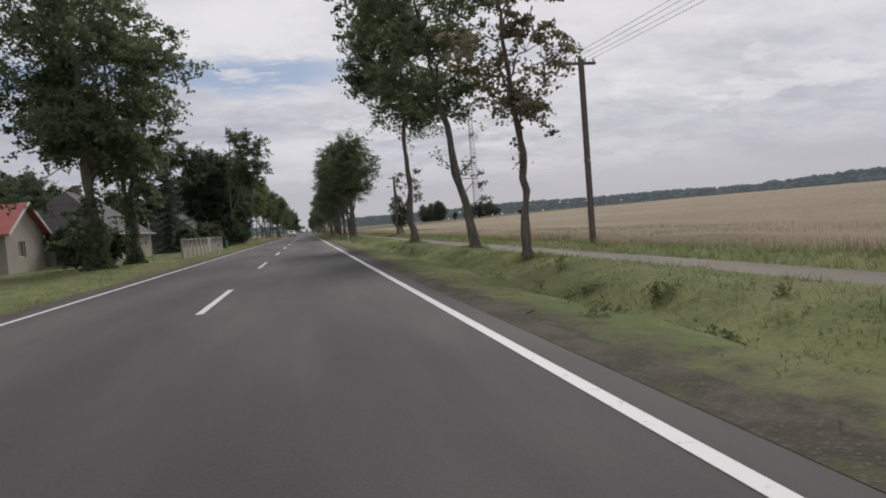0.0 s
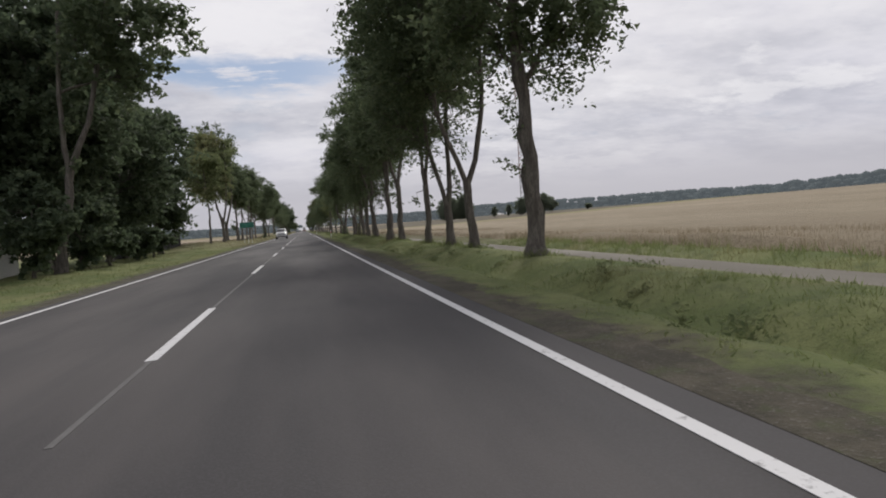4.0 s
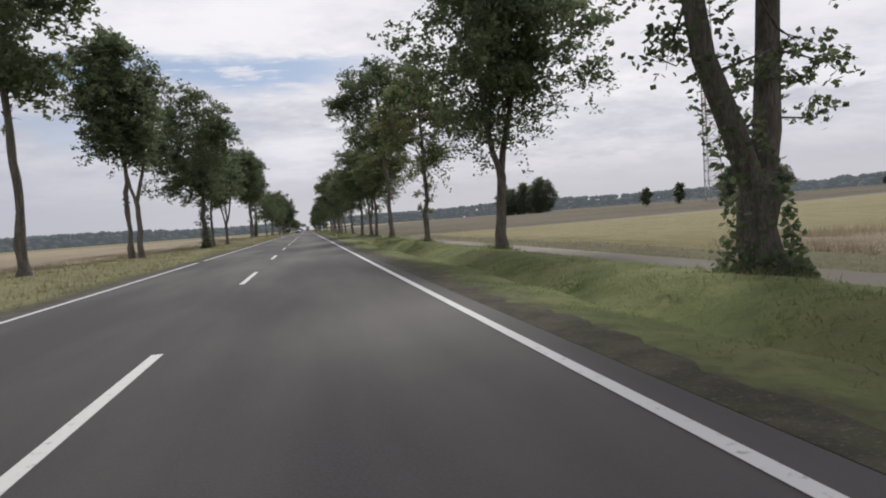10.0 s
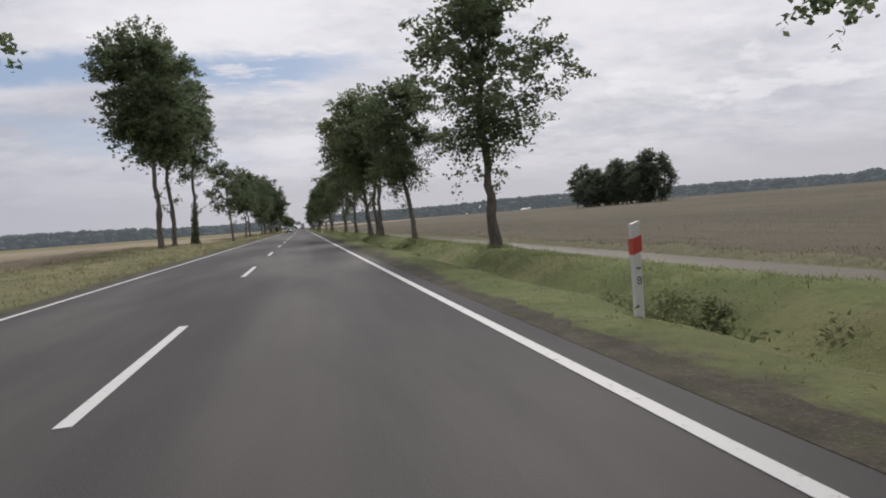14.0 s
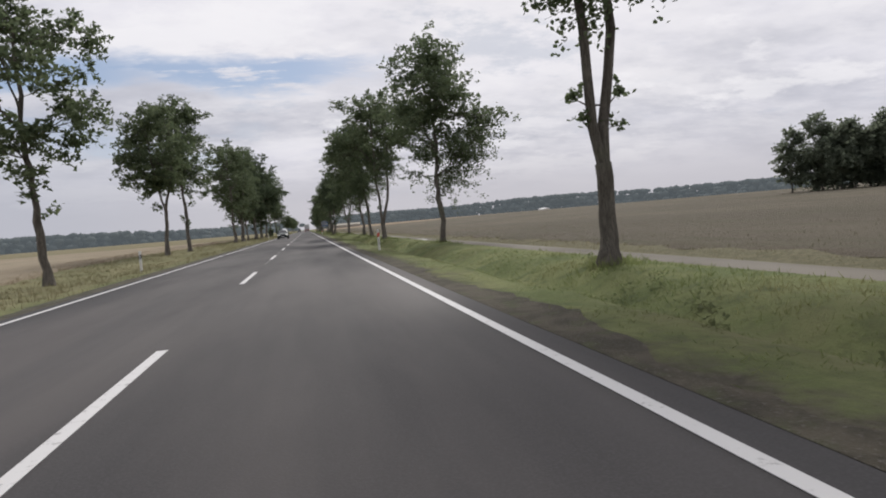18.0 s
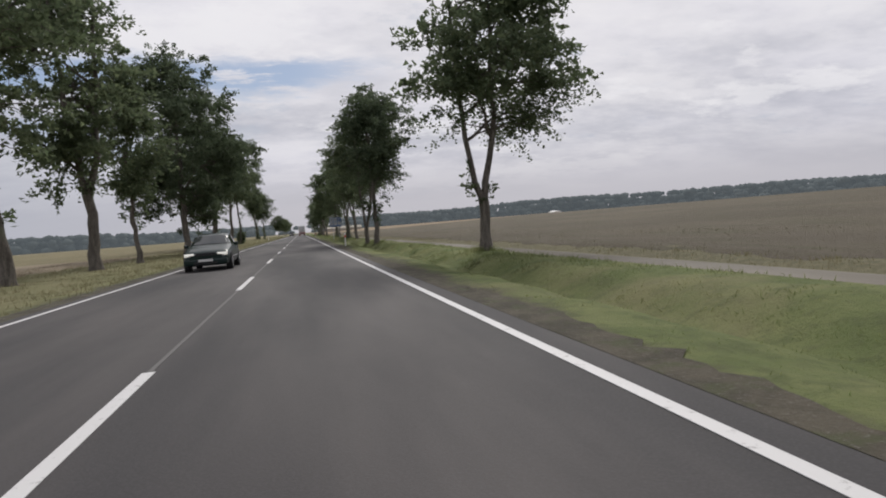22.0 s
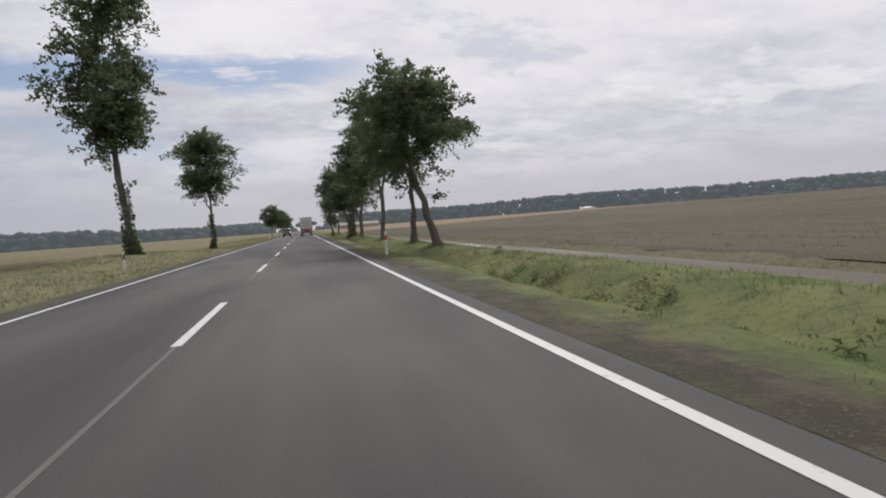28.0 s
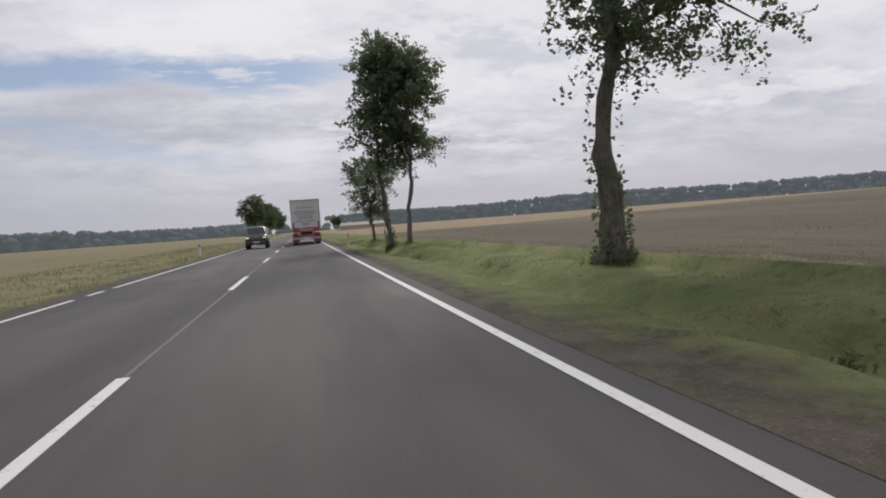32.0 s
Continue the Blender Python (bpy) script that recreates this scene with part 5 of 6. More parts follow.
part("body", prism([(-0.26, -0.28), (0.26, -0.28), (0.3, 0.32), (-0.3, 0.32)], "z", 0.06, 0.95, 0.02), GREEN_SIGN, bin_)
part("lid", box(-0.31, 0.31, -0.31, 0.34, 0.951, 1.02, 0.02), GREEN_SIGN, bin_)
for sx in (-0.2, 0.2):
    part("wheel", cyl((sx - 0.03, 0.3, 0.09), (sx + 0.03, 0.3, 0.09), 0.09), BLACK, bin_)
dark_fence = thing("board_fence", -12.6, 118.0, 0.0, 0, "dark stained board fence along the last yard", "fence")
for k in range(100):
    part("board", box(-0.012, 0.012, k * 0.28, k * 0.28 + 0.25, 0.0, 1.75 + 0.04 * math.sin(k * 2.3)), BLACK_FENCE, dark_fence)
for z in (0.4, 1.4):
    part("rail", box(-0.06, -0.013, 0, 28, z, z + 0.09), BLACK_FENCE, dark_fence)


def spruce(x, y, H, W):
    """A spruce: whorls of flat, drooping boughs with upturned tips and gaps between the whorls."""
    rng = np.random.default_rng(77)
    t = thing("spruce", x, y, 0, 0, "dark spruce with layered drooping boughs", "tree")
    v, fc = tube([(0, 0, -0.2), (0, 0, H * 0.5), (0, 0, H)], [0.2, 0.11, 0.01], 8, rng)
    link_mesh("trunk", raw_mesh("trunk", v, fc, True), BARK, t)
    pts, limbs = [], []
    z, whorls = 0.9, 0
    while z < H - 0.3:
        k = z / H
        reach = W / 2 * (1 - k) ** 0.78
        for j in range(8 if k < 0.75 else 6):
            a = j * 0.79 + whorls * 0.4 + rng.uniform(-0.25, 0.25)
            L = reach * rng.uniform(0.72, 1.12)
            way = np.array([math.cos(a), math.sin(a), 0.0])
            side = np.array([-way[1], way[0], 0.0])
            zj = z + rng.uniform(-0.12, 0.12)
            u = np.linspace(0, 1, 5)[:, None]
            path = np.array([0, 0, zj]) + way * L * u + np.array([0, 0, 1.0]) * (-0.34 * L * np.sin(u * 2.2) + 0.10 * L * u)
            limbs.append(tube(path, np.linspace(0.03, 0.006, 5), 4, rng))
            n = int(24 + 52 * L)
            q = rng.uniform(0.05, 1.0, n)[:, None]
            fan = 0.26 * L * np.sin(np.clip(q, 0, 1) * 2.7) + 0.05
            p = np.array([0, 0, zj]) + way * L * q + np.array([0, 0, 1.0]) * (-0.34 * L * np.sin(q * 2.2) + 0.10 * L * q)
            pts.append(p + side * fan * rng.uniform(-1, 1, (n, 1)) + rng.normal(size=(n, 3)) * 0.04 - np.array([0, 0, 1.0]) * np.abs(rng.normal(size=(n, 1))) * 0.10)
        z += 0.80 * (1.0 - 0.45 * k)
        whorls += 1
    lead = rng.uniform(0, 1, 120)[:, None]
    pts.append(np.array([0, 0, H - 0.9]) + np.array([0, 0, 0.95]) * lead + rng.normal(size=(120, 3)) * np.array([0.07, 0.07, 0.02]) * (1.2 - lead))
    v, fc = gather(limbs)
    link_mesh("branchwork", raw_mesh("branchwork", v, fc), BARK, t)["kind"] = "stuff"
    v, fc = leaf_mesh(np.vstack(pts), 0.26, 0.10, rng, 1.0)
    link_mesh("needles", raw_mesh("needles", v, fc), NEEDLES, t)["kind"] = "stuff"


spruce(-13.8, 77.6, 11.2, 7.8)
yard = dict(name="garden_tree", group="garden trees")
left(105.5, 15.2, 8.5, 3.4, x=-12.2, r=0.28, fill=1.5, leaves=LEAVES_DARK, label="broad dense dark garden tree by the road", **yard)
left(101.0, 17.4, 6.4, 7.5, x=-9.9, r=0.24, fork=5.0, lean=0.15, dx=2.6, fill=0.75, seed=5, label="tall garden tree with bare forked limbs", **yard)
left(104.0, 16.6, 10.0, 2.0, x=-15.8, r=0.25, fill=1.5, leaves=LEAVES_DARK, label="broad dense dark garden tree", **yard)
for yy, xx, hh, ww in ((109.0, -13.0, 13.5, 8.0), (115.5, -11.8, 14.0, 8.0), (122.0, -12.4, 13.0, 7.5), (128.5, -11.2, 13.0, 6.6)):
    left(yy, hh, ww, 0.9, x=xx, r=0.2, fill=1.5, leaves=LEAVES_DARK, label="dense bushy tree grown down to the ground", **yard)
for yy, xx, ww, hh in ((77.0, -10.4, 4.0, 2.8), (81.0, -10.0, 4.5, 3.4), (84.0, -10.4, 4.0, 3.2), (89.0, -10.2, 3.6, 2.6), (97.4, -9.7, 4.2, 4.6), (102.6, -9.5, 4.2, 4.2), (107.0, -9.4, 3.6, 2.6), (112.0, -9.2, 3.4, 2.4), (118.5, -9.6, 3.6, 2.6), (51.6, -15.0, 4.6, 3.9), (54.8, -15.2, 4.2, 3.6), (57.5, -14.6, 3.6, 3.0), (43.4, -12.6, 2.6, 2.4), (72.5, -11.2, 3.4, 3.0)):
    bush(xx, yy, ww, hh, leaves=LEAVES_DARK)
for yy, xx, hh in ((104, -24, 11), (62, -40, 11), (50, -40, 13), (36, -42, 14), (74, -27, 9.5), (66, -29, 9.0), (60, -31, 9.5)):
    left(yy, hh, 9.5, 1.5, x=xx, r=0.22, fill=1.4, leaves=LEAVES_DARK, label="dark garden tree behind the houses", **yard)

# ---- power line ----
for y, lean in ((-22.0, 0.2), (22.2, 0.3), (74.4, -0.2)):
    p = thing("power_pole", 12.5, y, float(ground_height(12.5, y)), 0, "weathered timber twin-leg power pole with crossarm", "power pole", "power poles")
    part("leg", cyl((-0.12, -0.2, -0.4), (-0.03, -0.04, 7.1), 0.095, 0.075, 10), TIMBER, p)
    part("leg", cyl((0.14, 0.2, -0.4), (0.10, 0.05, 7.0), 0.09, 0.07, 10), TIMBER, p)
    part("crossarm", box(-0.62, 0.62, -0.06, 0.06, 6.78, 6.88, 0.01), TIMBER, p)
    part("brace", box(-0.03, 0.03, -0.2, 0.22, 3.1, 3.2), STEEL, p)
    for sx in (-0.55, -0.2, 0.2, 0.55):
        part("insulator", cyl((sx, 0, 6.88), (sx, 0, 7.04), 0.045, 0.03, 8), WHITE_DIRTY, p)
part("lamp_bracket", cyl((0.0, 0, 5.75), (-0.55, 0, 5.85), 0.025, sides=8), STEEL, p)
part("lamp_head", prism([(-0.95, 5.76), (-0.5, 5.8), (-0.5, 5.9), (-0.85, 5.94), (-0.97, 5.84)], "y", -0.13, 0.13, 0.02), WHITE_DIRTY, p, "pale street lamp head")
part("stay_leg", cyl((0.75, 0.3, -0.4), (0.05, 0.05, 6.2), 0.085, 0.07, 10), TIMBER, p)
lines = thing("power_lines", 12.5, 0, 0, 0, "four thin sagging power wires", "power line")
for sx in (-0.55, -0.2, 0.2, 0.55):
    for ya, yb in ((-22.0, 22.2), (22.2, 74.4)):
        pts = []
        for i in range(15):
            u = i / 14
            pts.append((sx, ya + (yb - ya) * u, 6.98 - 0.09 - 4 * 0.5 * u * (1 - u)))
        v, fc = tube(pts, [0.008] * 15, 5, np.random.default_rng(1))
        link_mesh("wire", raw_mesh("wire", v, fc), STEEL, lines)
bush(12.95, 75.3, 3.2, 5.1, near=True, label="bushy young tree grown round the power pole", name="young_tree", group="", cb=0.5)

# ---- roadside posts and signs ----


def marker_post(x, y, digit, side, lift=0.09):
    """A white plastic road marker post with a slanting red band."""
    m = thing("marker_post", x, y, float(ground_height(x, y)) + lift, 0, "white plastic road marker post with a red band" if side > 0 else "white plastic road marker post with a grey reflector", "marker post", "marker posts")
    body = [(-0.05, -0.045), (-0.025, -0.06), (0.025, -0.06), (0.05, -0.045), (0.05, 0.02), (0.025, 0.035), (-0.025, 0.035), (-0.05, 0.02)]
    part("shaft", prism(body, "z", -0.35, 0.80, 0.006), WHITE_DIRTY, m)
    part("cap", prism([(-0.05, 0.8), (0.05, 0.8), (0.05, 0.9), (-0.05, 0.87)], "y", -0.045, 0.02), WHITE_DIRTY, m)
    if side > 0:
        part("red_band", prism([(-0.053, 0.53), (0.053, 0.57), (0.053, 0.75), (-0.053, 0.71)], "y", -0.064, 0.038), RED_SIGN, m, "slanting red reflective band")
        text_part(digit, 0.13, INK, m, pose(0, -0.064, 0.24, 90), "digit")
        part("small_print", box(-0.028, 0.028, -0.0635, -0.061, 0.37, 0.395), INK, m)
    else:
        part("reflector", box(-0.03, 0.03, -0.066, -0.06, 0.52, 0.70), STEEL, m)
        part("band", prism([(-0.053, 0.50), (0.053, 0.54), (0.053, 0.74), (-0.053, 0.70)], "y", -0.0612, 0.037), DARK_PLASTIC, m)


for x, y, digit in ((5.0, 50.3, "6"), (5.15, 153.8, "7"), (5.2, 255.7, "8"), (4.9, 357.0, "9"), (4.68, 452.7, "0"), (4.8, 554.3, "1"), (4.8, 655.0, "2")):
    marker_post(x, y, digit, 1, 0.17 if digit == "8" else 0.09)
for x, y in ((-5.1, 52.1), (-5.6, 154.0), (-4.9, 254.9), (-5.6, 357.5), (-5.7, 455.6), (-5.9, 556.5), (-5.2, 656.0)):
    marker_post(x, y, "", -1)

board = thing("service_sign", 6.74, 501.3, -0.06, -4, "blue service sign with six pale pictogram panels", "road sign")
W2, zb, zt = 0.86, 1.80, 3.16
part("sign_face", box(-W2, W2, -0.02, 0.02, zb, zt, 0.008), BLUE_SIGN, board)
part("sign_rim", box(-W2 - 0.015, W2 + 0.015, 0.021, 0.04, zb - 0.015, zt + 0.015), STEEL, board)
for px in (-0.42, 0.5):
    part("sign_post", cyl((px, 0.07, -0.3), (px, 0.07, zt + 0.05), 0.035, sides=10), STEEL, board)
cw, ch = 0.48, 0.49
for r_ in range(2):
    for c_ in range(3):
        cx, cz = -0.56 + 0.56 * c_, zt - 0.32 - 0.55 * r_
        pan = part("pictogram_panel", box(cx - cw / 2, cx + cw / 2, -0.028, -0.0205, cz - ch / 2, cz + ch / 2), BLUE_SIGN if (r_, c_) == (0, 2) else PALE_SIGN, board)

        def mark(bm, mat=INK):
            part("pictogram", bm, mat, pan)

        y1, y2 = -0.034, -0.0285
        if (r_, c_) == (0, 0):
            mark(box(cx - 0.11, cx + 0.06, y1, y2, cz - 0.17, cz + 0.17))
            mark(box(cx + 0.08, cx + 0.12, y1, y2, cz - 0.1, cz + 0.12))
        elif (r_, c_) == (0, 1):
            mark(box(cx - 0.18, cx + 0.18, y1, y2, cz - 0.07, cz))
            mark(box(cx - 0.18, cx - 0.14, y1, y2, cz - 0.15, cz + 0.12))
            mark(box(cx + 0.14, cx + 0.18, y1, y2, cz - 0.15, cz - 0.01))
            mark(box(cx - 0.12, cx - 0.03, y1, y2, cz + 0.01, cz + 0.07))
        elif (r_, c_) == (0, 2):
            text_part("P", 0.42, WHITE, pan, pose(cx, -0.032, cz, 90), "letter")
        elif (r_, c_) == (1, 0):
            mark(prism([(cx - 0.11, cz + 0.1), (cx + 0.09, cz + 0.1), (cx + 0.06, cz - 0.06), (cx - 0.08, cz - 0.06)], "y", y1, y2))
            mark(box(cx - 0.17, cx + 0.15, y1, y2, cz - 0.13, cz - 0.09))
            mark(box(cx + 0.1, cx + 0.15, y1, y2, cz - 0.02, cz + 0.07))
        elif (r_, c_) == (1, 1):
            text_part("WC", 0.26, INK, pan, pose(cx, -0.032, cz, 90), "letters")
        else:
            for s in (-1, 1):
                mark(prism([(cx - s * 0.18, cz - 0.19), (cx - s * 0.13, cz - 0.19), (cx + s * 0.18, cz + 0.19), (cx + s * 0.12, cz + 0.19)], "y", y1 - 0.002 * s, y2))
text_part("500", 0.17, WHITE, board, pose(0.0, -0.026, zb + 0.12, 90), "lettering")

place = thing("direction_sign", -6.0, 157.6, 0.0, 6, "green direction sign with worn pale lettering on two posts", "road sign")
part("sign_face", box(-0.93, 0.93, -0.02, 0.02, 2.12, 2.86, 0.01), GREEN_SIGN, place)
part("sign_rim", box(-0.945, 0.945, 0.021, 0.035, 2.105, 2.875), STEEL, place)
for px in (-0.45, 0.55):
    part("sign_post", cyl((px, 0.06, -0.4), (px, 0.06, 2.86), 0.035, sides=10), STEEL, place)
for z, a, b in ((2.6, -0.7, 0.5), (2.36, -0.7, 0.2)):
    part("lettering_bar", box(a, b, -0.026, -0.0205, z - 0.04, z + 0.04), plain("faded_sign_print", (0.10, 0.34, 0.27), 0.6), place)
spole = thing("street_post", -8.3, 44.6, -0.05, 0, "pale leaning metal post on the verge", "post")
part("post", cyl((0, 0, -0.3), (-0.12, 0, 2.9), 0.04, 0.035, 10), STEEL, spole)

# ---- radio mast ----
mast = thing("radio_mast", 81.0, 284.5, float(ground_height(81.0, 284.5)), 8, "tall three-sided lattice radio mast with antennas", "radio mast")
MH, n_bay = 53.5, 26


def mast_corner(k, z):
    rr = 2.05 - 1.15 * z / MH
    a = math.radians(90 + 120 * k)
    return Vector((rr * math.cos(a), rr * math.sin(a), z))


for k in range(3):
    for i in range(4):
        za, zb2 = MH * i / 4, MH * (i + 1) / 4
        part("leg", cyl(mast_corner(k, za), mast_corner(k, zb2), 0.11, 0.10, 8), TOWER_RED if i % 2 else TOWER_WHITE, mast)
for i in range(n_bay):
    za, zb2 = MH * i / n_bay, MH * (i + 1) / n_bay
    bm = bmesh.new()
    for k in range(3):
        j = (k + 1) % 3
        add_cyl(bm, mast_corner(k, za), mast_corner(j, zb2), 0.045, sides=5)
        add_cyl(bm, mast_corner(j, za), mast_corner(k, zb2), 0.045, sides=5)
        add_cyl(bm, mast_corner(k, zb2), mast_corner(j, zb2), 0.045, sides=5)
    part("lattice_bay", bm, TOWER_RED if (i * 4 // n_bay) % 2 else TOWER_WHITE, mast)
for k in range(6):
    a = math.radians(60 * k)
    part("antenna_panel", box(2.5 * math.cos(a) - 0.26, 2.5 * math.cos(a) + 0.26, 2.5 * math.sin(a) - 0.14, 2.5 * math.sin(a) + 0.14, MH - 2.4, MH + 0.3, 0.03), WHITE_DIRTY, mast)
    part("antenna_arm", cyl((0, 0, MH - 1.0), (2.5 * math.cos(a), 2.5 * math.sin(a), MH - 1.0), 0.06, sides=6), STEEL, mast)
    part("ring_rail", cyl((2.5 * math.cos(a), 2.5 * math.sin(a), MH - 1.6), (2.5 * math.cos(a + math.pi / 3), 2.5 * math.sin(a + math.pi / 3), MH - 1.6), 0.05, sides=6), STEEL, mast)
for z, a in ((MH - 5, 200), (MH - 8, 320), (MH - 9.5, 210)):
    c = Vector((1.1 * math.cos(math.radians(a)), 1.1 * math.sin(math.radians(a)), z))
    part("dish", cyl(c, c + Vector((0.5 * math.cos(math.radians(a)), 0.5 * math.sin(math.radians(a)), 0)), 0.6, 0.55, 14), WHITE_DIRTY, mast)
part("lightning_rod", cyl((0, 0, MH), (0, 0, MH + 3), 0.03, sides=6), STEEL, mast)

bush(-8.75, 519.3, 1.5, 2.6, 1.2, label="small bush at the foot of a roadside tree")

# ---- copses in the fields ----
field_trees = dict(name="field_tree", group="copse in the field")
copse_rng = random.Random(8)
for k in range(20):
    u = k / 19
    hh = 10.4 + 1.2 * math.sin(k * 0.8) + copse_rng.uniform(-0.9, 0.9) - 2.2 * (k == 0) + 1.4 * (k > 17)
    tree(78.5 + 7.0 * u + copse_rng.uniform(-1.5, 1.5), 411 - 28 * u + copse_rng.uniform(-2.5, 4.0), hh, copse_rng.uniform(5.8, 7.2), 0.1, r=0.13, fill=0.92, shoots=0, near=False, leaves=LEAVES_HAZED, seed=900 + k, label="upright tree of a copse in the field", **field_trees)
for x, y, ww, hh in ((75.2, 271, 6.0, 6.4), (79.2, 273, 7.0, 7.4), (83.4, 271, 7.0, 7.2), (87.2, 273, 5.2, 5.6)):
    bush(x, y, ww, hh, 1.3, LEAVES_HAZED, label="wide green bush at the foot of the mast", group="bushes by the mast")
for x, y, ww, hh in ((73.0, 296, 3.6, 4.2), (76.4, 289, 3.0, 4.8), (92.6, 256, 3.0, 2.3)):
    bush(x, y, ww, hh, 1.2, LEAVES_HAZED, label="lone green bush in the field", group="bushes in the field")
for yy, xx, hh, ww in ((800, -11.5, 12.5, 8.0), (822, -9.5, 11.0, 7.5), (850, -9.0, 11.5, 8.5), (885, -8.5, 10.5, 8.0), (1000, -11, 11, 8), (1010, 24, 9, 8)):
    left(yy, hh, ww, 3.4, x=xx, r=0.2, fill=1.15, label="distant roadside tree with a round crown")
hall = gable_house(62, 1040, 1053, 34, 3.0, 5.0, PLASTER, CONCRETE, "long pale hall at the far end of the road", [], "x", chimney=False)
hall.name = "hall"
farm = gable_house(452, 1432, 1460, 12, 5.0, 6.6, WHITE, WHITE, "white farm building far across the fields", [], "y", chimney=False, hip=0.0)
farm.name = "farm_building"

# ---- vehicles ----


def wheel(parent, x, y, r, w, rim, sgn):
    hub = part("wheel", cyl((x - w / 2, y, r), (x + w / 2, y, r), r, sides=26), BLACK, parent)
    e = x + sgn * (w / 2 + 0.004)
    part("rim", cyl((e - sgn * 0.02, y, r), (e, y, r), r * 0.66, r * 0.60, 22), rim, hub)
    for k in range(9):
        a = 2 * math.pi * k / 9
        c, q = math.cos(a), math.sin(a)
        gap = [(0.22 * r * c - 0.03 * r * q, r + 0.22 * r * q + 0.03 * r * c), (0.22 * r * c + 0.03 * r * q, r + 0.22 * r * q - 0.03 * r * c),
               (0.53 * r * c + 0.11 * r * q, r + 0.53 * r * q - 0.11 * r * c), (0.53 * r * c - 0.11 * r * q, r + 0.53 * r * q + 0.11 * r * c)]
        lo, hi = sorted((e - sgn * 0.004, e + sgn * 0.003))
        part("spoke_gap", prism([(y + p, z) for p, z in gap], "x", lo, hi), BLACK, hub)
    part("hub_cap", cyl((e, y, r), (e + sgn * 0.008, y, r), r * 0.13, r * 0.11, 12), rim, hub)
    return hub


def car(x, y, stations, spans, paint, label, wheels, wr, lit, suv=False, roof_rails=False, width=0.87):
    """A car lofted from sections along its length, nose at local y = 0.
    stations: (y, underside, half width, belt, top, half width of the top); spans: indices of windscreen, cabin and rear-window stretches."""
    c = thing("car", x, y, 0, 0, label, "car")
    rings = []
    for yy, zb, w, belt, topz, wt in stations:
        d = topz - belt
        half = [(0, zb), (0.84 * w, zb), (0.965 * w, zb + 0.09), (w, zb + 0.45 * (belt - zb)), (0.985 * w, belt - 0.1), (0.955 * w, belt),
                (0.955 * w + (wt - 0.955 * w) * 0.14, belt + 0.10 * d), (0.955 * w + (wt - 0.955 * w) * 0.86, belt + 0.86 * d), (wt * 0.84, topz), (0, topz + 0.02)]
        rings.append([Vector((a, yy, b)) for a, b in half])
    K = len(rings[0])

    def shell(quads, material, name):
        bm = bmesh.new()
        table = {}
        for s in (-1, 1):
            for i, k in quads:
                vs = []
                for a, b in ((i, k), (i + 1, k), (i + 1, k + 1), (i, k + 1)):
                    q = rings[a][b]
                    key = (round(s * q.x, 4), round(q.y, 4), round(q.z, 4))
                    if key not in table:
                        table[key] = bm.verts.new(key)
                    if table[key] not in vs:
                        vs.append(table[key])
                if len(vs) > 2:
                    bm.faces.new(vs if s > 0 else vs[::-1])
        bmesh.ops.remove_doubles(bm, verts=bm.verts, dist=0.001)
        bmesh.ops.recalc_face_normals(bm, faces=bm.faces)
        return part(name, bm, material, c, smooth=True)

    n = len(rings)
    shell([(i, k) for i in range(n - 1) for k in range(K - 1)], paint, "body")
    for ring, nm in ((rings[0], "front_panel"), (rings[-1], "rear_panel")):
        cap = bmesh.new()
        cap.faces.new([cap.verts.new(v) for v in ring] + [cap.verts.new((-v.x, v.y, v.z)) for v in ring[::-1] if v.x > 0])
        part(nm, cap, paint, c)
    ws, cabin, rw = spans

    def pane(i0, i1, k0, k1, u0, u1, v0, v1, name, sides=(1, -1)):
        """A pane set over the loft between stations i0..i1 and rows k0..k1, trimmed to shares u along and v up."""
        for s in sides:
            bm = bmesh.new()
            grid = []
            for a in range(7):
                u = u0 + (u1 - u0) * a / 6
                fi = i0 + u * (i1 - i0)
                ia = min(int(fi), i1 - 1)
                row = []
                for b in range(3):
                    fk = k0 + (v0 + (v1 - v0) * b / 2) * (k1 - k0)
                    ka = min(int(fk), k1 - 1)
                    f_, g = fi - ia, fk - ka
                    q = (rings[ia][ka] * (1 - f_) + rings[ia + 1][ka] * f_) * (1 - g) + (rings[ia][ka + 1] * (1 - f_) + rings[ia + 1][ka + 1] * f_) * g
                    out = (q - Vector((0, q.y * 0.8 + 0.4, 0.7))).normalized() * 0.012
                    q = q + out
                    row.append(bm.verts.new((s * q.x, q.y, q.z)))
                grid.append(row)
            for a in range(6):
                for b in range(2):
                    bm.faces.new((grid[a][b], grid[a + 1][b], grid[a + 1][b + 1], grid[a][b + 1]))
            part(name, bm, GLASS, c, smooth=True)

    pane(ws[0], ws[1], 7, 9, 0.10, 0.93, 0.05, 1.0, "windscreen")
    pane(rw[0], rw[1], 7, 9, 0.08, 0.88, 0.1, 1.0, "rear_window")
    m0, m1 = cabin
    pane(m0, m1, 6, 7, 0.03, 0.46, 0.05, 0.95, "front_side_window")
    pane(m0, m1, 6, 7, 0.51, 0.96, 0.05, 0.95, "rear_side_window")
    L = stations[-1][0]
    nose, tail = stations[2], stations[-3]
    hw, bn, bt = width, nose[3], tail[3]
    sill = stations[4][1]
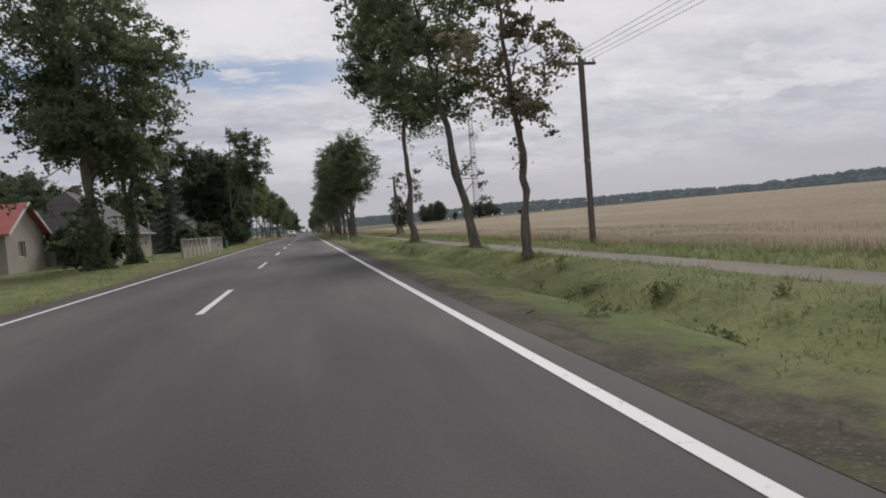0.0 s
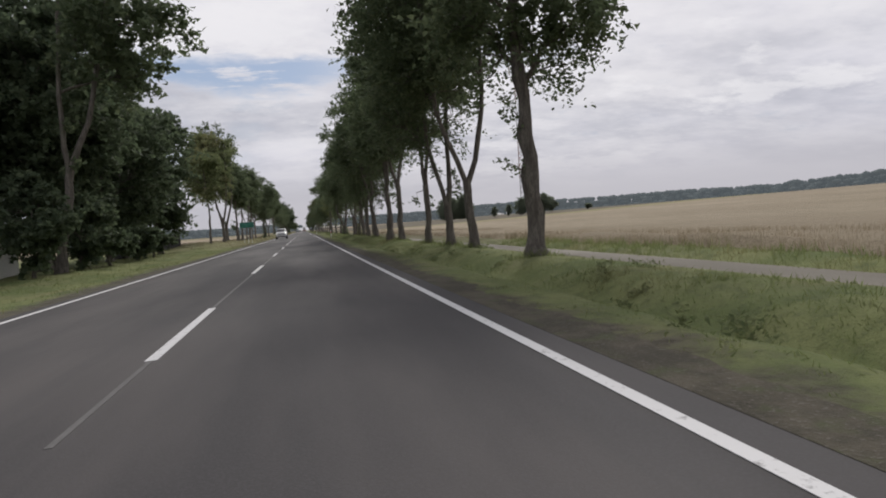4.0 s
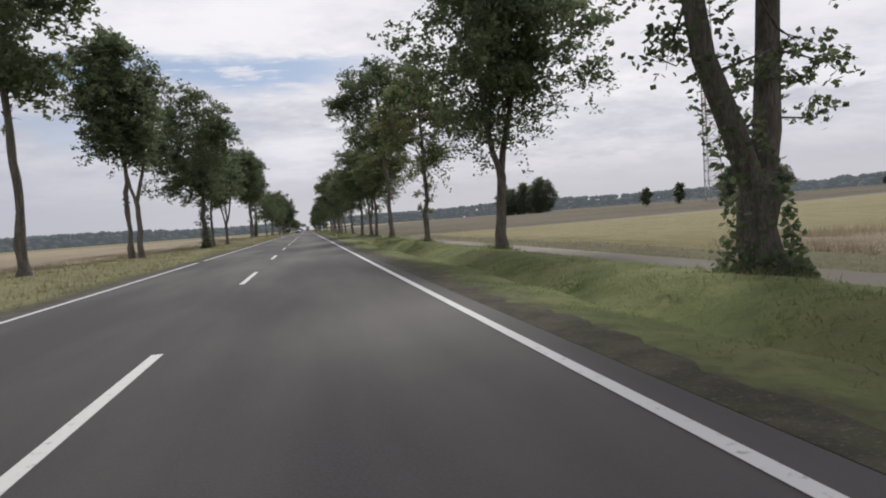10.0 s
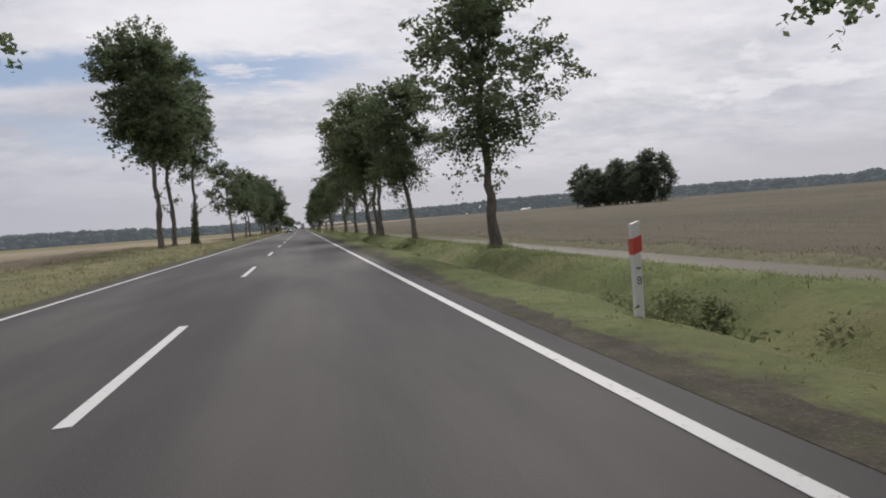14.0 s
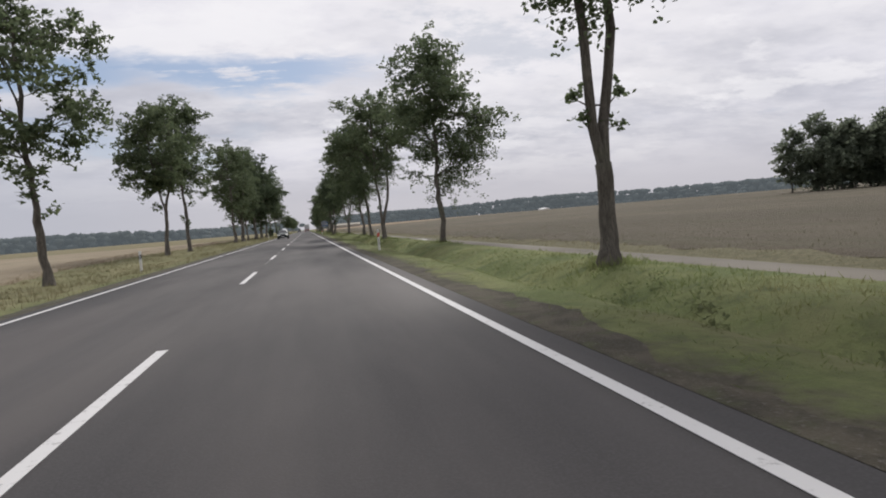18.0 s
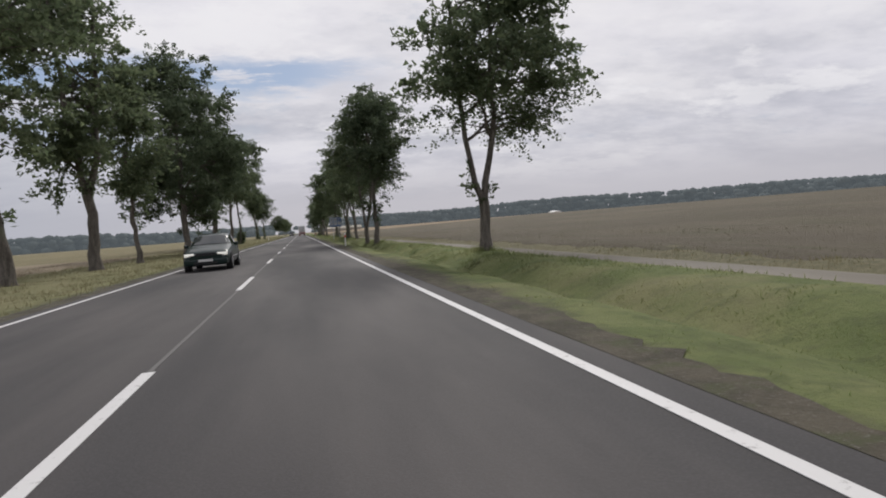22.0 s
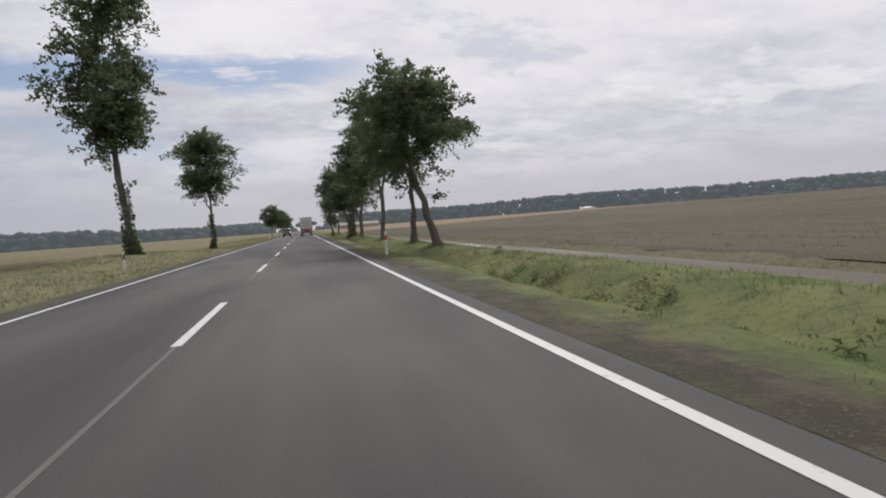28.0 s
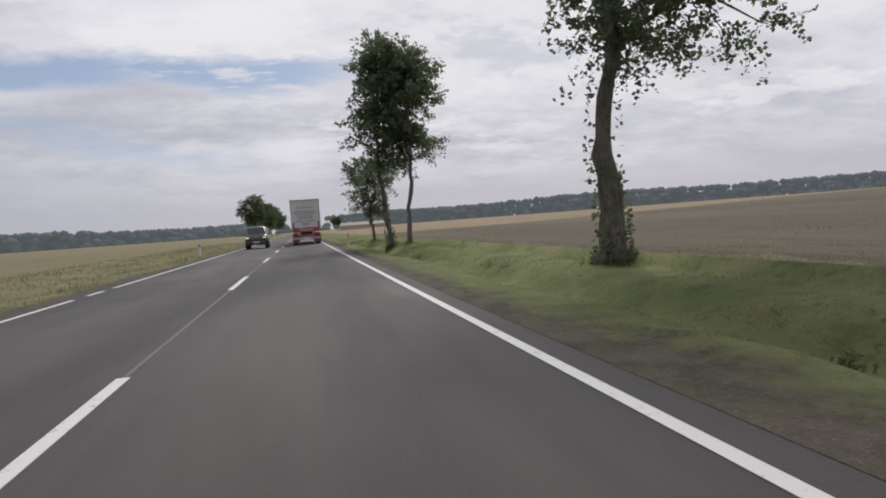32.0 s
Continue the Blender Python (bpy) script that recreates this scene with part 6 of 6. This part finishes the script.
    for s in (-1, 1):
        for yw in wheels:
            part("wheel_arch", cyl((s * (hw - 0.2), yw, wr + 0.01), (s * (hw + 0.008), yw, wr + 0.01), wr + 0.055, sides=28), BLACK, c)
            wheel(c, s * (hw - 0.08), yw, wr, 0.20, ALLOY, s)
        ya = stations[ws[0]][0]
        part("wing_mirror", box(min(s * (hw + 0.0), s * (hw + 0.18)), max(s * (hw + 0.0), s * (hw + 0.18)), ya + 0.42, ya + 0.56, stations[ws[0]][3] + 0.0, stations[ws[0]][3] + 0.13, 0.035), DARK_PLASTIC if suv else paint, c)
        part("side_trim", box(s * hw - 0.012, s * hw + 0.012, wheels[0] + wr + 0.12, wheels[1] - wr - 0.12, sill + (0.26 if suv else 0.285), sill + 0.31, 0.005), DARK_PLASTIC if suv else STEEL, c)
        for yy in (ya + 1.25, ya + 2.15):
            part("door_handle", box(s * hw - 0.03, s * hw + 0.012, yy, yy + 0.16, stations[5][3] - 0.15, stations[5][3] - 0.12, 0.006), paint if not suv else DARK_PLASTIC, c)
        a, b = sorted((s * (0.52 if suv else 0.40), s * (nose[2] - 0.05)))
        part("headlight", box(a, b, stations[1][0] - 0.035, nose[0], bn - (0.20 if suv else 0.17), bn - 0.05, 0.045), LAMP_ON if lit else LAMP_CLEAR, c, "headlight switched on" if lit else "clear headlight")
        a, b = sorted((s * 0.45, s * (tail[2] - 0.02)))
        part("tail_light", box(a, b, L - 0.09, L - 0.012, bt - 0.2, bt - 0.08, 0.025), LAMP_RED, c)
        part("fog_light", cyl((s * 0.55, -0.02, sill + 0.17), (s * 0.55, 0.08, sill + 0.17), 0.06, sides=12), LAMP_CLEAR, c)
        if roof_rails:
            st = stations[cabin[0] + 1], stations[cabin[1] - 1]
            part("roof_rail", cyl((s * st[0][5] * 0.86, st[0][0] + 0.1, st[0][4] + 0.05), (s * st[1][5] * 0.86, st[1][0], st[1][4] + 0.05), 0.02, sides=8), STEEL, c)
    gw, gz = (0.50, 0.25) if suv else (0.36, 0.17)
    part("grille", box(-gw, gw, stations[1][0] - 0.05, nose[0], bn - gz, bn - 0.05, 0.012), BLACK, c)
    for k in range(4 if suv else 3):
        zg = bn - gz + 0.03 + k * (gz - 0.08) / (3 if suv else 2)
        part("grille_bar", box(-gw + 0.01, gw - 0.01, stations[1][0] - 0.062, stations[1][0] - 0.048, zg - 0.009, zg + 0.009), CHROME if suv else DARK_PLASTIC, c)
    part("front_bumper", box(-hw + 0.08, hw - 0.08, -0.07, 0.25, sill + 0.06, sill + 0.28, 0.06), paint, c)
    part("lower_grille", box(-0.55 if suv else -0.42, 0.55 if suv else 0.42, -0.078, -0.04, sill + 0.08, sill + 0.17, 0.01), BLACK, c)
    if suv:
        part("bumper_guard", box(-hw + 0.1, hw - 0.1, -0.06, 0.1, sill - 0.02, sill + 0.055, 0.02), DARK_PLASTIC, c)
        part("bonnet_ridge", prism([(0.30, bn + 0.03), (1.05, stations[3][4] + 0.012), (1.05, stations[3][4] + 0.035), (0.34, bn + 0.055)], "x", -0.42, 0.42, 0.008), paint, c)
    part("number_plate", box(-0.26, 0.26, -0.085, -0.071, sill + 0.18, sill + 0.27), WHITE_DIRTY, c)
    part("rear_bumper", box(-hw + 0.06, hw - 0.06, L - 0.18, L + 0.05, sill + 0.06, sill + 0.28, 0.06), paint, c)
    part("number_plate", box(-0.26, 0.26, L + 0.004, L + 0.02, bt - 0.34, bt - 0.24), WHITE_DIRTY, c)
    return c


SALOON = [(0.02, 0.36, 0.60, 0.56, 0.60, 0.5), (0.07, 0.24, 0.75, 0.64, 0.68, 0.6), (0.30, 0.20, 0.83, 0.74, 0.79, 0.66), (1.10, 0.19, 0.87, 0.87, 0.92, 0.72), (1.32, 0.19, 0.87, 0.90, 0.96, 0.70),
          (2.02, 0.19, 0.875, 0.92, 1.36, 0.60), (2.70, 0.19, 0.875, 0.93, 1.43, 0.60), (3.12, 0.19, 0.875, 0.94, 1.37, 0.60), (3.78, 0.20, 0.86, 0.96, 1.05, 0.62), (4.02, 0.24, 0.82, 0.94, 1.00, 0.60), (4.16, 0.30, 0.75, 0.85, 0.90, 0.56), (4.22, 0.42, 0.66, 0.72, 0.77, 0.50)]
OFFROAD = [(0.02, 0.44, 0.66, 0.80, 0.86, 0.55), (0.07, 0.36, 0.82, 0.92, 0.97, 0.66), (0.25, 0.33, 0.88, 1.00, 1.05, 0.72), (1.05, 0.32, 0.90, 1.06, 1.12, 0.76), (1.25, 0.32, 0.90, 1.09, 1.16, 0.76),
           (1.90, 0.32, 0.90, 1.10, 1.68, 0.66), (2.80, 0.32, 0.90, 1.10, 1.74, 0.67), (3.95, 0.32, 0.90, 1.10, 1.70, 0.66), (4.34, 0.34, 0.89, 1.10, 1.22, 0.74), (4.42, 0.36, 0.87, 1.08, 1.14, 0.74), (4.48, 0.42, 0.82, 0.98, 1.03, 0.68), (4.50, 0.50, 0.78, 0.9, 0.95, 0.6)]
BOXY = [(0.02, 0.46, 0.74, 0.92, 1.0, 0.66), (0.05, 0.38, 0.84, 1.02, 1.08, 0.74), (0.16, 0.36, 0.87, 1.06, 1.11, 0.78), (1.15, 0.35, 0.88, 1.10, 1.15, 0.8), (1.32, 0.35, 0.88, 1.12, 1.18, 0.78),
        (1.62, 0.35, 0.88, 1.13, 1.80, 0.72), (2.70, 0.35, 0.88, 1.13, 1.86, 0.72), (3.80, 0.35, 0.88, 1.13, 1.83, 0.72), (3.98, 0.36, 0.87, 1.12, 1.30, 0.76), (4.03, 0.38, 0.86, 1.10, 1.16, 0.76), (4.07, 0.42, 0.82, 1.0, 1.06, 0.7), (4.09, 0.5, 0.8, 0.94, 1.0, 0.66)]
SPANS = ((4, 5), (4, 8), (7, 8))
car(-2.15, 176.0, OFFROAD, SPANS, SILVER, "silver off-road car with its headlights on", (0.82, 3.52), 0.36, True, True, True, 0.90)
car(-2.1, 430.7, SALOON, SPANS, DARK_GREEN, "glossy dark green hatchback car in the oncoming lane", (0.80, 3.48), 0.31, True)
car(-2.05, 664.5, BOXY, SPANS, BLACK_CAR, "black boxy off-road car in the oncoming lane", (0.72, 3.25), 0.38, True, True, False, 0.88)

# articulated lorry with a box trailer
lorry = thing("lorry", 2.1, 667.5, 0, 0, "articulated lorry with a white box trailer and red rear band", "lorry")
part("trailer_body", box(-1.27, 1.27, 0.06, 13.6, 1.12, 4.0, 0.03), TRAILER, lorry)
for sx in (-1, 1):
    d = part("rear_door", box(sx * 0.006 if sx > 0 else -1.22, 1.22 if sx > 0 else -0.006, 0.0, 0.058, 1.52, 3.86, 0.01), TRAILER, lorry, "white trailer door with worn print")
    for bx in (0.28, 0.62):
        part("lock_bar", cyl((sx * bx, -0.03, 1.5), (sx * bx, -0.03, 3.86), 0.014, sides=8), TRAILER, d)
    part("corner_post", box(sx * 1.225 - 0.05, sx * 1.225 + 0.05, -0.012, 0.059, 1.12, 3.98, 0.01), STEEL, lorry)
    part("red_stripe", box(sx * 1.08 - 0.07, sx * 1.08 + 0.07, -0.006, -0.0005, 1.5, 2.0), TRAILER_RED, lorry)
    part("tail_light", box(sx * 0.9 - 0.22, sx * 0.9 + 0.22, -0.05, 0.02, 0.70, 0.86, 0.015), LAMP_RED, lorry, "red lamp cluster")
    part("indicator", box(sx * 1.18 - 0.05, sx * 1.18 + 0.05, -0.05, 0.02, 0.70, 0.86, 0.01), LAMP_AMBER, lorry)
    part("mudflap", box(sx * 0.95 - 0.3, sx * 0.95 + 0.3, 0.35, 0.37, 0.18, 0.68), TRAILER_RED, lorry, "red mudflap")
    for yw in (2.6, 3.9, 5.2, 11.4, 15.2):
        wheel(lorry, sx * 1.05, yw, 0.5, 0.38, STEEL, sx)
part("roof_rail", box(-1.27, 1.27, -0.012, 0.058, 3.87, 4.0, 0.01), STEEL, lorry)
part("red_band", box(-1.17, 1.17, -0.02, 0.058, 1.14, 1.50, 0.008), TRAILER_RED, lorry, "red band across the tail")
text_part("POLAND", 0.30, WHITE, lorry, pose(0, -0.024, 1.31, 90), "lettering")
part("rear_bumper", box(-1.22, 1.22, -0.02, 0.1, 0.48, 0.66, 0.02), STEEL, lorry)
part("lamp_bar", box(-1.24, 1.24, 0.02, 0.1, 0.66, 0.90, 0.01), TRAILER_RED, lorry)
part("number_plate", box(-0.27, 0.27, -0.035, -0.021, 0.51, 0.63), WHITE, lorry)
part("chassis", box(-0.5, 0.5, 0.3, 13.0, 0.78, 1.11, 0.02), DARK_PLASTIC, lorry)
for z, w_, h_ in ((3.62, 0.16, 0.16), (3.28, 1.55, 0.2), (2.92, 1.9, 0.07), (2.74, 1.75, 0.055), (2.56, 1.35, 0.045), (2.42, 1.35, 0.045), (2.28, 1.15, 0.045), (2.06, 1.75, 0.06), (1.86, 0.8, 0.05), (1.74, 0.6, 0.05)):
    part("print_bar", box(-w_ / 2 - 0.05, w_ / 2 - 0.05, -0.0065, -0.0015, z - h_ / 2, z + h_ / 2), INK if h_ < 0.15 else PALE_SIGN, lorry)
part("cab", box(-1.22, 1.22, 14.3, 16.5, 0.9, 3.7, 0.08), TRAILER, lorry)
part("wind_deflector", prism([(14.4, 3.7), (16.2, 3.7), (14.4, 4.0)], "x", -1.1, 1.1), TRAILER, lorry)

# ---- grass and stalks ----


def blades(name, n, x0, x1, y0, y1, lo, hi, width, material, seed, label, keep=None, lean=0.35):
    rng = np.random.default_rng(seed)
    cx, cy = rng.uniform(x0, x1, n), rng.uniform(y0, y1, n)
    # tufts: draw the blades together round fewer centres
    k = max(1, n // 9)
    tx, ty = rng.uniform(x0, x1, k), rng.uniform(y0, y1, k)
    which = rng.integers(0, k, n)
    tuft = rng.uniform(size=n) < 0.65
    cx = np.where(tuft, tx[which] + rng.normal(size=n) * 0.10, cx)
    cy = np.where(tuft, ty[which] + rng.normal(size=n) * 0.10, cy)
    grow = 0.55 + 0.45 * np.sin(cx * 1.3 + cy * 0.23) * np.sin(cy * 0.11 + cx * 0.7)
    if keep is not None:
        m = keep(cx, cy)
        cx, cy, grow = cx[m], cy[m], grow[m]
    n = len(cx)
    h = (lo + (hi - lo) * rng.uniform(size=n) ** 1.5) * (0.55 + 0.6 * grow)
    a = rng.uniform(0, 6.28, n)
    z = ground_height(cx, cy) - 0.02
    wx, wy = np.cos(a) * width / 2, np.sin(a) * width / 2
    tipx, tipy = cx + rng.normal(size=n) * h * lean, cy + rng.normal(size=n) * h * lean
    V = np.stack([np.column_stack([cx - wx, cy - wy, z]), np.column_stack([cx + wx, cy + wy, z]), np.column_stack([tipx, tipy, z + h])], axis=1).reshape(-1, 3)
    ob = link_mesh(name, raw_mesh(name, V, np.arange(n * 3).reshape(n, 3)), material)
    return tagged(ob, label, "grass", kind="stuff")


grass_rng = np.random.default_rng(77)


def off_track(x, y):
    """Leaves the farm track bare and thins the grass out towards the dirt shoulder."""
    return ((y < 228.6) | (y > 236.9)) & (np.abs(x) > 4.05 + 0.8 * grass_rng.uniform(size=len(x)) ** 1.6)


def patchy(x, y):
    """Leaves the longer grass in drifts, and the farm track bare."""
    drift = np.sin(y * 0.31 + 1.1 * x) + np.sin(y * 0.117 + 0.6) + 0.7 * np.sin(x * 2.7 + y * 0.9) + 0.6 * grass_rng.normal(size=len(x))
    return off_track(x, y) & (drift > -0.25)


blades("verge_grass", 270000, 4.2, 9.4, -6, 690, 0.02, 0.065, 0.020, BLADES, 21, "uneven green grass on the verge by the trees", off_track, 0.9)
blades("ditch_grass", 100000, 5.6, 7.6, -6, 690, 0.03, 0.10, 0.020, BLADES, 22, "longer grass along the shallow ditch", off_track, 0.5)
blades("bank_grass", 110000, 6.7, 9.0, -6, 690, 0.05, 0.19, 0.022, BLADES, 30, "longer soft grass on the bank between the trees", patchy, 0.55)
blades("path_grass", 16000, 11.05, 12.6, -6, 98, 0.10, 0.36, 0.025, BLADES, 23, "rough weeds between cycle path and wheat", off_track)
blades("path_dry_grass", 33000, 11.05, 12.0, 94, 690, 0.04, 0.15, 0.022, DRY_BLADES, 33, "short dry weeds between cycle path and crops", off_track)
blades("village_grass", 34000, -12.5, -4.2, -6, 135, 0.03, 0.14, 0.03, BLADES, 34, "short green grass before the houses", off_track)
blades("left_grass", 120000, -12.5, -4.2, 132, 720, 0.06, 0.24, 0.03, DRY_BLADES, 24, "rough dry grass on the far verge", off_track)
blades("wheat_stalks", 100000, 12.5, 17.0, -10, 190, 0.30, 0.48, 0.03, WHEAT_BLADES, 25, "ripe wheat stalks at the field's edge", None, 0.15)
blades("wheat_stalks_left", 70000, -17.0, -13.0, 139, 470, 0.14, 0.30, 0.03, WHEAT_BLADES, 26, "ripe wheat stalks at the field's edge", None, 0.15)
blades("stubble", 60000, 11.9, 22.0, 236, 700, 0.06, 0.18, 0.03, STUBBLE_BLADES, 27, "weeds in the stubble field", None, 0.3)
blades("path_edge_grass", 26000, 9.30, 9.62, -6, 690, 0.03, 0.10, 0.025, BLADES, 28, "grass creeping over the cycle path's near edge", off_track, 0.6)
blades("path_far_edge_grass", 8000, 10.9, 11.2, -6, 195, 0.04, 0.12, 0.025, BLADES, 29, "grass creeping over the cycle path's far edge", off_track, 0.6)


def weed_clumps():
    """Clumps of broad-leaved weeds along the ditch and round the tree feet."""
    rng = np.random.default_rng(41)
    k = 1000
    cx, cy = rng.normal(6.7, 0.75, k), rng.uniform(-4, 680, k)
    keep = np.sin(cy * 0.21) + np.sin(cy * 0.083 + 1.7) + 0.8 * rng.normal(size=k) > 0.3
    keep &= off_track(cx, cy)
    cx, cy = np.concatenate([cx[keep], rng.normal(7.35, 0.35, 18), rng.normal(6.4, 0.35, 22)]), np.concatenate([cy[keep], rng.normal(497.6, 0.9, 18), rng.normal(256.4, 0.9, 22)])
    each = rng.integers(40, 90, len(cx))
    w = np.repeat(np.arange(len(cx)), each)
    wide = rng.uniform(0.06, 0.19, len(cx))[w]
    px, py = cx[w] + rng.normal(size=len(w)) * wide, cy[w] + rng.normal(size=len(w)) * wide
    tall = rng.uniform(0.10, 0.30, len(cx))[w]
    pz = ground_height(px, py) + rng.uniform(0.0, 1.0, len(w)) * tall
    v, fc = leaf_mesh(np.column_stack([px, py, pz]), 0.085, 0.04, rng, 0.6)
    ob = link_mesh("ditch_weeds", raw_mesh("ditch_weeds", v, fc), WEEDS)
    tagged(ob, "clumps of dark green weeds along the ditch", "weeds", kind="stuff")


weed_clumps()


def foot_tufts():
    """Longer grass left standing round the tree trunks."""
    rng = np.random.default_rng(31)
    feet = np.repeat(np.array(tree_feet + [(6.32, 501.3), (7.24, 501.2)]), 380, axis=0)
    n = len(feet)
    ang, far = rng.uniform(0, 6.28, n), 0.22 + np.abs(rng.normal(size=n)) * 0.40
    cx, cy = feet[:, 0] + far * np.cos(ang), feet[:, 1] + far * np.sin(ang)
    h = rng.uniform(0.12, 0.42, n) * np.exp(-far * 0.7)
    wx, wy = np.cos(ang * 3) * 0.016, np.sin(ang * 3) * 0.016
    z = ground_height(cx, cy) - 0.03
    tip = np.column_stack([cx + rng.normal(size=n) * h * 0.45, cy + rng.normal(size=n) * h * 0.45, z + h])
    V = np.stack([np.column_stack([cx - wx, cy - wy, z]), np.column_stack([cx + wx, cy + wy, z]), tip], axis=1).reshape(-1, 3)
    ob = link_mesh("tree_foot_grass", raw_mesh("tree_foot_grass", V, np.arange(n * 3).reshape(n, 3)), BLADES)
    tagged(ob, "long uncut grass round the tree trunks", "grass", kind="stuff")


foot_tufts()
